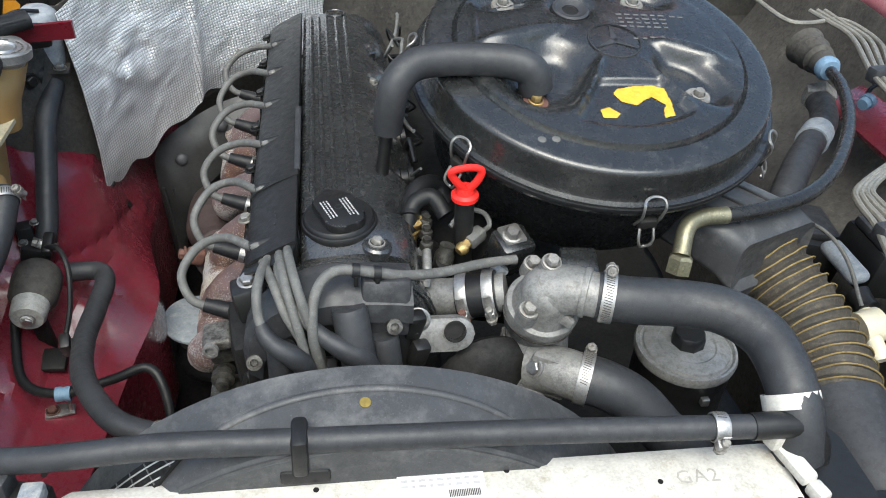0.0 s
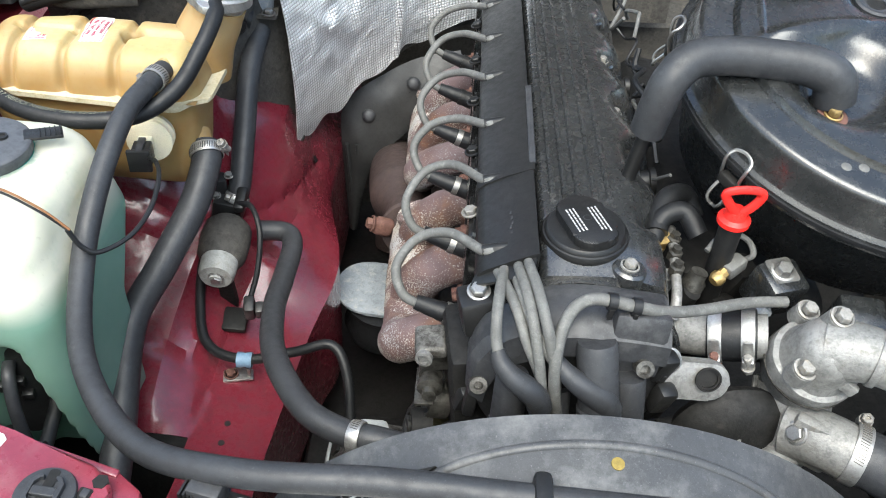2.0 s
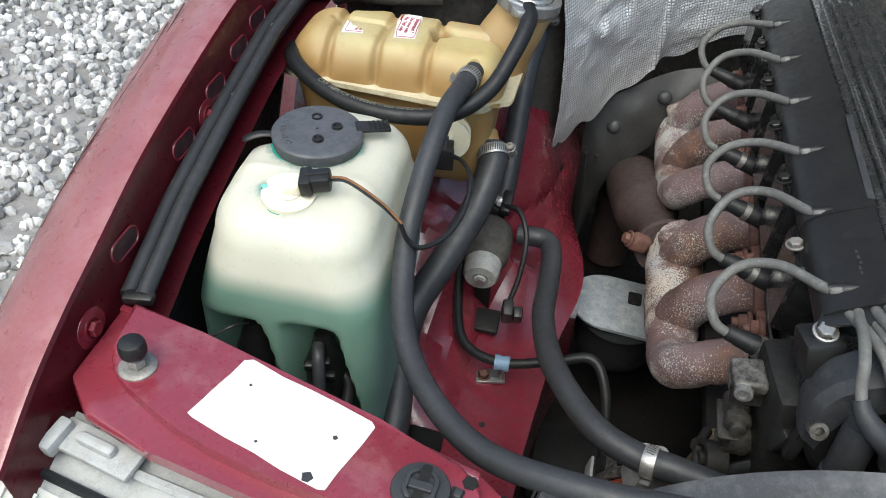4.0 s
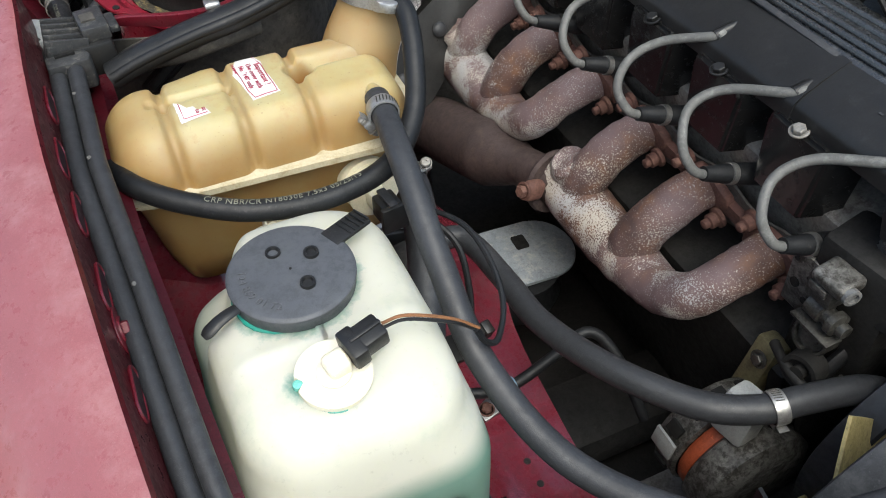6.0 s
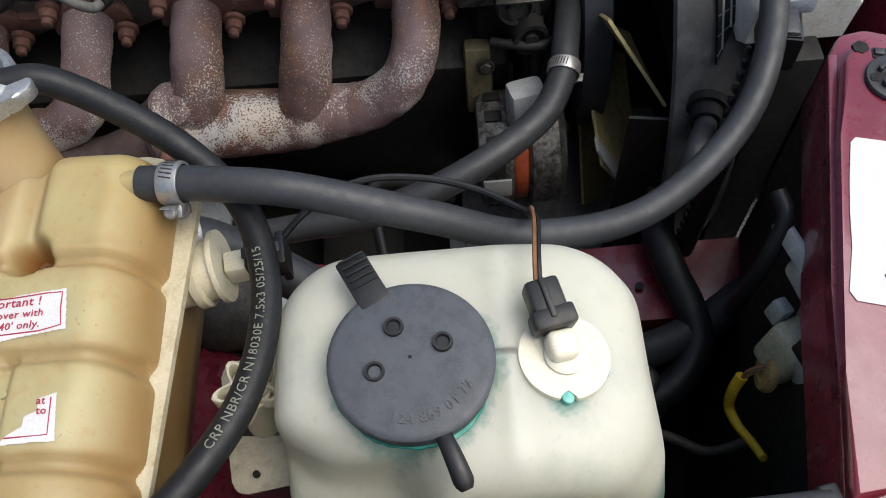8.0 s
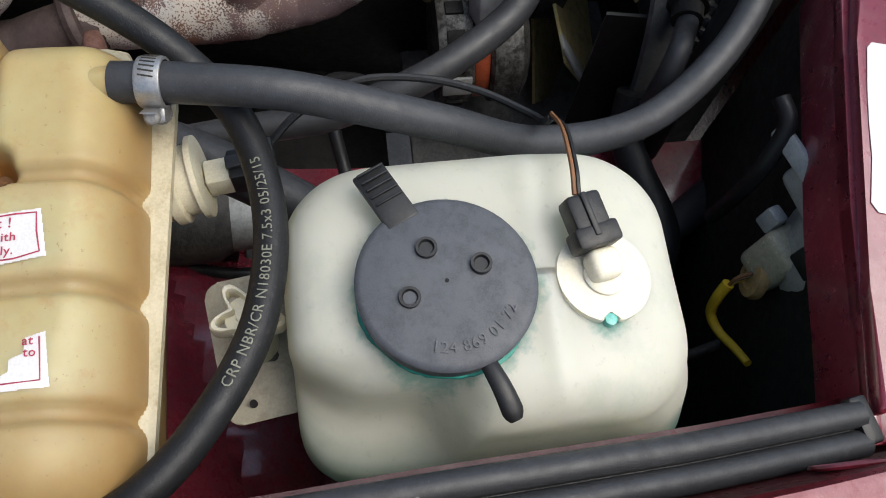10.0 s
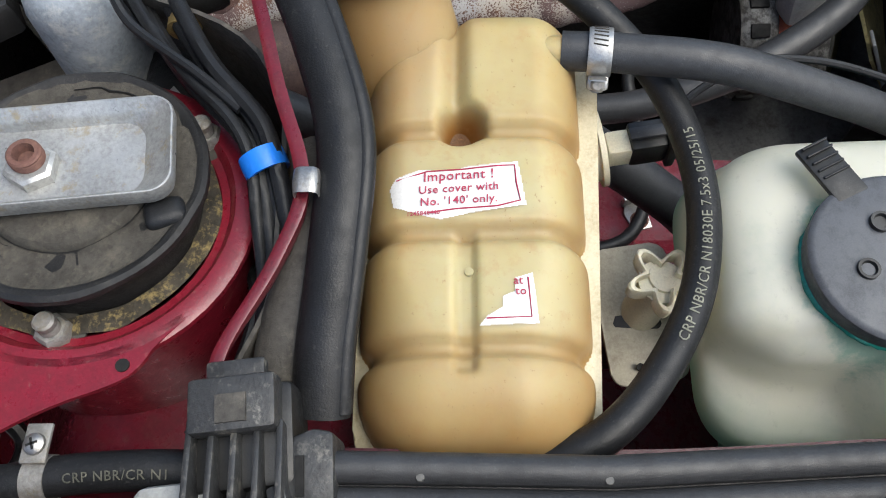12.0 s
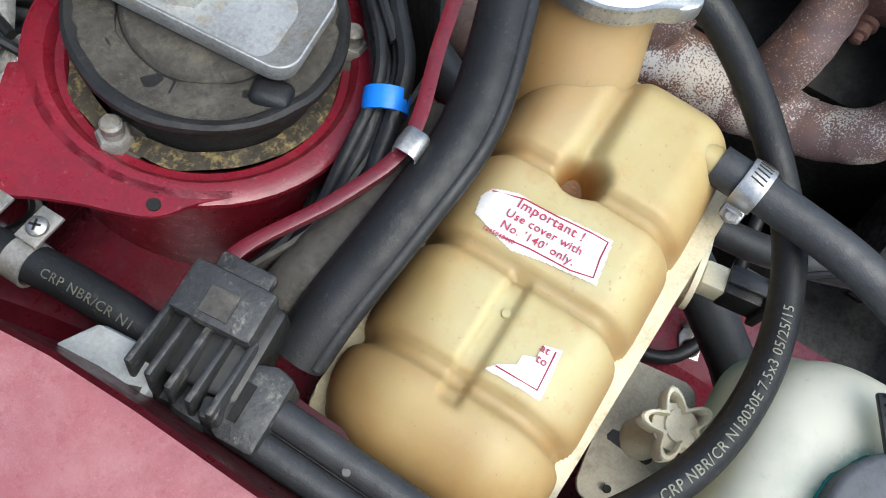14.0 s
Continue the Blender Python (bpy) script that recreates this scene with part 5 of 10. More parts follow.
# ---- washer tank ----
def washer_tank():
    at = V((-0.6, 0.2, 0.62))
    tank = thing("washer_tank", at, "white translucent washer tank part filled with green fluid", "washer tank")

    def ring(z, xa, xb, ya, yb, r, n=168):
        # evenly spaced places round a rounded rectangle
        out = [V((x + (xa + xb) / 2, y + (ya + yb) / 2, z)) for x, y in rounded(xb - xa, yb - ya, r, 8)]
        out.append(out[0])
        run = [0.0]
        for p, q in zip(out, out[1:]):
            run.append(run[-1] + (q - p).length)
        ring_, j = [], 0
        for k in range(n):
            d = run[-1] * k / n
            while run[j + 1] < d:
                j += 1
            ring_.append(out[j].lerp(out[j + 1], (d - run[j]) / max(1e-9, run[j + 1] - run[j])))
        return ring_
    rings = [ring(0.600, -0.672, -0.512, 0.112, 0.302, 0.026), ring(0.700, -0.672, -0.509, 0.112, 0.303, 0.028), ring(0.772, -0.670, -0.510, 0.110, 0.305, 0.030),
             ring(0.795, -0.665, -0.510, 0.111, 0.305, 0.030), ring(0.820, -0.660, -0.514, 0.113, 0.304, 0.036), ring(0.843, -0.655, -0.521, 0.118, 0.303, 0.040)]
    for k in range(1, 9):
        a = radians(11.25 * k)
        q = 0.026 * (1 - math.cos(a)) ** 1.3
        rings.append(ring(0.843 + 0.0305 * math.sin(a), -0.655 + 0.002 * k / 8 + q, -0.521 - 0.006 * k / 8 - q, 0.118 + 0.008 * k / 8 + q, 0.303 - q, 0.040 - q * 0.6))
    for sh in (0.010, 0.022, 0.034):
        rings.append(ring(0.8735 + sh * 0.02, -0.627 + sh, -0.553 - sh, 0.152 + sh, 0.277 - sh, 0.026 - 0.6 * sh))
    fine = []
    for r1, r2 in zip(rings, rings[1:]):
        steps = max(3, round((r2[0].z - r1[0].z) / 0.004))
        fine += [[p.lerp(q, t / steps) for p, q in zip(r1, r2)] for t in range(steps)]
    bm = loft(fine + [rings[-1]])
    def step(lo, hi, v):
        k = max(0.0, min(1.0, (v - lo) / (hi - lo)))
        return k * k * (3 - 2 * k)
    for v in bm.verts:
        p = v.co.copy()
        # two niches for the pumps in the front face, deepest at one side
        if p.y < 0.165:
            for x0, x1, x2, roof in ((-0.668, -0.640, -0.611, 0.773), (-0.594, -0.566, -0.545, 0.779)):
                slant = 0.18 * (roof - p.z)
                into = step(x0, x1, p.x) * (1 - step(x2 - 0.004, x2 + 0.001, p.x - slant)) * (1 - step(roof - 0.010, roof, p.z))
                v.co.y += 0.046 * into * (0.165 - p.y) / 0.053
        # the top falls a little towards the front; blown plastic is never quite even
        s_ = step(0.800, 0.860, p.z)
        v.co.z -= max(0.0, 0.19 - p.y) * 0.12 * s_
        # the upper body steps in from the fender beside the filler, over a shelf that ends in a slant
        end = step(0.236, 0.250, p.y + 0.30 * (p.z - 0.815))
        v.co.x += 0.022 * end * step(0.813, 0.825, p.z) * max(0.0, min(1.0, (-0.600 - p.x) / 0.045))
        # below the shelf the body draws in towards the bulkhead and the fender
        under = min(0.060, 0.9 * max(0.0, 0.797 - p.z))
        v.co.y -= under * max(0.0, (p.y - 0.225) / 0.080)
        v.co.x += 0.35 * under * step(0.240, 0.262, p.y) * max(0.0, (-0.590 - p.x) / 0.080)
        # shallow moulded ridge across the top in front of the filler
        v.co.z += 0.0022 * math.exp(-(((p.y - 0.188) / 0.005) ** 2)) * step(0.862, 0.872, p.z)
        v.co += V((1, 1, 0.4)) * 0.0012 * noise.noise(p * 18)
    for _ in range(2):
        bmesh.ops.smooth_vert(bm, verts=bm.verts[:], factor=0.5, use_axis_x=True, use_axis_y=True, use_axis_z=True)
    shell = part("shell", bm, WASHER, tank, "white translucent shell, green below the fluid level", 50)
    # lid
    c, ax = V((-0.595, 0.233, 0.8755)), V((0.02, -0.02, 1))
    f = Matrix.Translation(c) @ frame_of(ax).to_4x4()
    green = lathe(c, ax, ((0.036, -0.003), (0.0380, -0.0026), (0.0378, -0.0012), (0.036, 0.0)), 96)
    for v in green.verts:
        d = (v.co - c).xy
        if d.length > 0.0372:
            k = 0.0022 * noise.noise(V((v.co.x * 60, v.co.y * 60, 3))) + 0.0008 * noise.noise(v.co * 260)
            v.co += V((d.x, d.y, 0)) / d.length * k
    part("fluid_stain", green, surface("green_fluid_residue", (0.008, 0.13, 0.095), (0.03, 0.27, 0.21), 0.4, bumpy=0.1), tank, "green dried fluid round the lid")
    bm = lathe(c, ax, ((0.034, -0.004), (0.0375, 0.0), (0.0378, 0.006), (0.0383, 0.0075), (0.0383, 0.0095), (0.0372, 0.0108), (0.0355, 0.0112), (0.020, 0.0122), (0, 0.0125)), 56)
    lid = part("lid", bm, surface("dark_grey_lid_plastic", (0.052, 0.056, 0.064), (0.070, 0.074, 0.083), 0.48, big=40, fine=1500, bumpy=0.1, dust=(0.075, 0.08, 0.085)), tank, "round dark grey plastic lid")
    for p in ((-0.580, 0.240), (-0.589, 0.218), (-0.601, 0.249)):
        q = V((p[0], p[1], 0.8875))
        part("lid_boss", lathe(q, ax, ((0, 0.0006), (0.0028, 0.0006), (0.0034, 0.0022), (0.0046, 0.0022), (0.0048, -0.001)), 18), PLASTIC, lid)
    part("lid_centre", lathe(V((-0.595, 0.233, 0.8877)), ax, ((0, 0.0006), (0.0009, 0.0006), (0.0009, 0), (0, 0)), 10), DARK, lid)
    # ribbed tongue and hinge strap
    tong = part("tongue", block((0.030, 0.0155, 0.003), (-0.5535, 0.2545, 0.8845), (0, 4, 27), 0.001), PLASTIC, lid)
    for k in range(5):
        part("tongue_rib", block((0.0012, 0.013, 0.0016), (-0.5475 + 0.0035 * (k - 2.2), 0.257 + 0.0018 * (k - 2.2), 0.8864), (0, 4, 27), 0.0004), RUBBER, tong)
    part("strap", tube(((-0.624, 0.2225, 0.8815), (-0.633, 0.219, 0.884), (-0.642, 0.2155, 0.8835), (-0.653, 0.2115, 0.879)), lambda t: 0.0034 + 0.0014 * t - 0.002 * max(0.0, t - 0.92) / 0.08, 10, 6, flat=0.5, up=(0, 0, 1)), PLASTIC, lid)
    def bend(co):
        # words along an arc inside the rim
        a = math.atan2(-0.42, -1) + (co.x) / 0.0285
        r = 0.0285 - co.y
        return V((-0.595 + r * math.cos(a), 0.233 + r * math.sin(a), 0.8876 - 0.02 * r * math.cos(a) + 0.02 * r * math.sin(a) + co.z * 2))
    lettering("part_number", "124 869 01 72", None, 0.0068, surface("raised_lid_print", (0.065, 0.068, 0.075), (0.085, 0.088, 0.095), 0.45, bumpy=0), lid, 1.05, bend)
    # level sender in the top
    s = V((-0.594, 0.163, 0.8705))
    ax = V((0.05, -0.13, 1))
    sender = thing("level_sender", s, "ivory level sender with a black plug in the washer tank top", "level sender")
    disc = []
    for k in range(72):
        a = 2 * math.pi * k / 72
        near = min(a, 2 * math.pi - a)
        disc.append(((0.0215 - 0.0052 * max(0.0, 1 - (near / 0.16) ** 2) ** 0.5) * math.cos(a), (0.0215 - 0.0052 * max(0.0, 1 - (near / 0.16) ** 2) ** 0.5) * math.sin(a)))
    lay = Matrix.Translation(s) @ frame_of(ax).to_4x4()
    low = lay.inverted() @ V((-0.6135, 0.1635, 0.8730))
    lay = lay @ pose(0, 0, 0, 0, 0, math.degrees(math.atan2(low.y, low.x)))
    clean = surface("smooth_ivory_plastic", (0.60, 0.56, 0.43), (0.66, 0.62, 0.49), 0.36, big=18, fine=900, bumpy=0.04, sss=0.15, wear=0.05)
    part("flange", slab(disc, 0.0036, lay @ pose(0, 0, -0.0012), 0.0008), clean, sender)
    part("collar", lathe(s, ax, ((0.0098, 0.003), (0.0098, 0.0036), (0.0088, 0.0044), (0, 0.0044)), 30), clean, sender)
    part("head", block((0.014, 0.014, 0.012), s + V((0.003, 0.001, 0.0075)), (8, -8, 10), 0.0035, 3), clean, sender)
    part("plug", block((0.024, 0.0165, 0.013), s + V((0.021, 0.006, 0.0135)), (4, -8, 14), 0.0022), PLASTIC, sender, "black two-pin plug")
    part("plug_clip", block((0.010, 0.021, 0.014), s + V((0.014, 0.004, 0.0125)), (4, -8, 14), 0.002), PLASTIC, sender)
    part("plug_rib", block((0.020, 0.003, 0.002), s + V((0.022, 0.006, 0.0205)), (4, -8, 14), 0.0008), PLASTIC, sender)
    part("notch", lathe(V((-0.6140, 0.1635, 0.8740)), ax, ((0, -0.004), (0.003, -0.004), (0.0028, -0.0005), (0, 0.0003)), 14), surface("green_drop", (0.10, 0.38, 0.32), (0.2, 0.5, 0.42), 0.15, bumpy=0), sender, "green fluid drop in the notch")
    ring_ = lathe(s, ax, ((0.0205, -0.004), (0.0228, -0.0035), (0.0222, -0.0015), (0.0205, -0.001)), 40)
    part("residue", ring_, surface("green_sender_residue", (0.012, 0.15, 0.11), (0.10, 0.36, 0.29), 0.4, bumpy=0.1), sender)
    # cable
    start = s + V((0.033, 0.009, 0.0155))
    for k in range(2):
        o = V((0, 0.0022 * (k - 0.5), 0.001 * k))
        part("wire", tube((start + o, start + V((0.014, -0.001, 0.001)) + o, start + V((0.040, -0.004, -0.012)) + o, (-0.505 + 0.002 * k, 0.168, 0.858)), 0.0011, 6, 6), COPPERWIRE if k else PLASTIC, sender)
    part("cable", tube(((-0.505, 0.168, 0.858), (-0.498, 0.168, 0.842), (-0.487, 0.173, 0.833), (-0.471, 0.197, 0.832), (-0.464, 0.228, 0.837), (-0.467, 0.262, 0.843), (-0.480, 0.292, 0.838), (-0.496, 0.312, 0.829)), 0.0021, 8, 8), RUBBER, sender)


washer_tank()


# ---- hoses over the right side ----
def hose(name, pts, r, label, clamps=(), mat=None, seg=9, n=16):
    p0 = V(pts[0])
    h = thing(name, p0, label, "hose")
    line = spline(pts, seg)
    bm = sweep(bmesh.new(), line, r, n)
    part("rubber", bm, mat or HOSE, h)
    for i, screw in clamps:
        k = min(len(line) - 2, max(1, i if i >= 0 else len(line) + i))
        clamp_band("clamp", line[k], line[k + 1] - line[k - 1], r + 0.0006, h, 0.011, screw)
    return h


hose("vent_hose", ((-0.4890, 0.3685, 0.8885), (-0.493, 0.335, 0.8895), (-0.499, 0.289, 0.886), (-0.503, 0.225, 0.858), (-0.500, 0.164, 0.822), (-0.474, 0.088, 0.800), (-0.412, 0.018, 0.806), (-0.335, -0.012, 0.828), (-0.24, -0.018, 0.840), (-0.145, -0.021, 0.840), (0.0, -0.022, 0.836), (0.12, -0.026, 0.834), (0.196, -0.030, 0.834)), 0.0094, "grey-black rubber vent hose running over the radiator", ((5, (-0.6, 0.1, -0.5)), (-5, (0, -1, -0.4))))
overflow = hose("overflow_hose", ((-0.452, 0.428, 0.930), (-0.448, 0.408, 0.926), (-0.455, 0.378, 0.908), (-0.470, 0.345, 0.884), (-0.500, 0.318, 0.869), (-0.548, 0.306, 0.866), (-0.598, 0.312, 0.868), (-0.640, 0.334, 0.873), (-0.668, 0.362, 0.876), (-0.680, 0.40, 0.868)), 0.0078, "black overflow hose with khaki lettering looped past the coolant tank", mat=RUBBER)


def hose_words(parent, line, r, words, start, size, out, ink=None):
    """Words that follow a hose along the side that faces out."""
    dist = [0.0]
    for a, b in zip(line, line[1:]):
        dist.append(dist[-1] + (b - a).length)
    out = V(out)
    def bend(co):
        s = start + co.x
        k = 0
        while k < len(dist) - 2 and dist[k + 1] < s:
            k += 1
        t = (s - dist[k]) / max(1e-6, dist[k + 1] - dist[k])
        p, d = line[k].lerp(line[k + 1], t), (line[k + 1] - line[k]).normalized()
        o = (out - d * out.dot(d)).normalized()
        side = o.cross(d)
        a = co.y / r
        return p + (o * math.cos(a) + side * math.sin(a)) * (r + 0.0004 + co.z)
    lettering("print", words, None, size, ink or HOSETEXT, parent, 1.1, bend)


line_ = spline(((-0.680, 0.40, 0.868), (-0.668, 0.362, 0.876), (-0.640, 0.334, 0.873), (-0.598, 0.312, 0.868), (-0.548, 0.306, 0.866), (-0.500, 0.318, 0.869), (-0.470, 0.345, 0.884), (-0.455, 0.378, 0.908)), 9)
hose_words(overflow, line_, 0.0078, "CRP NBR/CR N18030E 7.5x3 05/25/15", 0.150, 0.0062, (-0.25, 0.05, 1))

hose("heater_hose", ((-0.452, 0.585, 0.83), (-0.456, 0.535, 0.80), (-0.455, 0.485, 0.745), (-0.455, 0.445, 0.70), (-0.462, 0.43, 0.68)), 0.0125, "grey-black heater hose behind the heater valve", ((-6, (0, -1, 0.3)),))
hose("return_hose", ((-0.432, 0.425, 0.655), (-0.400, 0.425, 0.655), (-0.388, 0.402, 0.655), (-0.385, 0.34, 0.664), (-0.383, 0.28, 0.672), (-0.365, 0.205, 0.690), (-0.325, 0.140, 0.700), (-0.285, 0.115, 0.703), (-0.255, 0.108, 0.706), (-0.20, 0.098, 0.700), (-0.16, 0.092, 0.67), (-0.14, 0.09, 0.62)), 0.0118, "grey-black coolant hose with a worm clamp, bending towards the engine", ((66, (0, -0.3, -1)),))
hose("tank_hose", ((-0.4675, 0.389, 0.795), (-0.463, 0.372, 0.785), (-0.470, 0.335, 0.755), (-0.490, 0.285, 0.72), (-0.512, 0.235, 0.68), (-0.502, 0.15, 0.63), (-0.492, 0.08, 0.60), (-0.47, 0.02, 0.59), (-0.43, -0.04, 0.58)), 0.0150, "thick grey-black hose from the coolant tank bottom", ((5, (0.6, 0, 0.2)),))
hose("vacuum_hose", ((-0.487, 0.392, 0.65), (-0.484, 0.35, 0.62), (-0.465, 0.295, 0.60), (-0.42, 0.274, 0.600), (-0.365, 0.28, 0.612), (-0.325, 0.285, 0.622), (-0.305, 0.26, 0.60), (-0.295, 0.215, 0.55)), 0.0055, "thin black vacuum hose with a blue joint", mat=RUBBER)
tagged(part("joint_sleeve", lathe((-0.4175, 0.2735, 0.600), (1, 0.05, 0), ((0.006, -0.008), (0.0085, -0.008), (0.0085, -0.003), (0.0075, 0), (0.0085, 0.003), (0.0085, 0.008), (0.006, 0.008)), 16), PALEBLUE), "blue plastic joint sleeve on the vacuum hose", "sleeve")


def heater_valve():
    at = V((-0.458, 0.375, 0.64))
    v = thing("heater_valve", at, "dirty grey-brown heater valve with a light plastic end", "heater valve")
    ax = V((0.05, -1, -0.12))
    part("body", lathe((-0.462, 0.412, 0.668), ax, ((0, 0), (0.022, 0), (0.0265, 0.006), (0.028, 0.02), (0.0265, 0.045), (0.021, 0.055), (0, 0.055)), 30), UNDERSEAL, v, "grey-brown solenoid body")
    part("end_cup", lathe((-0.4595, 0.357, 0.6615), ax, ((0.0205, -0.004), (0.0195, 0.018), (0.017, 0.022), (0.008, 0.0225), (0.007, 0.027), (0, 0.027)), 28), surface("pale_grey_cup", (0.22, 0.22, 0.205), (0.33, 0.33, 0.31), 0.5, big=40, dust=(0.15, 0.13, 0.10)), v, "light grey end cup")
    part("end_nut", hexbolt((-0.458, 0.3345, 0.6588), ax, 0.006, 0.006), STEEL, v)
    bm = block((0.034, 0.030, 0.028), (-0.465, 0.430, 0.682), (0, 10, 0), 0.004)
    block((0.018, 0.020, 0.030), (-0.478, 0.442, 0.70), (0, 0, 20), 0.003, bm=bm)
    block((0.012, 0.030, 0.012), (-0.448, 0.422, 0.70), (20, 0, 0), 0.003, bm=bm)
    part("valve_head", bm, PLASTIC, v)
    for p in ((-0.478, 0.428, 0.698), (-0.452, 0.432, 0.699), (-0.466, 0.446, 0.715)):
        part("valve_screw", hexbolt(p, (0, -0.3, 1), 0.004, 0.004), STEEL, v)
    part("lead", tube(((-0.452, 0.415, 0.70), (-0.432, 0.405, 0.705), (-0.418, 0.380, 0.69), (-0.418, 0.355, 0.655), (-0.425, 0.335, 0.625)), 0.0032, 8), RUBBER, v)
    part("lead_plug", block((0.012, 0.020, 0.026), (-0.424, 0.332, 0.620), (20, 0, 10), 0.003), PLASTIC, v)
    part("connector", block((0.010, 0.014, 0.018), (-0.412, 0.330, 0.620), (20, 0, 10), 0.002), PLASTIC, v)
    part("mount_bracket", block((0.045, 0.03, 0.008), (-0.455, 0.345, 0.585), (15, 0, 0), 0.002), DARK, v)
    part("mount_post", block((0.018, 0.010, 0.075), (-0.458, 0.365, 0.615), (12, 0, 0), 0.002), DARK, v)


heater_valve()
bracket = thing("rail_bracket", (-0.43, 0.279, 0.567), "rusty steel clip bracket bolted on the red frame rail", "bracket")
bm = slab([(-0.016, -0.008), (0.016, -0.012), (0.018, 0.002), (0.004, 0.010), (-0.014, 0.008)], 0.003, pose(-0.430, 0.279, 0.567, 0, 0, 20), 0.001)
block((0.004, 0.016, 0.014), (-0.418, 0.283, 0.574), (0, 0, 20), 0.001, bm=bm)
part("strap", bm, STEEL, bracket)
part("bolt", hexbolt((-0.436, 0.277, 0.570), (0, 0, 1), 0.0055, 0.005), RUSTY, bracket)


# ---- heat shields ----
def shields():
    low = spline([(-0.417, 0.583, 0.668), (-0.398, 0.626, 0.680), (-0.366, 0.682, 0.690), (-0.31, 0.745, 0.722), (-0.25, 0.797, 0.742), (-0.12, 0.858, 0.77)], 12)
    top = spline([(-0.4385, 0.600, 0.915), (-0.415, 0.640, 0.93), (-0.375, 0.703, 0.94), (-0.31, 0.765, 0.945), (-0.255, 0.805, 0.945), (-0.12, 0.872, 0.94)], 12)
    def crumple(q, u, v):
        # the middle of the sheet has been pressed into sharp folds
        return 0.22 + 0.8 * math.exp(-(((u - 0.34) / 0.16) ** 2) - (((v - 0.55) / 0.22) ** 2))
    def foil(u, v):
        i = round(u * (len(low) - 1))
        p = low[i].lerp(top[i], v)
        jag = 0.006 * math.sin(u * 31) * (1 - v) ** 6
        q = p + V((0.25, -0.25, 0)) * 0.03 * math.sin(math.pi * v) * (1 - 0.5 * u) + V((0, 0, jag))
        fold = 0.006 * math.exp(-(((u - 0.62) / 0.012) ** 2))
        return q + V((0.6, -0.7, 0)) * (0.007 * noise.noise(q * 9) + 0.006 * (0.5 - abs(noise.noise(q * 7 + V((3, 1, 7))))) + 0.016 * crumple(q, u, v) * (0.5 - abs(noise.noise(q * 26))) + 0.006 * crumple(q, u, v) * abs(noise.noise(q * 55)) + fold)
    ob = part("foil_heat_shield", sheet(foil, len(low) - 1, 80, 0.0012), FOIL, None, sharp=80)
    tagged(ob, "crumpled embossed aluminium foil heat shield with torn edge", "heat shield")
    part("fixing_hole", lathe((-0.4135, 0.594, 0.6765), (0.2, -0.6, 0.75), ((0, 0.002), (0.006, 0.002), (0.0045, 0.004), (0, 0.004)), 12), DARK, ob)
    def dark(u, v):
        a = spline([(-0.358, 0.684, 0.480), (-0.363, 0.681, 0.560), (-0.369, 0.677, 0.655), (-0.365, 0.688, 0.713), (-0.315, 0.702, 0.753), (-0.262, 0.730, 0.772), (-0.205, 0.750, 0.778)], 10)
        b = spline([(-0.350, 0.684, 0.480), (-0.338, 0.677, 0.560), (-0.322, 0.668, 0.625), (-0.308, 0.672, 0.642), (-0.275, 0.686, 0.672), (-0.240, 0.700, 0.706), (-0.19, 0.722, 0.736)], 10)
        k = u * (len(a) - 1)
        i = min(int(k), len(a) - 2)
        p = a[i].lerp(a[i + 1], k - i).lerp(b[i].lerp(b[i + 1], k - i), v)
        return p + V((-0.0085, 0.040, -0.058)) + V((0.2, -0.8, 0.3)) * (0.008 * math.sin(math.pi * v) + 0.003 * noise.noise(p * 30))
    sh = part("dark_heat_shield", sheet(dark, 80, 16, 0.0015), SHIELDMETAL, None, sharp=60)
    tagged(sh, "dark grey sheet metal heat shield with two fixing studs", "heat shield")
    for p in ((-0.3385, 0.717, 0.642), (-0.2765, 0.741, 0.687)):
        part("stud", lathe(p, (0.1, -0.85, 0.5), ((0, 0.000), (0.010, 0.000), (0.0085, 0.003), (0.005, 0.005), (0, 0.0055)), 18), GREYPLASTIC, sh)
    for k in range(2):
        part("pressed_rib", tube(((-0.3635 + 0.014 * k, 0.715, 0.495), (-0.3655 + 0.014 * k, 0.711, 0.545), (-0.3695 + 0.015 * k, 0.706, 0.598)), 0.0030, 8), SHIELDMETAL, sh)


shields()


# ---- engine ----
OILYALU = surface("oily_dirty_aluminium", (0.045, 0.043, 0.038), (0.20, 0.195, 0.18), 0.45, metal=0.4, big=45, fine=260, bumpy=0.6, dust=(0.025, 0.021, 0.017), dust_at=(0.47, 0.58), wear=0.7)
GRIMY = surface("oily_grey_casting", (0.030, 0.029, 0.026), (0.095, 0.092, 0.082), 0.42, metal=0.5, big=50, fine=300, bumpy=0.5, dust=(0.020, 0.017, 0.014), dust_at=(0.48, 0.62))


def fall(y):
    return -0.035 * (y - 0.16)


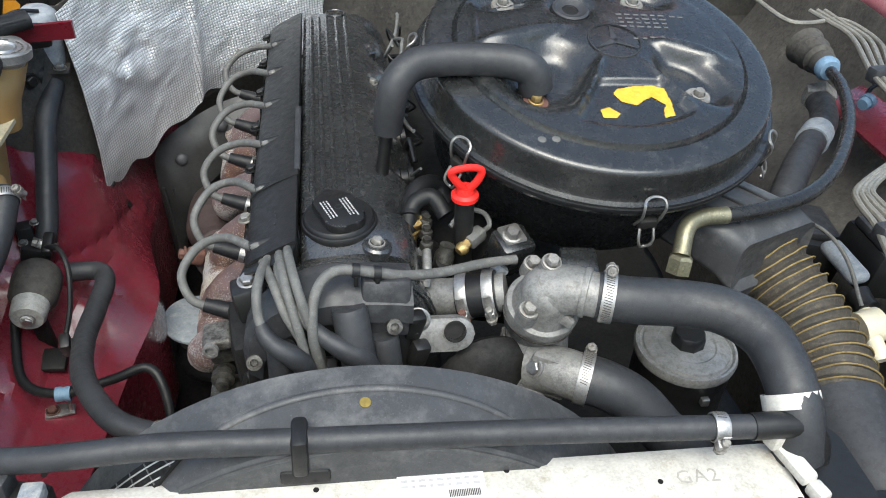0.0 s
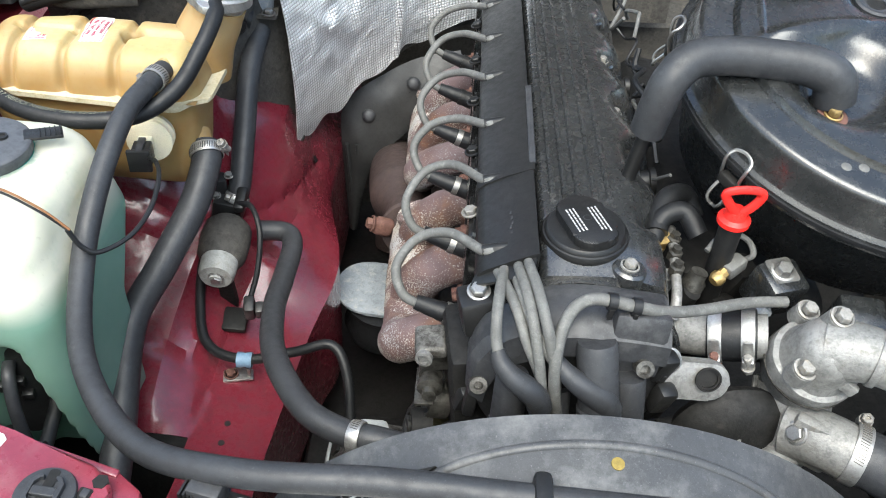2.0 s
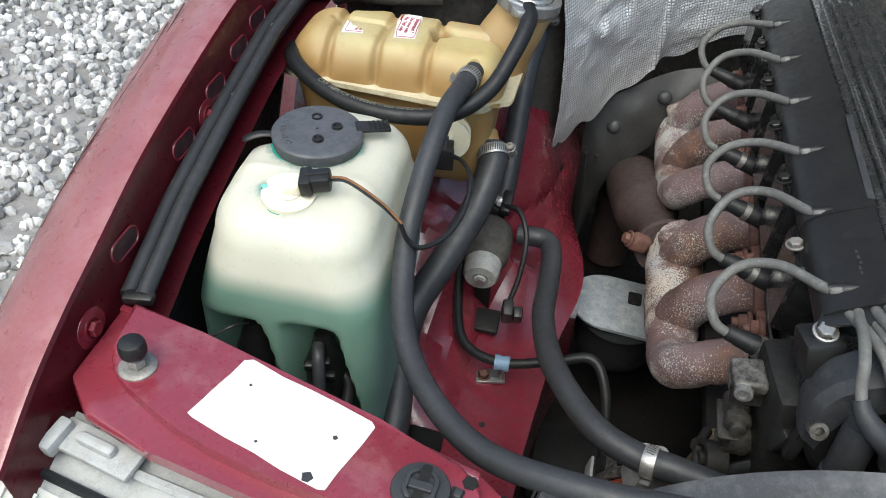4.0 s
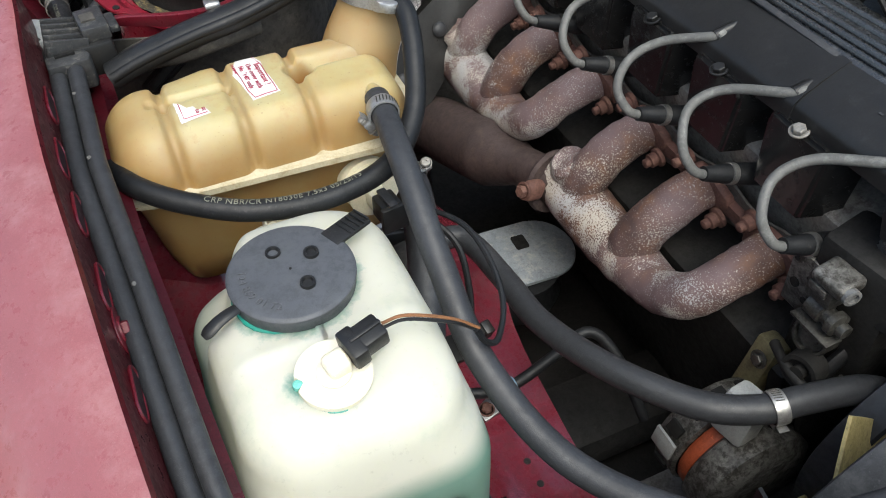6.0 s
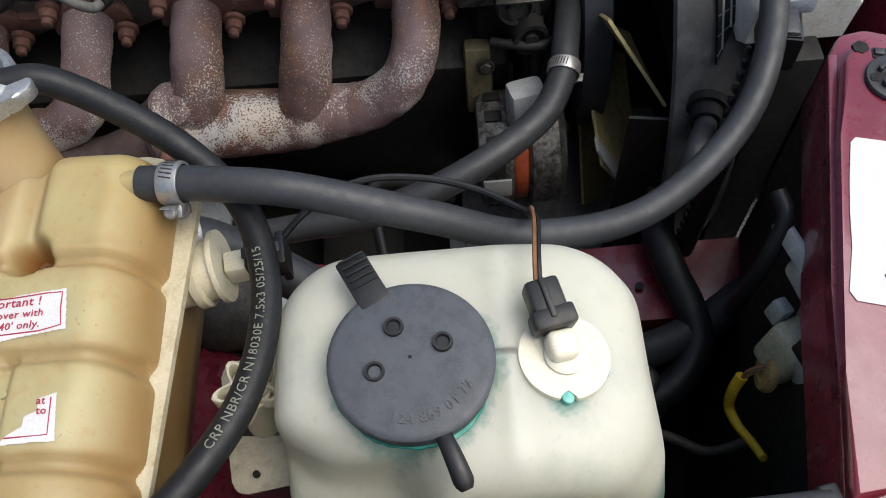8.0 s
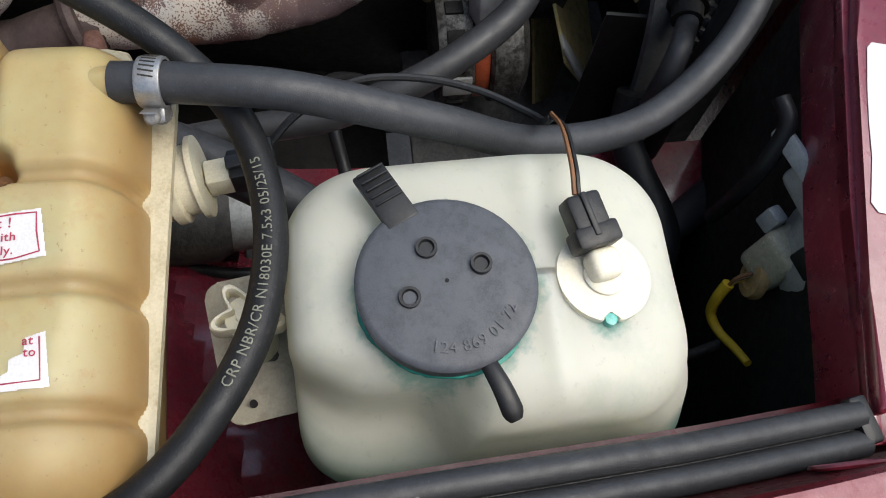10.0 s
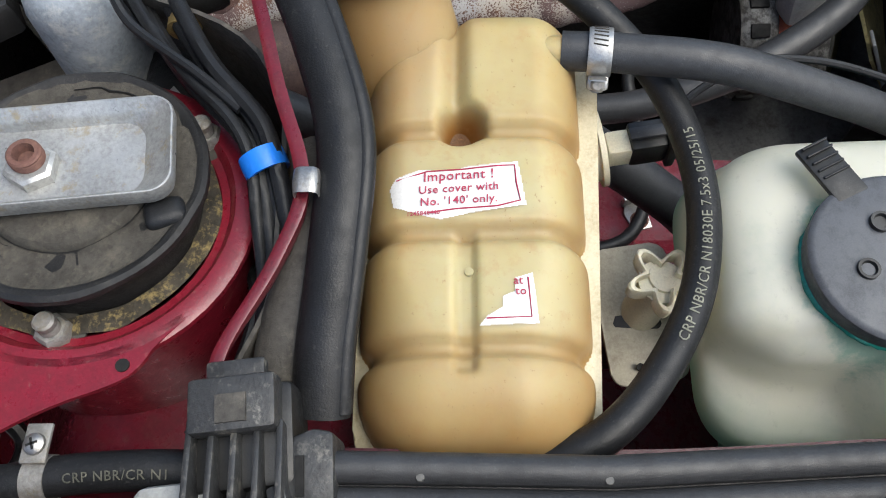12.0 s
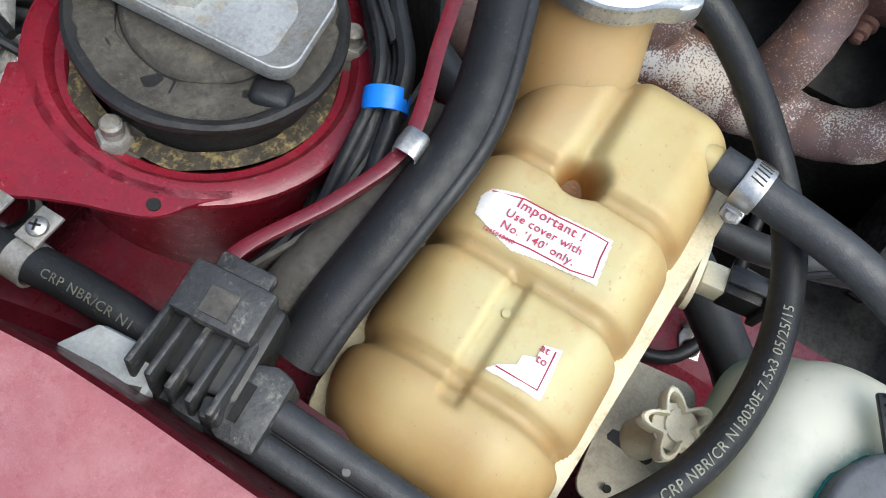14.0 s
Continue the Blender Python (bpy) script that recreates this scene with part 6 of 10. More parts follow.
def engine():
    eng = thing("engine", (-0.1, 0.42, 0.40), "six-cylinder engine with a black ribbed valve cover", "engine")
    part("engine_block", block((0.20, 0.62, 0.30), (-0.085, 0.46, 0.53), (0, -14, 0), 0.01), DARK, eng, "oily dark engine block")
    head = part("cylinder_head", block((0.125, 0.60, 0.105), (-0.1045, 0.456, 0.750), (0, -14, 0), 0.006), surface("grimy_aluminium", (0.11, 0.107, 0.098), (0.25, 0.244, 0.226), 0.5, metal=0.35, big=30, fine=300, bumpy=0.5, dust=(0.05, 0.04, 0.035), dust_at=(0.5, 0.65)), eng, "grimy aluminium cylinder head")
    # main cover: one section drawn along the head
    sec = [(-0.146, -0.075), (-0.1445, -0.010), (-0.143, -0.003), (-0.139, 0.0), (-0.128, 0.0015), (-0.112, 0.003), (-0.096, 0.004), (-0.082, 0.0035), (-0.072, 0.002), (-0.066, -0.003), (-0.060, -0.012), (-0.054, -0.030), (-0.046, -0.055), (-0.042, -0.085)]
    rings = []
    for k in range(61):
        y = 0.142 + 0.598 * k / 60
        low = 0.006 * max(0, (0.205 - y) / 0.05) if y < 0.205 else 0.0
        wave = 0.5 + 0.5 * math.cos((y - 0.26) / 0.0965 * 2 * math.pi)
        edge = max(0.0, 1 - min(k, 60 - k) / 2.0)
        ring = []
        for x, dz in sec:
            out = (0.022 * wave * min(1, (x + 0.075) / 0.02) if x > -0.075 else 0.0) if y > 0.20 else 0.012 * (x > -0.07)
            ring.append((x + out, y, 0.8885 + fall(y) + dz - low * (x > -0.145) - edge * 0.006 * (dz > -0.06)))
        rings.append(ring)
    bm = loft(rings)
    cover = part("valve_cover", bm, COVER, eng, "black painted alloy valve cover with worn dusty patches", 50)
    for x in (-0.1335, -0.1235, -0.1130, -0.1000, -0.0880):
        bm = bmesh.new()
        sweep(bm, [(x, y, 0.8915 + fall(y) + 0.0015 * (x + 0.14) / 0.05) for y in (0.222, 0.3, 0.4, 0.5, 0.6, 0.70)], 0.0026, 8)
        part("cover_rib", bm, COVER, cover)
    # emblem ring at the far end, plain shape
    part("emblem_ring", lathe((-0.100, 0.718, 0.8925 + fall(0.718)), (0, 0, 1), ((0.012, 0), (0.0135, 0.001), (0.0125, 0.0018), (0.0115, 0.0008)), 28), COVER, cover)
    for y in (0.150, 0.275, 0.39, 0.505, 0.62):
        x = -0.080 if y < 0.2 else -0.062
        lug = (x, y, 0.872 + fall(y) + (0.006 if y < 0.2 else 0))
        part("lug", lathe(lug, (0.1, 0, 1), ((0.013, -0.03), (0.013, 0.004), (0.011, 0.006), (0, 0.006)), 20), COVER, cover)
        part("cover_bolt", hexbolt((lug[0], lug[1], lug[2] + 0.006), (0.1, 0, 1), 0.0050, 0.0055), ZINC, cover, "zinc cover bolt")
    # front lip and rounded camshaft housing
    part("front_arch", lathe((-0.108, 0.150, 0.792), (0, -1, 0), ((0.05, 0), (0.083, 0), (0.0845, 0.004), (0.0845, 0.012), (0.079, 0.015), (0.077, 0.022), (0.070, 0.026), (0, 0.03)), 56), COVER, eng, "round black camshaft housing")
    for r in (0.082, 0.074):
        ring = [(-0.108 + r * math.cos(a), 0.133 if r > 0.08 else 0.1265, 0.792 + r * math.sin(a)) for a in (math.pi * (0.05 + 0.9 * k / 30) for k in range(31))]
        bm = bmesh.new()
        sweep(bm, ring, 0.0014, 6)
        part("housing_rib", bm, COVER, eng)
    # front of the head: drilled steel plate and a stack of cast fittings
    part("timing_case", block((0.050, 0.070, 0.190), (-0.175, 0.148, 0.715), (0, -6, 8), 0.008), DARK, eng, "oily black timing case")
    plate = part("head_end", block((0.004, 0.036, 0.064), (-0.2055, 0.177, 0.7445), (0, -6, 0), 0.0008), OILYALU, eng, "dusty grey drilled steel plate")
    for y, z, r in ((0.1725, 0.757, 0.0032), (0.1855, 0.741, 0.0046), (0.1725, 0.731, 0.0030), (0.190, 0.766, 0.0022)):
        part("end_hole", lathe((-0.2077 + (0.7445 - z) * 0.1, y, z), (-1, 0, 0), ((0, 0), (r, 0), (r, 0.0012), (0, 0.0012)), 16), DARK, plate)
    cap = part("end_cap", block((0.026, 0.030, 0.012), (-0.220, 0.146, 0.791), (0, -8, 4), 0.004, 3), OILYALU, eng, "oily cast end cap")
    part("cap_screw", lathe((-0.224, 0.1305, 0.790), (-0.2, -1, 0.1), ((0, 0), (0.007, 0), (0.007, 0.004), (0.0045, 0.0045), (0.0045, 0.002), (0, 0.002)), 16), ALU, cap)
    part("valve_block", block((0.030, 0.026, 0.024), (-0.214, 0.151, 0.777), (0, -6, 0), 0.003), GRIMY, eng)
    part("block_face", block((0.003, 0.017, 0.008), (-0.2305, 0.151, 0.779), (0, -6, 0), 0.0008), OILYALU, eng)
    part("spool", lathe((-0.218, 0.158, 0.752), (0, -1, 0), ((0, 0), (0.010, 0), (0.010, 0.014), (0.0075, 0.015), (0.0075, 0.021), (0.0105, 0.022), (0.0105, 0.028), (0.006, 0.030), (0.006, 0.036), (0, 0.037)), 20), GRIMY, eng, "oily ribbed fitting")
    part("shelf_plate", block((0.016, 0.040, 0.003), (-0.222, 0.144, 0.738), (0, -6, 0), 0.0008), GRIMY, eng)
    part("round_plug", lathe((-0.212, 0.147, 0.719), (-1, -0.15, 0.25), ((0, -0.01), (0.0165, -0.01), (0.0165, 0.006), (0.0155, 0.008), (0.0135, 0.008), (0.0125, 0.004), (0.0085, 0.004), (0.0075, 0.009), (0, 0.0095)), 26), GRIMY, eng, "oily round plug")
    part("oil_line", tube(((-0.225, 0.168, 0.690), (-0.232, 0.150, 0.692), (-0.234, 0.128, 0.690), (-0.226, 0.112, 0.688)), 0.0045, 10), DARK, eng)
    return eng


eng = engine()

# oil filler cap with its print
oil = thing("oil_filler_cap", (-0.1105, 0.1830, 0.8885), "round black plastic oil filler cap with two blocks of white print", "filler cap")
ax = V((-0.05, -0.02, 1))
f = Matrix.Translation((-0.1105, 0.1830, 0.8870)) @ frame_of(ax).to_4x4()
part("disc", lathe((-0.1105, 0.1830, 0.8870), ax, ((0, -0.004), (0.0335, -0.004), (0.0335, -0.001), (0.0325, 0.0010), (0.0312, 0.0015), (0.0305, 0.0040), (0.029, 0.0055), (0, 0.0060)), 56), PLASTIC, oil)
part("grip", slab(rounded(0.036, 0.058, 0.015, 8), 0.0100, f @ pose(0.0, -0.001, 0.0030, 0, 0, 20), 0.003), PLASTIC, oil, "raised rounded grip")
turn = pose(0, 0, 0, 0, 0, 20).to_3x3()
rnd = random.Random(4)
for side in (-1, 1):
    for k in range(3):
        y = -0.014 + 0.002 * (side < 0)
        while y < 0.012 + 0.004 * rnd.random():
            w = rnd.uniform(0.0014, 0.0042)
            p = f @ (turn @ V((side * 0.0086 + (k - 1) * 0.0029, y + w / 2, 0.0)) + V((0, 0, 0.0130)))
            part("print_bar", block((0.0012, w, 0.0003), p, (-1, -3, 20), 0), GREYTEXT, oil)
            y += w + 0.0008
part("grip_mark", lathe(f @ V((0, -0.001, 0.0130)), ax, ((0.0026, 0), (0.0032, 0), (0.0032, 0.0005), (0.0026, 0.0005)), 20), GREYPLASTIC, oil)

# ---- ignition leads ----
def ignition():
    ch = thing("lead_channel", (-0.17, 0.42, 0.86), "black plastic ignition lead channel along the valve cover", "cable channel")
    sec = [(-0.191, -0.038), (-0.1915, -0.026), (-0.190, -0.022), (-0.184, -0.016), (-0.168, -0.0065), (-0.151, 0.0025), (-0.1475, 0.0035), (-0.1465, 0.001), (-0.1470, -0.02), (-0.16, -0.035)]
    bm = loft([[(x, y, 0.8885 + fall(y) * 1.15 + dz) for x, dz in sec] for y in (0.146, 0.147, 0.155, 0.25, 0.256, 0.258, 0.262, 0.40, 0.55, 0.73)])
    part("channel", bm, PLASTIC, ch)
    bm = loft([[(x + (0.001 if x > -0.16 else -0.0015), y, 0.8895 + fall(y) * 1.15 + dz) for x, dz in sec] for y in (0.258, 0.260, 0.266, 0.268)])
    part("strap", bm, PLASTIC, ch)
    part("front_lip", slab([(-0.195, 0.139), (-0.148, 0.128), (-0.140, 0.150), (-0.19, 0.152)], 0.003, pose(0.0005, 0, 0.8525, 0, 0, 0) @ pose(-0.19, 0.14, 0.01, 0, -30, 0) @ pose(0.19, -0.14, 0), 0.001), PLASTIC, ch)
    part("strip", block((0.006, 0.13, 0.003), (-0.1475, 0.335, 0.8925 + fall(0.335)), (0, -20, 0), 0.001), GREYPLASTIC, ch)
    for k in range(6):
        part("mark", block((0.0016, 0.0034, 0.0005), (-0.165 - 0.0007 * (k % 3), 0.175 + 0.006 * k, 0.8832 + fall(0.19)), (0, -28, 0), 0), GREYPLASTIC, ch)
    # black plug wells between the leads
    wells = thing("plug_shroud", (-0.18, 0.42, 0.78), "black plastic spark plug shroud with rounded wells", "plug shroud")
    gloss = surface("glossy_black_well_plastic", grey(0.006), grey(0.011), 0.16, big=30, fine=900, bumpy=0.06, dust=grey(0.04), dust_at=(0.64, 0.86), spec=0.6, wear=0.2)
    for k in range(6):
        y = 0.242 + 0.0965 * k
        bm = loft([[(x, yy, z) for x, yy, z in ((-0.197, y - w, z0), (-0.197, y + w, z0), (-0.16, y + w + 0.012, z0), (-0.16, y - w - 0.012, z0))] for z0, w in ((0.782 + fall(y), 0.027), (0.80 + fall(y), 0.0285), (0.845 + fall(y), 0.032), (0.853 + fall(y), 0.028))])
        bmesh.ops.bevel(bm, geom=bm.edges, offset=0.003, segments=2, affect="EDGES")
        part("well", bm, gloss, wells)
        part("shroud_bolt", hexbolt((-0.196, y, 0.853 + fall(y)), (-0.3, 0, 1), 0.0055, 0.005), ZINC if k == 0 else PLASTIC, wells)
    for k in range(6):
        y = 0.190 + 0.0965 * k
        dz = fall(y) * 1.1
        lead = thing("ignition_lead", (-0.19, y, 0.78 + dz), "grey ignition lead arched from the cover to its plug boot", "ignition lead", "ignition leads")
        top = V((-0.162, y - 0.022, 0.8795 + dz))
        sway = 0.006 * math.sin(k * 2.1)
        pts = ((-0.176, y - 0.0205, 0.8755 + dz), (-0.186, y - 0.020, 0.8715 + dz), (-0.212, y + 0.018 + sway, 0.855 + dz), (-0.238, y + 0.026 + sway, 0.840 + dz), (-0.254, y + 0.012, 0.820 + dz), (-0.247, y + 0.000, 0.800 + dz), (-0.230, y - 0.002, 0.790 + dz))
        part("cable", tube(pts, 0.0042, 10, 8), LEAD, lead)
        part("sleeve", tube((top + V((-0.004, 0, -0.001)), (-0.172, y - 0.0215, 0.8765 + dz), (-0.186, y - 0.020, 0.871 + dz)), lambda t: 0.0046 + 0.0012 * t, 10), PLASTIC, lead)
        boot = V((-0.236, y - 0.001, 0.793 + dz))
        d = V((0.062, -0.006, -0.018))
        part("boot", sweep(bmesh.new(), [boot + d * t for t in (0, 0.12, 0.14, 0.3, 0.32, 0.5, 0.52, 0.75, 1)], lambda t: 0.0065 + 0.004 * t, 14), RUBBER, lead, "black rubber plug boot")
        part("boot_ring", lathe(boot + d * 0.45, d, ((0.008, -0.003), (0.0098, -0.003), (0.0098, 0.003), (0.008, 0.003)), 18), STEEL if k < 4 else PLASTIC, lead)


ignition()


def distributor():
    d = thing("distributor", (-0.12, 0.10, 0.80), "black plastic distributor cap cover with moulded towers", "distributor")
    part("drum", lathe((-0.118, 0.128, 0.805), (0, -1, 0.05), ((0, 0), (0.066, 0), (0.068, 0.006), (0.068, 0.030), (0.060, 0.036), (0, 0.038)), 48), PLASTIC, d)
    # arched visor with a stepped box at its end
    rows = []
    for k in range(25):
        t = k / 24
        x = -0.166 + 0.112 * t
        arch = 0.880 - 2.9 * (x + 0.112) ** 2 * (2.2 if x < -0.112 else 0.35)
        rows.append([(x, 0.136, arch - 0.004), (x, 0.124, arch + 0.001), (x, 0.108, arch - 0.001), (x, 0.096, arch - 0.006), (x, 0.090, arch - 0.012), (x, 0.089, arch - 0.030), (x, 0.093, arch - 0.030), (x, 0.104, arch - 0.014)])
    part("visor", loft(rows), GREYPLASTIC, d, "grey-black arched visor", 30)
    bm = block((0.040, 0.040, 0.028), (-0.076, 0.112, 0.868), (-14, 2, 0), 0.004)
    block((0.034, 0.022, 0.034), (-0.072, 0.104, 0.846), (-6, 2, 0), 0.004, bm=bm)
    part("visor_box", bm, GREYPLASTIC, d)
    # wing sweeping down on the manifold side
    rows = []
    for x, z, w in ((-0.150, 0.866, 0.013), (-0.162, 0.858, 0.016), (-0.173, 0.846, 0.018), (-0.180, 0.832, 0.018), (-0.184, 0.815, 0.016), (-0.185, 0.797, 0.013)):
        rows.append([(x - w * 0.5, 0.122, z + w * 0.3), (x - w * 0.55, 0.098, z + w * 0.3), (x - w * 0.3, 0.090, z + w * 0.1), (x + w * 0.5, 0.088, z - w * 0.4), (x + w * 0.5, 0.120, z - w * 0.4)])
    part("wing", loft(rows), GREYPLASTIC, d, "grey-black side wing", 30)
    part("foot", block((0.010, 0.012, 0.040), (-0.186, 0.100, 0.785), (0, 4, 0), 0.003), PLASTIC, d)
    part("side_box", block((0.028, 0.030, 0.030), (-0.187, 0.136, 0.842), (-10, -10, 12), 0.004), PLASTIC, d)
    for p, ax_, r, l in (((-0.1065, 0.088, 0.868), (0.16, -0.36, -0.92), 0.0145, 0.058), ((-0.078, 0.086, 0.838), (0.12, -0.25, -0.95), 0.0120, 0.055), ((-0.160, 0.082, 0.834), (0.0, -0.10, -0.99), 0.0125, 0.055), ((-0.128, 0.088, 0.815), (0.0, -0.55, -0.83), 0.0125, 0.045)):
        part("tower", lathe(p, ax_, ((0, 0), (r * 0.9, 0), (r, 0.004), (r, l - 0.008), (r * 1.1, l - 0.007), (r * 1.1, l), (0, l)), 22), GREYPLASTIC, d)
    for p in ((-0.070, 0.088, 0.846), (-0.1835, 0.089, 0.813)):
        part("screw", lathe(p, (0.05, -0.85, 0.5), ((0, -0.004), (0.0066, -0.004), (0.0066, 0.006), (0.0035, 0.0065), (0.003, 0.003), (0, 0.003)), 16), OILYALU, d)
    for p in ((-0.052, 0.100, 0.836), (-0.048, 0.092, 0.810), (-0.190, 0.112, 0.768)):
        part("mount_ear", block((0.016, 0.014, 0.026), p, (10, 10, 20), 0.004), PLASTIC, d)
    part("screw_side", hexbolt((-0.188, 0.137, 0.859), (-0.1, -0.2, 1), 0.0062, 0.006), STEEL, d)
    # loose leads down to the towers
    runs = (((-0.170, 0.152, 0.874), (-0.172, 0.138, 0.877), (-0.175, 0.114, 0.884), (-0.177, 0.091, 0.882), (-0.176, 0.080, 0.869), (-0.173, 0.073, 0.860)),
            ((-0.176, 0.150, 0.870), (-0.170, 0.122, 0.880), (-0.163, 0.097, 0.882), (-0.156, 0.082, 0.870), (-0.148, 0.076, 0.855), (-0.141, 0.078, 0.836)),
            ((-0.160, 0.154, 0.876), (-0.161, 0.140, 0.882), (-0.158, 0.112, 0.890), (-0.153, 0.086, 0.885), (-0.147, 0.074, 0.864), (-0.141, 0.068, 0.836), (-0.133, 0.070, 0.790)),
            ((-0.153, 0.154, 0.880), (-0.154, 0.140, 0.886), (-0.150, 0.108, 0.893), (-0.144, 0.082, 0.886), (-0.138, 0.075, 0.868), (-0.132, 0.074, 0.845), (-0.127, 0.080, 0.810)),
            ((-0.163, 0.152, 0.870), (-0.160, 0.112, 0.884), (-0.151, 0.086, 0.878), (-0.138, 0.077, 0.860), (-0.128, 0.075, 0.850)),
            ((-0.122, 0.072, 0.790), (-0.132, 0.068, 0.835), (-0.135, 0.072, 0.862), (-0.133, 0.083, 0.882), (-0.125, 0.095, 0.892), (-0.113, 0.101, 0.895), (-0.098, 0.101, 0.894), (-0.082, 0.101, 0.891), (-0.059, 0.108, 0.882), (-0.026, 0.127, 0.869), (0.012, 0.146, 0.862), (0.044, 0.153, 0.860)))
    for k, pts in enumerate(runs):
        lead = thing("distributor_lead", pts[-1], "grey ignition lead looped in front of the engine", "ignition lead", "distributor leads")
        part("cable", tube(pts, 0.0040 if k < 5 else 0.0044, 10, 8), LEAD, lead)
        if k == 0:
            part("boot", tube(((-0.1750, 0.076, 0.8635), (-0.171, 0.070, 0.857), (-0.163, 0.065, 0.850), (-0.152, 0.063, 0.842), (-0.144, 0.064, 0.832), (-0.140, 0.066, 0.820)), lambda t: 0.0056 + 0.0036 * min(1, t * 1.5), 14), HOSE, lead, "grey-black rubber boot")
        if k == 4:
            part("boot", tube(((-0.134, 0.0775, 0.857), (-0.124, 0.071, 0.850), (-0.111, 0.067, 0.842), (-0.099, 0.066, 0.834), (-0.092, 0.066, 0.822)), lambda t: 0.0056 + 0.0046 * min(1, t * 1.5), 14), HOSE, lead, "grey-black rubber boot")
        if k == 5:
            for p in ((-0.100, 0.101, 0.8942), (-0.083, 0.101, 0.8912)):
                part("clip_ring", lathe(p, (1, 0.0, -0.1), ((0.004, -0.003), (0.0062, -0.003), (0.0062, 0.003), (0.004, 0.003)), 14), RUBBER, lead)
                part("clip_hook", block((0.004, 0.004, 0.012), (p[0], p[1] - 0.003, p[2] - 0.008), (10, 0, 0), 0.001), PLASTIC, lead)


distributor()


# ---- exhaust manifolds ----
def manifold(ports, name):
    a, b = ports[0], ports[-1]
    man = thing(name, (-0.26, (a + b) / 2, 0.60), "rusty scaled cast iron exhaust manifold with three runners", "exhaust manifold", "exhaust manifolds")

    def rough(bm, k=0.0014):
        bm.normal_update()
        for v in bm.verts:
            v.co += v.normal * k * (noise.noise(v.co * 60) + 0.6 * noise.noise(v.co * 160))
        return bm
    for y in ports:
        part("port_flange", slab([(-0.036, -0.015), (-0.012, -0.026), (0.012, -0.024), (0.036, 0.008), (0.038, 0.020), (0.012, 0.026), (-0.012, 0.024), (-0.038, -0.004)], 0.010, pose(-0.178, y, 0.721, 0, 76, 0) @ pose(0, 0, 0, 180, 0, 90), 0.003), RUSTY, man, "rust-brown port flange")
    # the flanges are cast in one bar with a wavy edge
    wavy = [(0.0125 + 0.004 * math.cos((y - a) / 0.0965 * 2 * math.pi), y - (a + b) / 2) for y in [a - 0.036 + (b - a + 0.072) * k / 40 for k in range(41)]]
    bar = slab(wavy + [(-x * 0.9, y) for x, y in wavy[::-1]], 0.0075, pose(-0.1785, (a + b) / 2, 0.7215, 0, 76, 0) @ pose(0, 0, 0, 180, 0, 0), 0.002)
    part("flange_bar", rough(bar, 0.0008), RUSTY, man, "rust-brown bar joining the port flanges")
    runs = [((-0.176, a, 0.721), (-0.202, a, 0.717), (-0.229, a + 0.002, 0.704), (-0.249, a + 0.014, 0.680), (-0.251, a + 0.040, 0.656), (-0.249, a + 0.070, 0.641), (-0.247, a + 0.10, 0.635))]
    for y in ports[1:]:
        runs.append(((-0.176, y, 0.721), (-0.202, y, 0.716), (-0.227, y + 0.003, 0.698), (-0.243, y + 0.010, 0.668), (-0.246, y + 0.018, 0.638)))
    for k, pts in enumerate(runs):
        part("runner", rough(tube(pts, lambda t: 0.0208 + (0.004 * t if k else 0.006 * max(0, t - 0.4)), 24, 10)), MANIFOLD, man, "mauve and white scaled cast iron")
    log = ((-0.248, a + 0.060, 0.643), (-0.247, a + 0.13, 0.634), (-0.246, b + 0.02, 0.635), (-0.245, b + 0.055, 0.645))
    part("collector", rough(tube(log, lambda t: 0.0240 + 0.008 * math.sin(math.pi * min(1, t * 0.75)), 24, 10), 0.0018), MANIFOLD, man)
    part("outlet", rough(tube(((-0.243, b + 0.015, 0.642), (-0.250, b + 0.032, 0.638), (-0.257, b + 0.050, 0.636), (-0.262, b + 0.062, 0.635)), 0.026, 22, 8)), PIPEMETAL, man)
    part("outlet_flange", lathe((-0.257, b + 0.050, 0.636), (-0.15, 1, -0.20), ((0.026, -0.005), (0.036, -0.005), (0.038, 0.0), (0.036, 0.005), (0.026, 0.005)), 28), PIPEMETAL, man)
    bm = lathe((-0.250, b + 0.030, 0.668), (-0.5, 0.15, 0.85), ((0.021, -0.03), (0.021, 0.004), (0.019, 0.012), (0.015, 0.0165), (0.008, 0.016), (0, 0.0165)), 22)
    part("lump", rough(bm, 0.0045), MANIFOLD, man, "flaking white-scaled boss")
    part("flange_ear", block((0.026, 0.016, 0.024), (-0.290, b + 0.038, 0.645), (0, 20, 10), 0.007, 3), RUSTY, man)
    part("ear_bolt", hexbolt((-0.302, b + 0.036, 0.650), (-1, -0.2, 0.3), 0.007, 0.008), RUSTY, man)
    for y in ports:
        for dy, z in ((-0.029, 0.700), (0.028, 0.731)):
            part("bolt", lathe((-0.189, y + dy, z + 0.005), (-1, 0, -0.25), ((0, -0.004), (0.0105, -0.004), (0.0105, 0.0), (0.0075, 0.001), (0.0075, 0.008), (0.0048, 0.009), (0.0048, 0.014), (0.0035, 0.015), (0, 0.015)), 12), RUSTY, man)


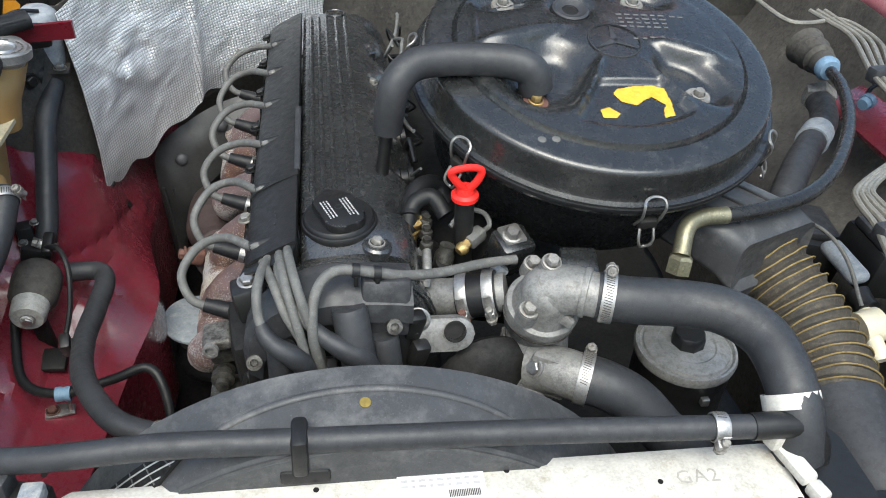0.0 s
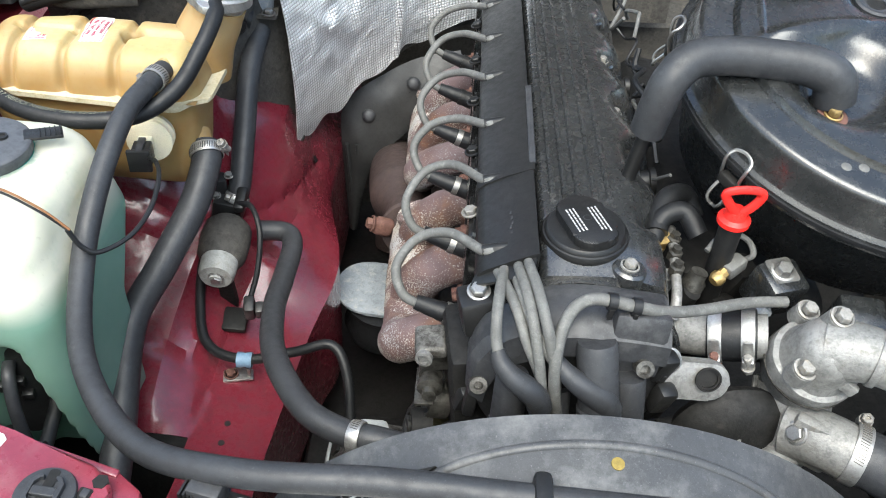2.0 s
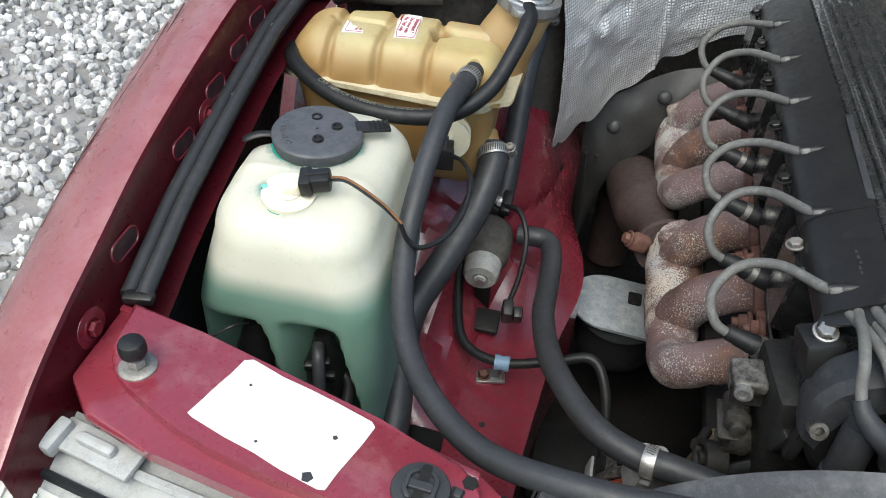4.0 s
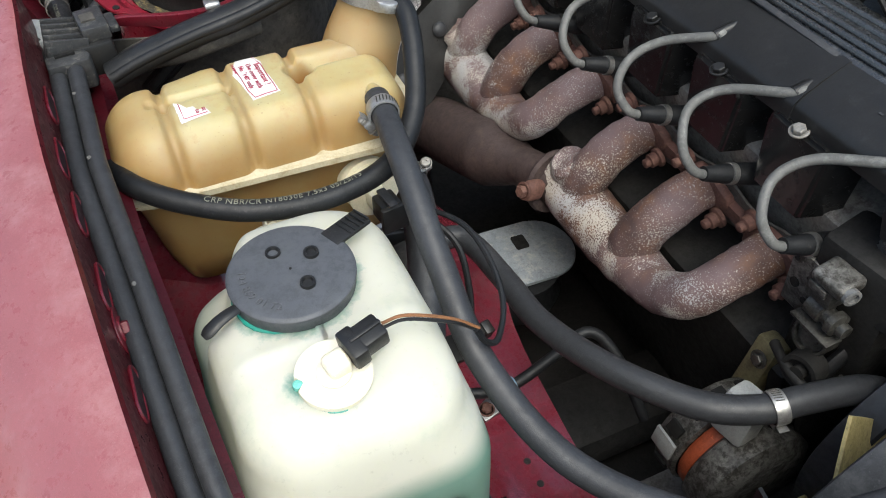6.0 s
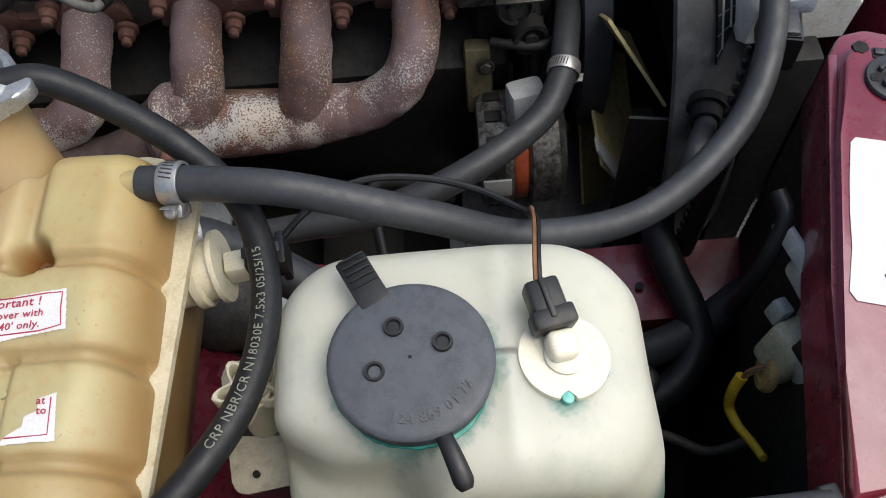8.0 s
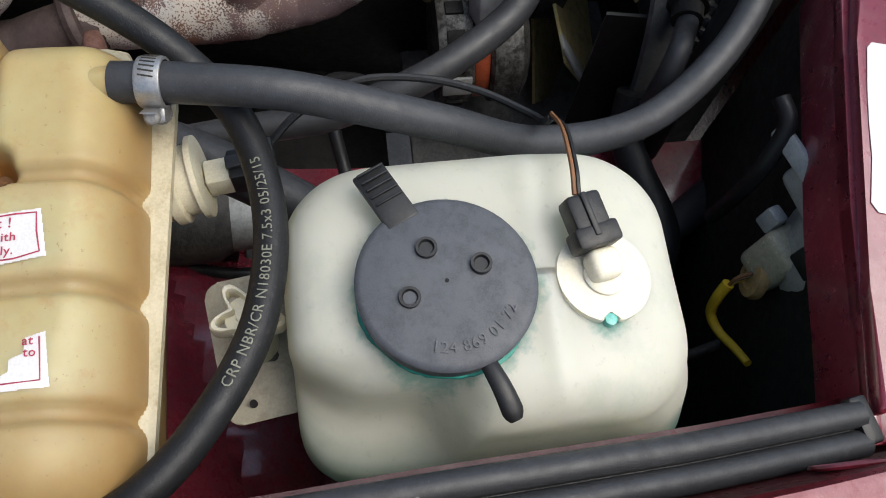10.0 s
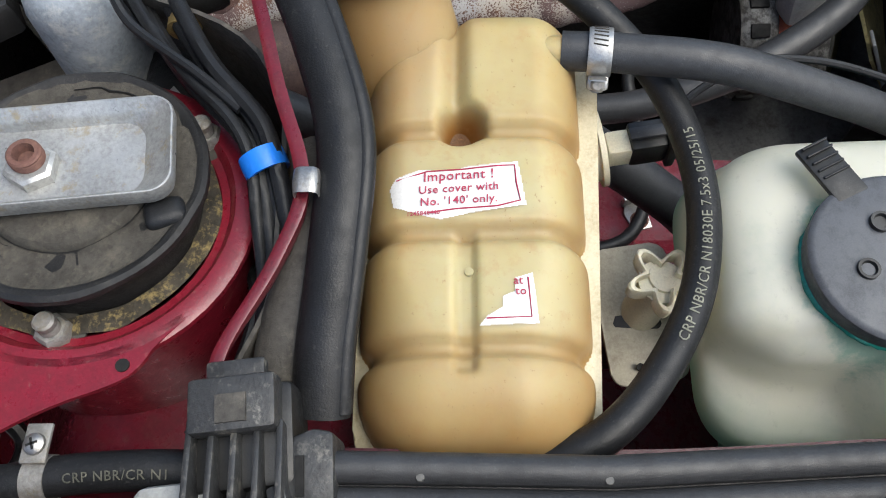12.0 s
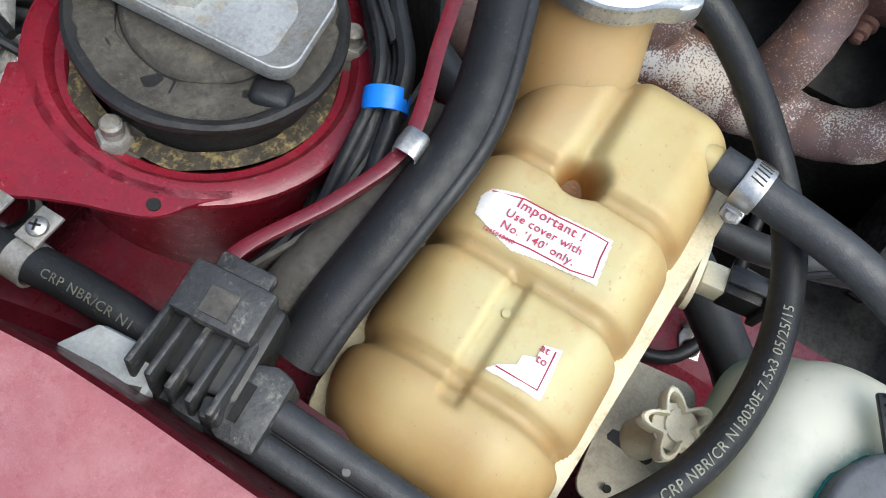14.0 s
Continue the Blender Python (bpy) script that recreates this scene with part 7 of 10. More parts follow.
wave = [(0.026 + 0.007 * math.cos((y + 0.040) / 0.0965 * 2 * math.pi), y) for y in [-0.27 + 0.012 * k for k in range(46)]]
gasket = part("manifold_gasket", slab(wave + [(-x * 0.95, y) for x, y in wave[::-1]], 0.0025, pose(-0.1755, 0.465, 0.721, 0, 76, 0) @ pose(0, 0, 0, 180, 0, 0), 0), surface("dusty_grey_gasket", (0.065, 0.060, 0.054), (0.12, 0.111, 0.100), 0.6, metal=0.3, big=40, fine=400, bumpy=0.4, dust=(0.12, 0.085, 0.06), dust_at=(0.54, 0.7)), eng, "thin dusty manifold gasket with wavy edges")
manifold((0.232, 0.328, 0.425), "exhaust_manifold")
manifold((0.522, 0.618, 0.714), "exhaust_manifold")
pipe = thing("exhaust_pipe", (-0.30, 0.55, 0.45), "dull rust-brown exhaust down pipe beside the manifold", "exhaust pipe")
part("pipe", tube(((-0.264, 0.478, 0.639), (-0.268, 0.515, 0.628), (-0.274, 0.555, 0.614), (-0.281, 0.605, 0.596), (-0.288, 0.665, 0.574), (-0.294, 0.730, 0.548), (-0.300, 0.80, 0.50)), lambda t: 0.0235 + 0.0185 * max(0.0, min(1.0, (t - 0.20) / 0.22)) ** 1.2 - 0.004 * max(0.0, t - 0.7) / 0.3, 30, 10), PIPEMETAL, pipe)
part("weld_ring", lathe((-0.2715, 0.540, 0.6195), (-0.15, 1, -0.36), ((0.022, -0.004), (0.0262, -0.003), (0.0275, 0.0), (0.0262, 0.003), (0.022, 0.004)), 28), PIPEMETAL, pipe)
part("down_bend", tube(((-0.300, 0.785, 0.51), (-0.302, 0.805, 0.47), (-0.302, 0.812, 0.40), (-0.30, 0.80, 0.33)), 0.034, 24, 8), PIPEMETAL, pipe)
mount = thing("engine_mount", (-0.31, 0.40, 0.44), "grey steel engine mount plate on black rubber", "engine mount")
part("plate", slab(rounded(0.150, 0.095, 0.045, 8), 0.005, pose(-0.280, 0.50, 0.500, 4, 4, 0), 0.0015), GREYPAINT, mount, "oval grey steel plate")
part("slot", slab(rounded(0.018, 0.022, 0.003), 0.001, pose(-0.270, 0.515, 0.5065, 4, 4, 0), 0), DARK, mount)
part("rubber", lathe((-0.285, 0.495, 0.435), (0, 0, 1), ((0, 0), (0.052, 0), (0.058, 0.02), (0.05, 0.04), (0.055, 0.058), (0, 0.06)), 32), RUBBER, mount)


# ---- radiator, fan and shroud ----
def radiator():
    r = thing("radiator", (-0.06, -0.05, 0.42), "radiator with a chalky white top tank", "radiator")
    def ring(x, k=1.0):
        return [(x, -0.052 + y * k, 0.7845 + z * k) for y, z in ((-0.040, -0.03), (-0.043, 0.006), (-0.036, 0.015), (-0.020, 0.0185), (0.020, 0.0185), (0.034, 0.014), (0.040, 0.004), (0.040, -0.03))]
    bm = loft([ring(-0.312, 0.9), ring(-0.305), ring(-0.2), ring(-0.05), ring(0.1), ring(0.215), ring(0.222, 0.95)])
    part("top_tank", bm, WHITEMETAL, r, "chalky white top tank with worn edges")
    part("core", block((0.55, 0.035, 0.40), (-0.06, -0.052, 0.56), bevel=0.003), DARK, r)
    # maker's label: unreadable print as bars
    lab = part("label", slab(rounded(0.064, 0.034, 0.002), 0.0006, pose(-0.045, -0.040, 0.8032), 0), PAPER, r, "worn white label with rows of print")
    for j in range(3):
        for k in range(9):
            part("print_bar", block((0.0038 + 0.0015 * math.sin(k * 3 + j), 0.002, 0.0004), (-0.072 + 0.0066 * k, -0.029 - 0.005 * j, 0.8039), (0, 0, 0), 0), surface("faded_print", (0.4, 0.36, 0.36), (0.5, 0.42, 0.42), 0.6, bumpy=0) if j == 0 and k == 0 else GREYTEXT, lab)
    for k in range(18):
        part("code_bar", block((0.0007, 0.006, 0.0004), (-0.040 + 0.0013 * k, -0.047, 0.8039), (0, 0, 0), 0), PLASTIC, lab)
    lettering("stamp", "GA2", pose(0.148, -0.048, 0.8032), 0.017, surface("faded_grey_stamp", (0.30, 0.285, 0.25), (0.38, 0.365, 0.33), 0.6, bumpy=0.1), r, 1.1)
    for x, y in ((0.005, -0.030), (0.118, -0.050), (-0.135, -0.035)):
        part("pit", lathe((x, y, 0.8025), (0, 0, 1), ((0, 0), (0.0022, 0), (0.0022, 0.001), (0, 0.001)), 8), DARK, r)
    # white end bracket and black pipe stub
    bm = block((0.014, 0.050, 0.010), (0.222, -0.042, 0.812), (0, -6, 12), 0.003)
    block((0.018, 0.014, 0.016), (0.216, -0.030, 0.820), (0, 0, 15), 0.003, bm=bm)
    block((0.012, 0.016, 0.012), (0.232, -0.072, 0.806), (0, 0, 15), 0.003, bm=bm)
    part("bracket", bm, WHITEMETAL, r, "white plastic bracket")
    part("spring", tube([(0.205 + 0.0025 * math.sin(k * 1.1), -0.088 + 0.0025 * math.cos(k * 1.1), 0.800 + 0.0006 * k) for k in range(40)], 0.0009, 5, 2), DARK, r)
    part("side_tank", loft([[(0.255 + x, -0.045 + y, z) for x, y in rounded(0.055, 0.085, 0.02)] for z in (0.45, 0.78, 0.795, 0.80)]), PLASTIC, r, "black plastic end tank")
    part("overflow_joint", tube(((0.190, -0.030, 0.834), (0.214, -0.030, 0.834), (0.234, -0.030, 0.830), (0.248, -0.033, 0.815), (0.254, -0.036, 0.79)), 0.0105, 16), PLASTIC, r)
    # fixing clip of the hose, dark lip under it
    part("hose_clip", block((0.012, 0.028, 0.036), (-0.145, -0.021, 0.834), (0, 0, 0), 0.004), PLASTIC, r)
    part("clip_foot", block((0.036, 0.020, 0.014), (-0.142, -0.022, 0.812), (0, 0, 0), 0.003), PLASTIC, r)


radiator()


YELLOWED = surface("dull_olive_brass", (0.14, 0.10, 0.02), (0.22, 0.165, 0.04), 0.5, metal=0.3, bumpy=0.2)


def shroud():
    s = thing("fan_shroud", (-0.1, 0.04, 0.4), "dusty grey-black plastic fan shroud", "fan shroud")
    c = V((-0.10, 0, 0.592))
    def wide(y):
        # the hood widens from the radiator to its rear rim
        return 0.2564 + 0.2667 * y
    rings = []
    for k in range(73):
        a = math.pi * (-0.25 + 1.5 * k / 72)
        e = V((math.cos(a), 0, math.sin(a)))
        rings.append([c + e * r + V((0, y, 0)) for r, y in ((wide(0.030), 0.030), (0.2648, 0.0335), (0.261, 0.0355), (0.257, 0.033), (0.246, 0.010), (0.240, -0.024), (0.244, -0.030), (wide(-0.024), -0.026), (wide(0.0), 0.0))])
    part("hood", loft(rings, caps=False), SHROUDPLASTIC, s, "rounded hood with a rolled rear rim")
    # flat front of the hood against the radiator
    face = [(c.x + 0.2475 * math.cos(t), c.z + 0.2475 * math.sin(t)) for t in (math.pi * (-0.05 + 1.10 * k / 48) for k in range(49))]
    part("front_face", slab(face, 0.003, pose(0, -0.0265, 0, 90, 0, 0), 0), SHROUDPLASTIC, s, "flat front of the hood")
    # raised arch of the fan housing on the hood
    ring = [(-0.10 + 0.125 * math.cos(t), -0.010 + 0.024 * math.sin(t), 0.592 + math.sqrt((wide(-0.010 + 0.024 * math.sin(t)) + 0.0005) ** 2 - (0.125 * math.cos(t)) ** 2)) for t in (math.pi * (0.04 + 0.92 * k / 30) for k in range(31))]
    part("hood_step", sweep(bmesh.new(), ring, 0.0030, 8, flat=0.5), SHROUDPLASTIC, s)
    def side(u, v):
        return V((-0.338 + 0.012 * u, -0.01 + 0.075 * u, 0.40 + 0.30 * v))
    part("side_wall", sheet(side, 6, 10, 0.003), PLASTIC, s, "flat black side wall")
    # grid of fine ribs moulded on a darker panel at the side of the shroud
    def at_side(a, y, lift):
        return c + V((math.cos(a), 0, math.sin(a))) * (wide(y) + lift) + V((0, y, 0))
    def edge_at(deg):
        # the panel is a triangle with its point towards the radiator
        return 0.005 - 0.033 * (deg - 115) / 14.5 if deg < 129.5 else -0.028 + 0.030 * (deg - 129.5) / 16.1
    def panel(u, v):
        deg = 115 + 30.6 * u
        low, high = edge_at(deg), 0.005 - 0.003 * u
        return at_side(radians(deg), low + (high - low) * v, 0.0010)
    part("grid_panel", sheet(panel, 24, 6, 0.003), DARK, s, "dark triangular panel behind the grid")
    for k in range(4):
        y = -0.002 - 0.0065 * k
        lo, hi = 115 + 14.5 * (0.005 - y) / 0.033 + 0.5, 129.5 + 16.1 * (y + 0.028) / 0.030 - 0.5
        part("grid_rib", sweep(bmesh.new(), [at_side(radians(lo + (hi - lo) * t / 10), y, 0.0044) for t in range(11)], 0.0008, 4), LAMPGREY, s)
    for k in range(8):
        deg = 119 + 3.3 * k
        low = edge_at(deg) + 0.001
        part("grid_bar", sweep(bmesh.new(), [at_side(radians(deg + 2.0 * t / 4), low + (0.002 - low) * t / 4, 0.0042) for t in range(5)], 0.0007, 4), LEAD, s)
    part("drain_hole", lathe((-0.098, 0.0030, 0.8485), (0, -0.25, 1), ((0, -0.002), (0.0042, -0.002), (0.0042, 0.0016), (0, 0.0020)), 18), YELLOWED, s, "small brass plug")
    fan = thing("fan", (-0.1, 0.09, 0.592), "cream plastic cooling fan inside the shroud", "fan")
    part("hub", lathe((-0.10, 0.035, 0.592), (0, 1, 0), ((0, 0), (0.05, 0), (0.055, 0.01), (0.055, 0.04), (0.04, 0.05), (0, 0.05)), 28), DARK, fan)
    for k in range(9):
        a = 2 * math.pi * k / 9 + radians(148)
        def blade(u, v):
            r = 0.05 + 0.155 * u
            t = a + (v - 0.5) * 0.55 * (1 - 0.3 * u)
            return V((-0.10 + r * math.cos(t), 0.047 + (0.5 - v) * 0.050, 0.592 + r * math.sin(t)))
        part("blade", sheet(blade, 8, 5, 0.003), FANPLASTIC, fan, "olive-cream fan blade")
    belt = thing("drive_belt", (-0.1, 0.125, 0.6), "black rubber drive belt on its pulleys", "belt")
    ring = [(-0.14 + 0.085 * math.cos(a) * (1.0 if math.cos(a) > 0 else 1.15), 0.128, 0.60 + 0.125 * math.sin(a)) for a in (2 * math.pi * k / 40 for k in range(41))]
    part("band", sweep(bmesh.new(), ring, 0.010, 10, flat=0.6, up=(0, 1, 0)), RUBBER, belt)
    part("drum", lathe((-0.112, 0.060, 0.630), (0, 1, 0), ((0, 0.010), (0.120, 0.010), (0.128, 0.0), (0.132, 0.002), (0.132, 0.026), (0.128, 0.028), (0, 0.028)), 64), HOSE, belt, "wide dusty black drum")
    part("pulley", lathe((-0.17, 0.118, 0.64), (0, 1, 0), ((0, 0), (0.05, 0), (0.052, 0.004), (0.045, 0.010), (0.052, 0.016), (0.05, 0.02), (0, 0.02)), 30), DARK, belt)


shroud()


def alternator():
    a = thing("alternator", (-0.23, 0.14, 0.52), "grimy aluminium alternator with an orange-red winding band", "alternator")
    part("housing", lathe((-0.255, 0.185, 0.575), (0, -1, 0), ((0, 0), (0.052, 0), (0.056, 0.006), (0.056, 0.030), (0.052, 0.032)), 30), OILYALU, a)
    part("winding", lathe((-0.255, 0.153, 0.575), (0, -1, 0), ((0.050, 0), (0.0515, 0.002), (0.0515, 0.012), (0.05, 0.014)), 30), surface("orange_red_winding", (0.25, 0.05, 0.02), (0.38, 0.08, 0.03), 0.5), a, "orange-red winding band")
    part("front_housing", lathe((-0.255, 0.139, 0.575), (0, -1, 0), ((0.052, 0), (0.057, 0.003), (0.057, 0.028), (0.045, 0.036), (0, 0.038)), 30), OILYALU, a)
    part("rating_plate", block((0.003, 0.026, 0.020), (-0.312, 0.170, 0.588), (0, 10, 0), 0.0005), LAMPGREY, a, "worn white rating plate")
    part("arm", block((0.022, 0.026, 0.074), (-0.212, 0.180, 0.632), (0, 12, 0), 0.005), surface("olive_zinc", (0.15, 0.128, 0.065), (0.23, 0.205, 0.115), 0.45, metal=0.4, dust=(0.08, 0.07, 0.05)), a, "olive zinc adjusting arm")
    part("arm_bolt", hexbolt((-0.226, 0.174, 0.660), (-1, 0, 0.2), 0.006, 0.005), GRIMY, a)
    part("lug", block((0.030, 0.034, 0.046), (-0.268, 0.140, 0.650), (0, 14, 12), 0.006), LAMPGREY, a, "pale grey cast lug")
    for k in range(6):
        t = radians(70 + 26 * k)
        part("vent_slot", block((0.004, 0.016, 0.012), (-0.255 + 0.0565 * math.cos(t), 0.170, 0.575 + 0.0565 * math.sin(t)), (0, -math.degrees(t), 0), 0.001), DARK, a)
    part("tensioner", lathe((-0.225, 0.135, 0.695), (-1, -0.2, 0.1), ((0, -0.01), (0.016, -0.01), (0.016, 0.008), (0.012, 0.008), (0.011, 0.003), (0.006, 0.003), (0.006, 0.010), (0, 0.010)), 22), DARK, a)


alternator()


# ---- coolant outlet and pipes ----
def thermostat():
    t = thing("thermostat_housing", (0.06, 0.11, 0.79), "dull cast aluminium thermostat housing with zinc bolts", "thermostat housing")
    ax = V((0.05, -0.35, 0.93))
    c = V((0.062, 0.116, 0.835))
    bm = lathe(c, ax, ((0, -0.030), (0.024, -0.030), (0.029, -0.024), (0.0305, -0.008), (0.0325, -0.006), (0.0330, 0.004), (0.0322, 0.0062), (0.0285, 0.0075), (0.0262, 0.014), (0.0250, 0.026), (0.0222, 0.036), (0.0165, 0.0425), (0.008, 0.0455), (0, 0.046)), 48)
    for v in bm.verts:
        v.co += V((1, 1, 1)) * 0.0006 * noise.noise(v.co * 80)
    part("dome", bm, ALUBRIGHT, t)
    part("outlet", tube(((0.062, 0.108, 0.860), (0.080, 0.099, 0.867), (0.096, 0.091, 0.868), (0.108, 0.085, 0.868)), lambda k: 0.0235 - 0.0045 * min(1.0, k * 1.6), 26), ALUBRIGHT, t)
    part("outlet_step", lathe((0.090, 0.094, 0.868), (0.9, -0.43, 0.02), ((0.017, -0.003), (0.0212, -0.003), (0.0216, -0.001), (0.0212, 0.002), (0.017, 0.003)), 30), ALUBRIGHT, t)
    part("rib", block((0.020, 0.006, 0.010), (0.072, 0.088, 0.846), (0, 20, -30), 0.002), ALUBRIGHT, t)
    part("gasket", lathe(c, ax, ((0.0320, -0.0075), (0.0334, -0.0075), (0.0334, -0.0062), (0.0320, -0.0062)), 36), GRIMY, t)
    for p in ((0.043, 0.092, 0.853), (0.057, 0.143, 0.862), (0.082, 0.120, 0.857), (0.063, 0.113, 0.886)):
        part("boss", lathe(V(p) - ax * 0.014, ax, ((0, 0), (0.0095, 0), (0.0088, 0.014), (0, 0.014)), 18), ALUBRIGHT, t)
        part("bolt", hexbolt(p, ax, 0.0058, 0.0070), ZINC, t)
    part("lower_body", tube(((0.064, 0.125, 0.80), (0.062, 0.110, 0.775), (0.052, 0.100, 0.745), (0.045, 0.10, 0.70)), lambda k: 0.029 - 0.003 * k, 26), ALU, t)
    part("inlet", tube(((0.055, 0.095, 0.785), (0.075, 0.080, 0.792), (0.092, 0.070, 0.792)), 0.0215, 24), ALUBRIGHT, t)
    part("inlet_bolt", hexbolt((0.052, 0.078, 0.800), (-0.75, -0.45, 0.5), 0.0062, 0.006), STEEL, t)
    part("inlet_web", block((0.034, 0.012, 0.044), (0.066, 0.078, 0.790), (0, 0, -30), 0.004), ALUBRIGHT, t)
    part("bypass", tube(((0.058, 0.085, 0.765), (0.035, 0.072, 0.758), (0.010, 0.078, 0.745), (-0.005, 0.09, 0.70)), 0.0135, 18), ALUBRIGHT, t)
    # water pump body and dark castings behind
    part("pump", lathe((0.02, 0.11, 0.755), (0.1, -1, 0.1), ((0, 0), (0.05, 0), (0.054, 0.008), (0.048, 0.02), (0.03, 0.028), (0, 0.03)), 30), DARK, t)
    # bypass pipe to the left with rubber sleeve and two clamps
    p = thing("bypass_pipe", (0.0, 0.148, 0.80), "oily aluminium pipe with a short clamped rubber sleeve", "coolant pipe")
    part("pipe", tube(((-0.052, 0.165, 0.800), (-0.030, 0.158, 0.815), (-0.008, 0.150, 0.822), (0.035, 0.140, 0.834)), 0.0175, 22), ALUBRIGHT, p)
    part("sleeve", tube(((-0.006, 0.150, 0.8225), (0.010, 0.146, 0.827), (0.028, 0.142, 0.832)), 0.0205, 22), RUBBER, p)
    for q, w in ((V((0.000, 0.1485, 0.8245)), 0), (V((0.0225, 0.143, 0.8305)), 1)):
        clamp_band("clamp", q, (0.86, -0.22, 0.28), 0.0208, p, 0.010, (0.1, -1, -0.1), RUSTY if w == 0 else None)
    part("elbow", tube(((-0.055, 0.165, 0.800), (-0.060, 0.160, 0.79), (-0.058, 0.150, 0.765), (-0.05, 0.14, 0.74)), 0.019, 18), ALUBRIGHT, p)
    # lifting eye
    eye = thing("lifting_eye", (-0.03, 0.105, 0.82), "cast aluminium lifting eye bracket", "lifting eye")
    out = rounded(0.054, 0.030, 0.0145, 8)
    bm = slab(out, 0.010, pose(-0.026, 0.108, 0.819, 66, 0, 0), 0.002)
    part("plate", bm, ALU, eye)
    part("hole", lathe((-0.0165, 0.1010, 0.826), (0, -0.914, 0.407), ((0, -0.002), (0.0085, -0.002), (0.0085, 0.0045), (0.0096, 0.0045), (0.0096, 0.003), (0.0072, 0.003), (0.0072, 0.001), (0, 0.001)), 26), DARK, eye)
    part("bolt", hexbolt((-0.048, 0.106, 0.836), (0, -0.91, 0.41), 0.0075, 0.008), STEEL, eye)
    part("arm", block((0.022, 0.022, 0.05), (-0.055, 0.112, 0.812), (20, 0, -10), 0.004), DARK, eye)
    for q in ((-0.045, 0.118, 0.775), (-0.03, 0.10, 0.755), (-0.06, 0.10, 0.745)):
        part("casting", block((0.03, 0.02, 0.035), q, (12, 8, 20), 0.005), DARK, eye)
    bolt = tagged(part("pump_belt_cable", tube(((0.035, 0.13, 0.80), (0.025, 0.10, 0.79), (0.012, 0.075, 0.765), (0.002, 0.066, 0.72)), 0.0022, 8), LEAD), "thin grey cable beside the water pump", "cable")


thermostat()

hose("upper_radiator_hose", ((0.098, 0.090, 0.868), (0.125, 0.082, 0.868), (0.165, 0.078, 0.866), (0.200, 0.066, 0.866), (0.224, 0.040, 0.862), (0.231, 0.008, 0.852), (0.233, -0.020, 0.832), (0.236, -0.035, 0.80)), 0.0200, "thick grey-black upper radiator hose", ((3, (-0.4, 0.5, 1)),))
tagged(part("white_clamp_ring", lathe((0.2315, -0.010, 0.838), (0.05, -0.72, -0.68), ((0.0205, -0.006), (0.0222, -0.006), (0.0222, 0.006), (0.0205, 0.006)), 30), WHITEMETAL), "white painted clamp ring on the upper radiator hose", "clamp")
hose("lower_pump_hose", ((0.090, 0.072, 0.792), (0.112, 0.062, 0.790), (0.138, 0.052, 0.778), (0.160, 0.038, 0.758), (0.185, 0.024, 0.738), (0.21, 0.012, 0.71), (0.22, 0.005, 0.66)), 0.0215, "thick grey-black water pump hose", ((2, (0, 1, 0.4)),))


def reservoir():
    c = V((0.213, 0.122, 0.768))
    r = thing("steering_reservoir", c - V((0, 0, 0.06)), "black steering fluid reservoir with a dull silver lid", "fluid reservoir")
    part("body", lathe(c, (0, 0, 1), ((0, -0.09), (0.046, -0.09), (0.046, -0.03), (0.046, -0.006), (0.047, -0.004), (0.047, 0.0), (0, 0.0)), 36), PLASTIC, r)
    part("lid", lathe(c, (0, 0, 1), ((0.048, -0.003), (0.049, 0.003), (0.0478, 0.0066), (0.0455, 0.007), (0.0435, 0.0045), (0.0410, 0.0045), (0.0400, 0.0065), (0.028, 0.0095), (0.0265, 0.0085), (0.020, 0.010), (0, 0.011)), 48), surface("dusty_pressed_lid_metal", (0.17, 0.17, 0.16), (0.29, 0.288, 0.275), 0.45, metal=0.4, big=40, fine=500, bumpy=0.4, dust=(0.20, 0.18, 0.15), dust_at=(0.54, 0.72), wear=0.5), r, "dull silver pressed lid")
    part("knob", lathe(c, (0, 0, 1), ((0.016, 0.010), (0.016, 0.020), (0.014, 0.023), (0, 0.023)), 8), PLASTIC, r, "black plastic knob")
    part("clip", block((0.008, 0.006, 0.008), c + V((0.004, -0.050, -0.018)), (0, 0, 0), 0.001), STEEL, r)


reservoir()


# ---- air cleaner, tilted towards the front of the car ----
LEAN = Matrix(((0.9998, 0.0046, 0.0185, 0.1469), (0.0, 0.9706, -0.2408, 0.3185), (-0.0191, 0.2407, 0.9704, 0.9868), (0, 0, 0, 1)))


LIDPRINT = surface("faint_grey_print", grey(0.085), grey(0.12), 0.5, bumpy=0, wear=0.3)


def bulge(x, y, px, py, deg, la, lb, height):
    """A flat-topped oval swelling with soft flanks."""
    a = radians(deg)
    dx, dy = x - px, y - py
    u, v = dx * math.cos(a) + dy * math.sin(a), -dx * math.sin(a) + dy * math.cos(a)
    d = math.hypot(u / la, v / lb)
    return height / (1 + d ** 9)


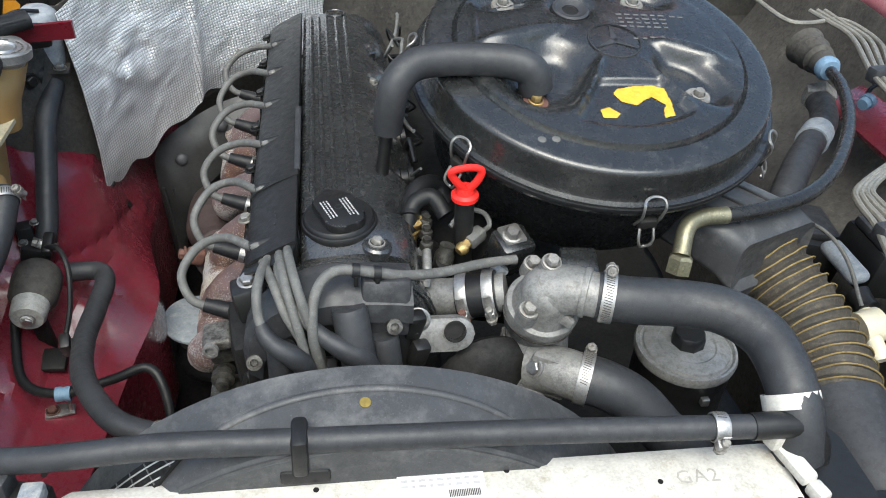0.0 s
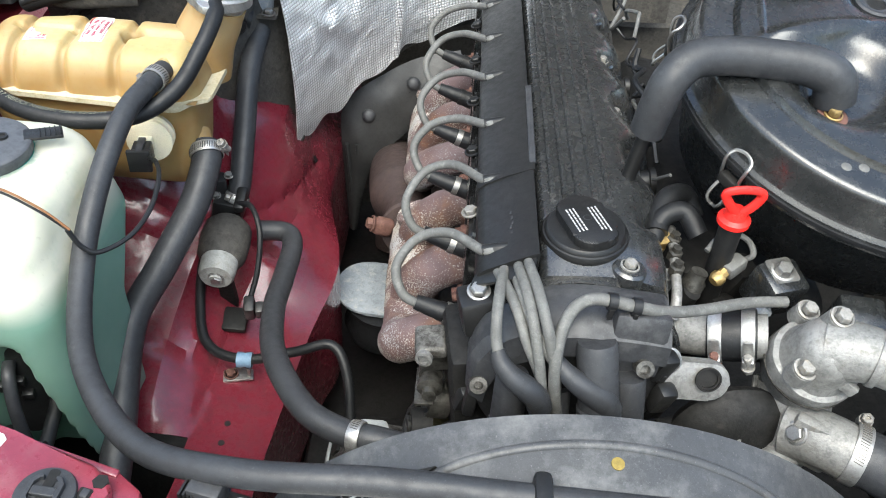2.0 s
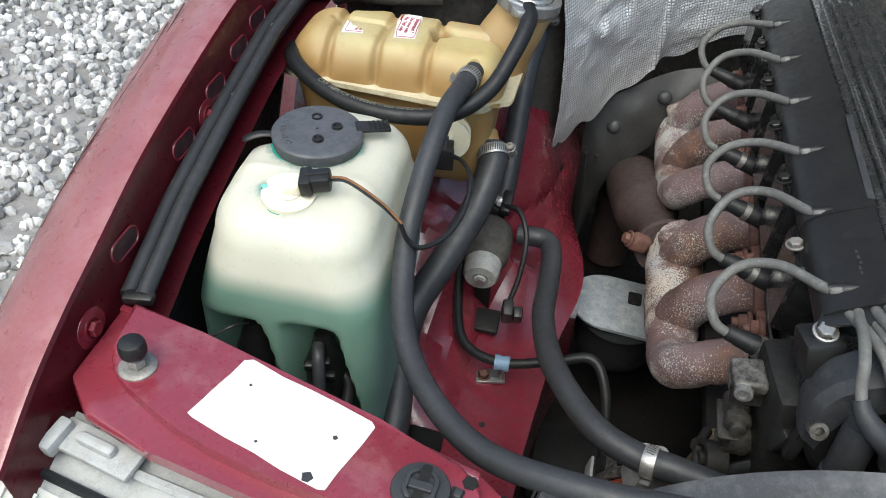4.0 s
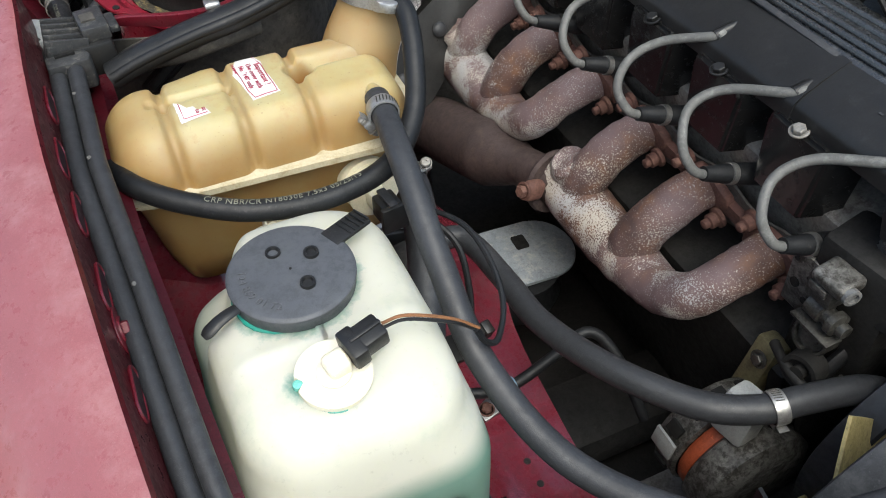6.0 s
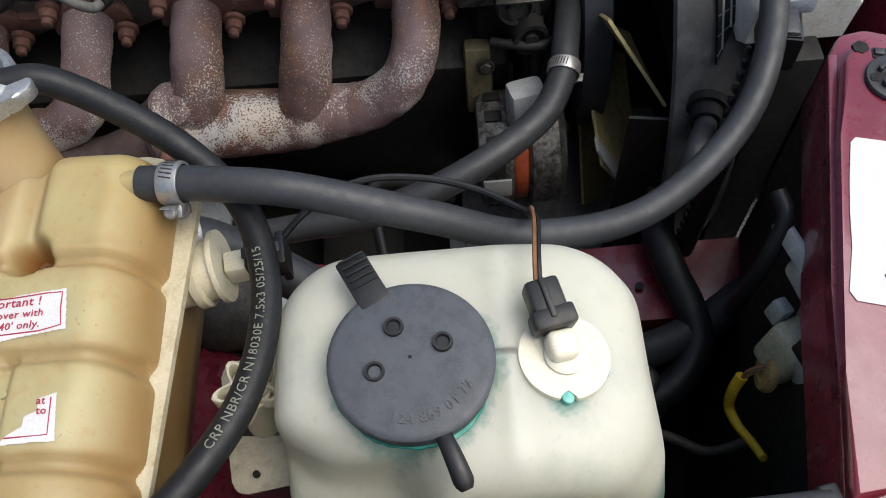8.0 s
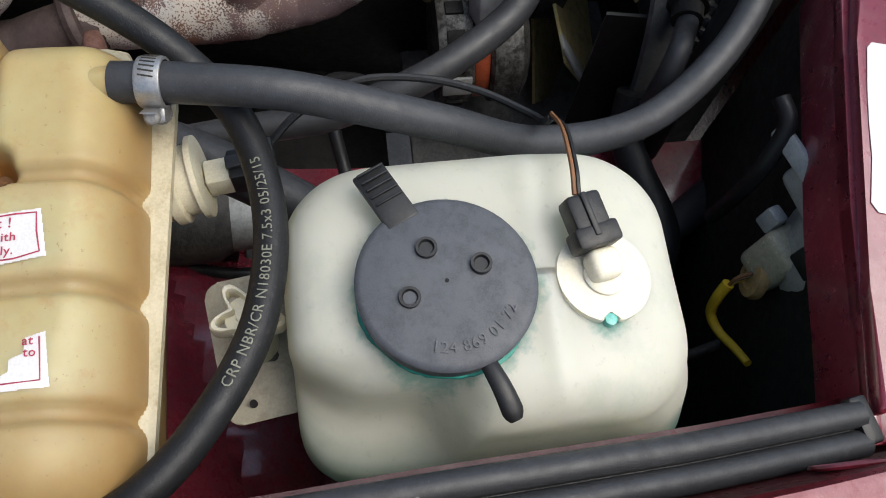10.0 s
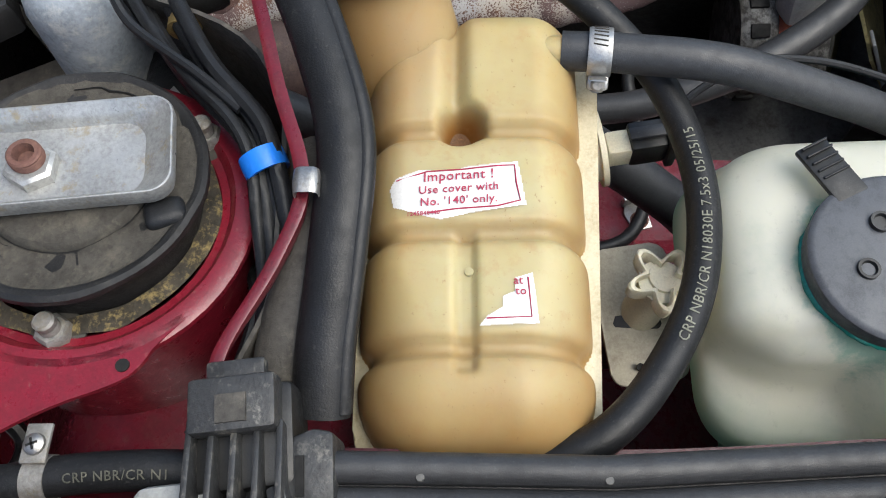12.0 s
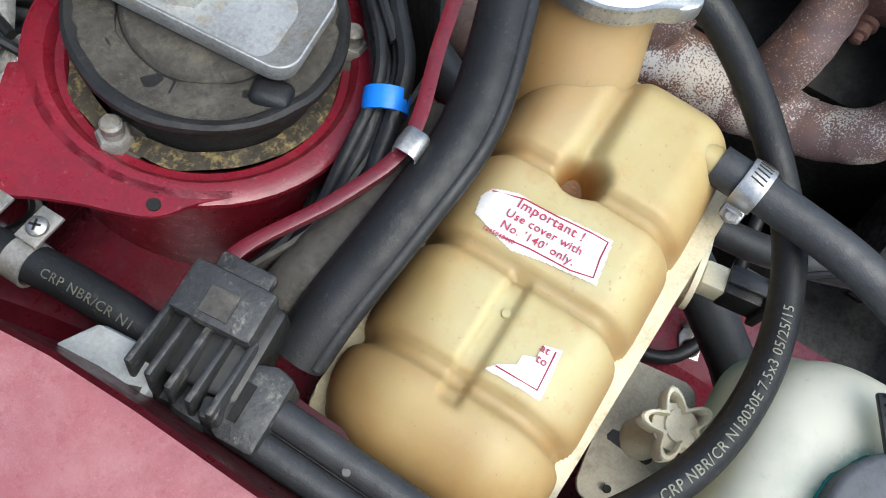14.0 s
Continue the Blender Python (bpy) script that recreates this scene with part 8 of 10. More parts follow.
def lid_height(x, y):
    """Height of the moulded lid over its edge plane."""
    r = math.hypot(x, y)
    prof = ((0, 0.0105), (0.10, 0.0090), (0.134, 0.0070), (0.1405, 0.0062), (0.1420, 0.0030), (0.1435, 0.0005), (0.1455, 0.0028), (0.165, 0.0014), (0.1690, 0.0004), (0.1708, -0.0016), (0.1718, -0.0050), (0.1755, -0.0260), (0.1765, -0.0285), (0.1815, -0.0295), (0.1820, -0.0330))
    h = prof[-1][1]
    for (ra, ha), (rb, hb) in zip(prof, prof[1:]):
        if r <= rb:
            h = ha + (hb - ha) * (r - ra) / (rb - ra)
            break
    if r < 0.1405:
        h -= bulge(x, y, -0.060, -0.042, 60, 0.044, 0.036, 0.020)
        h -= bulge(x, y, 0.080, -0.047, -54, 0.040, 0.022, 0.013)
        h -= bulge(x, y, -0.0185, 0.056, 0, 0.021, 0.019, 0.005)
        h -= bulge(x, y, -0.084, 0.074, 20, 0.032, 0.017, 0.011)
        h -= bulge(x, y, 0.056, 0.082, -15, 0.032, 0.017, 0.011)
        # the field that held the sticker lies lower between two ridges
        if y < -0.03:
            left, right = 0.0071 + 0.528 * y, 0.0219 - 0.477 * y
            k = 1 / (1 + math.exp((left + 0.004 - x) / 0.0013)) / (1 + math.exp((x - right + 0.003) / 0.0010)) / (1 + math.exp((r - 0.1165) / 0.0013)) / (1 + math.exp((y + 0.056) / 0.0010))
            h -= 0.0058 * k
        h += bulge(x, y, -0.028, -0.066, 62, 0.041, 0.0060, 0.0065)
        h += bulge(x, y, 0.086, -0.010, -22, 0.034, 0.0095, 0.0065)
        h += bulge(x, y, -0.078, 0.010, 18, 0.043, 0.0085, 0.0065)
        h += bulge(x, y, 0.052, -0.0635, -64.5, 0.040, 0.0026, 0.0030)
        h += bulge(x, y, -0.121, 0.027, 84, 0.033, 0.0022, 0.0022)
        h += bulge(x, y, -0.088, 0.068, 17, 0.033, 0.0022, 0.0022)
    return h


def lid_at(x, y, lift=0.0):
    return LEAN @ V((x, y, lid_height(x, y) + lift))


def air_cleaner():
    a = thing("air_cleaner", LEAN @ V((0, 0, -0.13)), "round satin black air cleaner with wire clips, leaning forward", "air cleaner")
    black = surface("satin_black_plastic", (0.0105, 0.0112, 0.0112), (0.018, 0.019, 0.019), 0.21, big=14, fine=900, bumpy=0.08, dust=(0.065, 0.067, 0.066), dust_at=(0.54, 0.84), spec=0.85, wear=0.3)
    up = LEAN.to_3x3() @ V((0, 0, 1))
    c = LEAN.translation
    part("lower_housing", lathe(c, up, ((0, -0.135), (0.140, -0.135), (0.150, -0.125), (0.166, -0.048), (0.170, -0.041), (0.1815, -0.040), (0.1820, -0.0355), (0.170, -0.0345), (0, -0.0345)), 96), black, a, "black lower housing")
    part("seal_ring", lathe(c, up, ((0.172, -0.0362), (0.1835, -0.0358), (0.1840, -0.0338), (0.1835, -0.0318), (0.172, -0.0315)), 96), RUBBER, a)
    radii = [0.0008] + [0.139 * (k / 92) for k in range(1, 93)] + [0.1405, 0.1412, 0.1420, 0.1428, 0.1435, 0.1445, 0.1455, 0.150, 0.158, 0.165, 0.1670, 0.1690, 0.1700, 0.1708, 0.1713, 0.1718, 0.1735, 0.1755, 0.1760, 0.1765, 0.179, 0.1815, 0.1820]
    n = 220
    rings = []
    for r in radii:
        rings.append([lid_at(r * math.cos(t), r * math.sin(t)) for t in (2 * math.pi * k / n for k in range(n))])
    lid = part("lid", loft(rings), black, a, "moulded satin black lid", 50)
    # plain round emblem with a three-armed shape
    e = LEAN @ Matrix.Translation((0.0135, 0.0015, lid_height(0.0135, 0.0015)))
    part("emblem_ring", lathe(e.translation, up, ((0.0252, 0), (0.0268, 0), (0.0264, 0.0010), (0.0256, 0.0010)), 48), GREYPLASTIC, lid)
    for k in range(3):
        part("emblem_arm", slab([(0, -0.0042), (0.0250, 0), (0, 0.0042), (-0.003, 0)], 0.0011, e @ pose(0, 0, 0, 0, 0, 90 + 120 * k), 0.0004), GREYPLASTIC, lid)
    # unreadable raised print as bars
    def print_bar(x, y, w):
        part("print_bar", slab([(-w / 2, -0.0011), (w / 2, -0.0011), (w / 2, 0.0011), (-w / 2, 0.0011)], 0.0005, LEAN @ Matrix.Translation((x, y, lid_height(x, y) + 0.0001)), 0), LIDPRINT, lid)
    for j in range(4):
        for k in range(6):
            print_bar(0.029 + 0.0090 * k, 0.0465 - 0.0068 * j, 0.0058 + 0.0018 * math.sin(5 * j + 3 * k))
    for k in range(5):
        print_bar(0.037 + 0.0088 * k, 0.0060, 0.0055 + 0.0016 * math.sin(4 * k))
    for k in range(2):
        print_bar(0.086 + 0.009 * k, 0.0455, 0.006)
    # sticker remains
    def scrap(outline):
        bm = bmesh.new()
        xs, ys = [p[0] for p in outline], [p[1] for p in outline]
        nx, ny = 60, 48
        grid = {}
        def inside(px, py):
            s = False
            for (ax_, ay_), (bx_, by_) in zip(outline, outline[1:] + outline[:1]):
                if (ay_ > py) != (by_ > py) and px < (bx_ - ax_) * (py - ay_) / (by_ - ay_) + ax_:
                    s = not s
            return s
        for i in range(nx):
            for j in range(ny):
                q = [(min(xs) + (max(xs) - min(xs)) * (i + u) / nx, min(ys) + (max(ys) - min(ys)) * (j + v) / ny) for u, v in ((0, 0), (1, 0), (1, 1), (0, 1))]
                if inside(sum(p[0] for p in q) / 4, sum(p[1] for p in q) / 4):
                    vs = []
                    for m_, key in enumerate(((i, j), (i + 1, j), (i + 1, j + 1), (i, j + 1))):
                        if key not in grid:
                            grid[key] = bm.verts.new(lid_at(*q[m_], 0.0006))
                        vs.append(grid[key])
                    bm.faces.new(vs)
        part("sticker_scrap", bm, YELLOW, lid, "torn yellow sticker remains", 80)
    scrap([(-0.0046, -0.0711), (0.0002, -0.0644), (0.0174, -0.0600), (0.0374, -0.0590), (0.0470, -0.0623), (0.0488, -0.0788), (0.0475, -0.0993), (0.0370, -0.1021), (0.0385, -0.0920), (0.0424, -0.0855), (0.0314, -0.0743), (0.0225, -0.0800), (0.0141, -0.0866), (0.0011, -0.0819)])
    scrap([(-0.0219, -0.0929), (-0.0129, -0.0894), (-0.0044, -0.0979), (-0.0089, -0.1036), (-0.0214, -0.1034)])
    for k, p in enumerate(((-0.0745, -0.068), (0.083, -0.064), (-0.084, 0.074), (0.056, 0.082))):
        at = lid_at(*p)
        part("seat_washer", lathe(at, up, ((0, 0), (0.0125, 0), (0.0115, 0.002), (0, 0.0022)), 22), RUSTY if k == 0 else ZINC, lid)
        part("lid_nut", hexbolt(at + up * 0.002, up, 0.0050, 0.007), BRASS if k == 0 else ZINC, lid)
    at = lid_at(-0.0185, 0.056)
    part("centre_seat", lathe(at, up, ((0.0185, -0.001), (0.0190, 0.0040), (0.0165, 0.0050), (0.0105, 0.0020), (0.0085, 0.0024), (0.0080, -0.001)), 36), GREYPLASTIC, lid)
    part("centre_hole", lathe(at, up, ((0, 0.0008), (0.0083, 0.0008), (0.0083, -0.001), (0, -0.001)), 24), DARK, lid)
    for x in (-0.0826, -0.0702):
        part("drip", lathe(lid_at(x, -0.130, -0.0002), up, ((0, 0.0008), (0.0032, 0.0006), (0.0042, 0)), 12), LEAD, lid, "dried grey drip")
    # wire clips
    for deg in (167.0, 217.0, 274.0, 327.0, 35.0, 100.0):
        th = radians(deg)
        out, tan = V((math.cos(th), math.sin(th), 0)), V((-math.sin(th), math.cos(th), 0))
        def at(o, t, h):
            return LEAN @ (out * o + tan * t + V((0, 0, h)))
        clip = part("wire_clip", tube((at(0.181, -0.010, -0.052), at(0.1865, -0.009, -0.038), at(0.1865, -0.010, -0.026), at(0.1815, -0.008, -0.0205), at(0.1790, 0.0, -0.0190), at(0.1815, 0.008, -0.0205), at(0.1865, 0.010, -0.026), at(0.1865, 0.009, -0.038), at(0.181, 0.010, -0.052)), 0.0014, 6, 6), STEEL, a, "bent spring wire clip")
        part("lever_wire", tube((at(0.183, -0.006, -0.048), at(0.191, -0.007, -0.060), at(0.193, -0.005, -0.067), at(0.191, 0.0, -0.071), at(0.193, 0.005, -0.067), at(0.191, 0.007, -0.060), at(0.183, 0.006, -0.048)), 0.0014, 6, 6), STEEL, clip)
        own = block((0.008, 0.018, 0.010), (0, 0, 0), (0, 0, 0), 0.002)
        own.transform(Matrix.Translation(at(0.183, 0, -0.048)) @ LEAN.to_3x3().to_4x4() @ pose(0, 0, 0, 0, 0, deg))
        part("lever", own, DARK, clip)
    # breather elbow in the lid
    line = [LEAN @ V(p) for p in ((-0.2095, -0.072, -0.040), (-0.2080, -0.069, -0.014), (-0.2030, -0.062, 0.006), (-0.1880, -0.049, 0.015), (-0.1600, -0.041, 0.016), (-0.1280, -0.040, 0.016), (-0.0980, -0.043, 0.016), (-0.0790, -0.049, 0.011), (-0.0720, -0.054, -0.006))]
    part("breather_elbow", tube(line, lambda t: 0.0138 + 0.0022 * t, 20, 9), HOSE, a, "thick grey-black rubber breather hose")
    part("breather_pipe", tube([LEAN @ V(p) for p in ((-0.2095, -0.072, -0.036), (-0.211, -0.075, -0.062), (-0.212, -0.080, -0.095), (-0.208, -0.092, -0.125))], 0.0062, 12), PLASTIC, a)
    # snorkel
    def ring_(p, w, h, ang):
        return [V(p) + V((x * math.cos(ang), x * math.sin(ang), z)) for x, z in rounded(w, h, 0.012)]
    bm = loft([ring_((0.250, 0.248, 0.850), 0.104, 0.050, 0.50), ring_((0.272, 0.216, 0.850), 0.108, 0.050, 0.46), ring_((0.294, 0.190, 0.846), 0.110, 0.054, 0.42), ring_((0.312, 0.180, 0.830), 0.106, 0.060, 0.40), ring_((0.322, 0.192, 0.806), 0.090, 0.058, 0.40)])
    for u in (-0.03, 0.0, 0.03):
        line = [V((cx + u * math.cos(0.55), cy + u * math.sin(0.55), cz)) for cx, cy, cz in ((0.258, 0.234, 0.876), (0.275, 0.212, 0.876), (0.290, 0.194, 0.874))]
        part("snorkel_rib", sweep(bmesh.new(), line, 0.0016, 6), GREYPLASTIC, a)
    part("snorkel", bm, SHROUDPLASTIC, a, "grey-black intake snorkel")
    # lower brackets
    for p, t in (((0.044, 0.178, 0.850), 20), ((0.10, 0.150, 0.845), -5)):
        part("bracket", block((0.034, 0.030, 0.040), p, (15, 0, t), 0.004), black, a)
    part("bracket_nut", hexbolt((0.044, 0.176, 0.870), (0, -0.3, 1), 0.0065, 0.007), STEEL, a)
    part("bracket_washer", slab(rounded(0.022, 0.022, 0.003), 0.0015, pose(0.044, 0.177, 0.8695, 15, 0, 20), 0), STEEL, a)


air_cleaner()

# corrugated intake duct
duct = thing("intake_duct", (0.36, 0.1, 0.66), "dark brown corrugated intake duct with yellow cord ribs", "duct")
line_ = spline(((0.322, 0.222, 0.808), (0.339, 0.190, 0.790), (0.353, 0.152, 0.773), (0.358, 0.105, 0.756), (0.349, 0.058, 0.744)), 26)
part("tube", sweep(bmesh.new(), line_, lambda t: 0.0392 + 0.0018 * math.sin(t * 2 * math.pi * 15), 36, flat=0.94), CORR, duct)
for k in range(15):
    t = (k + 0.25) / 15 * (len(line_) - 1)
    i = min(int(t), len(line_) - 2)
    p, d = line_[i].lerp(line_[i + 1], t - i), (line_[i + 1] - line_[i]).normalized()
    f = frame_of(d + V((0.03 * math.sin(k * 1.7), 0.05 * math.cos(k * 2.3), 0)))
    ring = [p + f @ V((0.0410 * math.cos(a), 0.0410 * math.sin(a) * 0.97, 0.0018 * noise.noise(V((1.6 * math.cos(a), 1.6 * math.sin(a), k * 3.1))))) for a in (2 * math.pi * j / 48 for j in range(49))]
    part("cord", sweep(bmesh.new(), ring, 0.0009, 5, caps=False), DUCTCORD, duct, "yellow cord rib")
part("lower_sleeve", tube(((0.350, 0.064, 0.745), (0.346, 0.030, 0.738), (0.345, -0.005, 0.732), (0.345, -0.04, 0.722)), 0.0435, 26, flat=0.9), GREYPLASTIC, duct, "grey plastic lower sleeve")
part("inlet_box", block((0.13, 0.06, 0.06), (0.335, -0.085, 0.755), (0, 0, 0), 0.01), PLASTIC, duct)

# dipstick
dip = thing("dipstick", (0.004, 0.197, 0.86), "oil dipstick with a bright red plastic loop handle", "dipstick")
part("stem", lathe((0.004, 0.198, 0.85), (-0.05, -0.05, 1), ((0, -0.10), (0.009, -0.10), (0.009, 0.045), (0.0105, 0.046), (0.0105, 0.052), (0, 0.052)), 18), PLASTIC, dip)
part("collar", lathe((0.0015, 0.1955, 0.899), (-0.05, -0.05, 1), ((0, 0), (0.0125, 0), (0.0125, 0.004), (0.009, 0.006), (0.0075, 0.012), (0, 0.012)), 20), REDPLASTIC, dip)
loop = [(0.001, 0.193, 0.908), (-0.007, 0.191, 0.917), (-0.0145, 0.189, 0.928), (-0.0135, 0.188, 0.933), (-0.003, 0.1885, 0.9355), (0.009, 0.1895, 0.935), (0.0145, 0.190, 0.930), (0.010, 0.191, 0.918), (0.003, 0.193, 0.908)]
part("handle", tube([V((0.001, 0.193, 0.908)) + (V(p) - V((0.001, 0.193, 0.908))) * 0.92 for p in loop], 0.0031, 10, 6, flat=1.2), REDPLASTIC, dip, "bright red loop")

# pipes and senders between the head and the air cleaner
misc = thing("fuel_fittings", (-0.02, 0.20, 0.80), "oily brass and steel fuel fittings beside the valve cover", "fittings")
for pts, r, mat in ((((-0.048, 0.215, 0.845), (-0.040, 0.232, 0.868), (-0.022, 0.236, 0.874), (-0.010, 0.222, 0.862)), 0.0085, RUBBER), (((-0.046, 0.212, 0.85), (-0.046, 0.208, 0.83), (-0.044, 0.200, 0.79)), 0.008, BRASS),
                    (((-0.034, 0.205, 0.80), (-0.034, 0.195, 0.83), (-0.034, 0.19, 0.845)), 0.006, ALU), (((-0.020, 0.19, 0.78), (-0.020, 0.185, 0.82), (-0.016, 0.18, 0.838)), 0.0075, DARK), (((0.0, 0.18, 0.78), (0.005, 0.172, 0.815)), 0.010, DARK)):
    part("pipe", tube(pts, r, 12), mat, misc)
part("sender", lathe((0.012, 0.162, 0.822), (0.6, -0.1, 0.7), ((0, 0), (0.007, 0), (0.0085, 0.003), (0.0085, 0.010), (0.006, 0.011), (0.006, 0.016), (0, 0.016)), 6), BRASS, misc, "brass sender")
part("sender_plug", block((0.012, 0.012, 0.026), (0.028, 0.160, 0.838), (0, 40, 0), 0.003), GREYPAINT, misc)
for p in ((-0.03, 0.17, 0.80), (-0.01, 0.165, 0.79), (-0.045, 0.18, 0.78), (0.015, 0.19, 0.80), (-0.025, 0.23, 0.80), (0.03, 0.22, 0.82)):
    part("casting", block((0.028, 0.030, 0.04), p, (10, 15, 25), 0.006), DARK, misc)
part("hose_elbow", tube(((-0.044, 0.223, 0.86), (-0.040, 0.243, 0.868), (-0.030, 0.258, 0.872), (-0.014, 0.270, 0.866), (-0.004, 0.262, 0.850)), 0.0095, 14), RUBBER, misc)
part("banjo", lathe((-0.041, 0.226, 0.846), (0.1, -0.3, 1), ((0, -0.012), (0.0075, -0.012), (0.0075, -0.006), (0.0092, -0.005), (0.0092, 0.002), (0.0075, 0.003), (0.0075, 0.008), (0.0086, 0.009), (0.0086, 0.013), (0, 0.013)), 12), BRASS, misc, "brass banjo fitting")
part("steel_rail", tube(((-0.027, 0.240, 0.852), (-0.029, 0.215, 0.853), (-0.031, 0.195, 0.852), (-0.034, 0.162, 0.848), (-0.036, 0.150, 0.835)), 0.0042, 10), ALU, misc, "grey steel fuel rail")
for y in (0.222, 0.204, 0.186):
    part("rail_nut", lathe((-0.0285 - 0.1 * (0.222 - y), y, 0.8545), (0.05, 0, 1), ((0, -0.004), (0.0062, -0.004), (0.0062, 0.003), (0.004, 0.004), (0.004, 0.008), (0, 0.008)), 6), GRIMY, misc)
part("injector", lathe((-0.014, 0.188, 0.842), (0.2, 0.1, 1), ((0, -0.02), (0.009, -0.02), (0.0095, 0.0), (0.007, 0.004), (0.007, 0.010), (0, 0.010)), 16), GRIMY, misc)
part("sensor_tip", lathe((-0.003, 0.180, 0.850), (0.7, 0.55, 0.35), ((0, 0), (0.0045, 0), (0.0062, 0.003), (0.0062, 0.008), (0.0045, 0.009), (0.0045, 0.014), (0, 0.014)), 8), BRASS, misc, "brass temperature sensor")
part("sensor_plug", block((0.020, 0.013, 0.013), (0.014, 0.193, 0.857), (0, -14, 38), 0.003), LEAD, misc, "grey sensor plug")
part("sensor_wire", tube(((0.022, 0.198, 0.860), (0.027, 0.196, 0.868), (0.024, 0.207, 0.873), (0.012, 0.213, 0.874), (0.000, 0.207, 0.872), (-0.009, 0.198, 0.866)), 0.0024, 8), LEAD, misc)
part("manifold_casting", block((0.16, 0.42, 0.10), (0.05, 0.43, 0.76), (0, 12, 0), 0.03, 3), DARK, misc)
for k, y in enumerate((0.31, 0.40, 0.49)):
    h = thing("breather_union", (-0.045, y, 0.86), "black plastic breather union on the valve cover side", "hose union", "breather unions")
    part("stub", lathe((-0.062, y, 0.852 + fall(y)), (1, 0, 0.15), ((0, 0), (0.010, 0), (0.010, 0.012), (0.012, 0.013), (0.012, 0.018), (0.0095, 0.019), (0.0095, 0.026), (0.012, 0.027), (0.012, 0.032), (0, 0.032)), 18), PLASTIC, h)
wires = thing("wiring_loom", (-0.02, 0.5, 0.83), "thin black and grey wires tangled beside the valve cover", "wiring")
rng = random.Random(8)
for k in range(9):
    y = 0.28 + 0.045 * k
    pts = [V((-0.030 + 0.01 * rng.random(), y, 0.86 + 0.02 * rng.random()))]
    for j in range(4):
        pts.append(pts[-1] + V((rng.uniform(-0.012, 0.016), rng.uniform(0.01, 0.035), rng.uniform(-0.03, 0.02))))
    part("wire", tube(pts, rng.choice((0.0016, 0.0022, 0.003)), 7), rng.choice((PLASTIC, LEAD, RUBBER)), wires)

# ---- left side of the bay ----
fuel = hose("fuel_hose", ((0.196, 0.148, 0.862), (0.205, 0.166, 0.880), (0.222, 0.174, 0.885), (0.244, 0.175, 0.886), (0.282, 0.182, 0.886), (0.335, 0.202, 0.886), (0.388, 0.243, 0.886), (0.444, 0.311, 0.886), (0.486, 0.378, 0.886), (0.520, 0.452, 0.885), (0.534, 0.502, 0.882)), 0.0074, "glossy black fuel hose with olive metal end fitting", mat=surface("glossy_black_hose", grey(0.010), grey(0.018), 0.24, bumpy=0.1, fine=1200, wear=0.2))
part("end_pipe", tube(((0.196, 0.148, 0.862), (0.205, 0.166, 0.8802), (0.222, 0.174, 0.8852), (0.246, 0.1752, 0.8862)), 0.0082, 16), surface("olive_plated_steel", (0.16, 0.15, 0.10), (0.24, 0.23, 0.16), 0.4, metal=0.7), fuel, "olive plated end pipe")
part("end_nut", lathe((0.194, 0.142, 0.847), (0.15, 0.3, 1), ((0, 0), (0.0120, 0), (0.0120, 0.014), (0.009, 0.017), (0, 0.017)), 6), surface("olive_plated_nut", (0.18, 0.17, 0.11), (0.27, 0.26, 0.18), 0.4, metal=0.7), fuel)
part("grommet", lathe((0.538, 0.516, 0.880), (0.1, 1, -0.05), ((0, -0.008), (0.0125, -0.008), (0.0145, -0.004), (0.0165, 0.0), (0.0155, 0.006), (0.010, 0.008), (0, 0.008)), 28), PALEBLUE, fuel, "pale blue plastic grommet")
part("boot", lathe((0.539, 0.522, 0.880), (0.02, 1, 0.05), ((0, 0), (0.014, 0), (0.018, 0.010), (0.0165, 0.016), (0.021, 0.022), (0.0195, 0.030), (0.024, 0.038), (0.022, 0.050), (0.027, 0.062), (0, 0.08)), 28), UNDERSEAL, fuel, "grey rubber bellows")
ac = hose("refrigerant_pipe", ((0.372, 0.280, 0.812), (0.413, 0.334, 0.828), (0.450, 0.380, 0.830), (0.485, 0.420, 0.830), (0.516, 0.455, 0.830), (0.536, 0.490, 0.830), (0.548, 0.525, 0.830)), 0.0175, "dull grey refrigerant pipe with a hex union", mat=GREYPLASTIC)
part("union", lathe((0.490, 0.426, 0.830), (0.66, 0.75, 0.0), ((0, -0.022), (0.0198, -0.022), (0.0205, -0.018), (0.0198, -0.014), (0.0198, 0.012), (0.0185, 0.016), (0, 0.016)), 22), GREYPAINT, ac)
part("hex_union", lathe((0.546, 0.520, 0.830), (0.35, 0.85, 0.2), ((0, 0), (0.021, 0), (0.0225, 0.003), (0.0225, 0.018), (0.019, 0.022), (0, 0.022)), 6), ALU, ac)
lines = thing("brake_lines", (0.56, 0.5, 0.85), "bundle of thin grey-brown metal brake lines with a plastic clip", "brake lines")
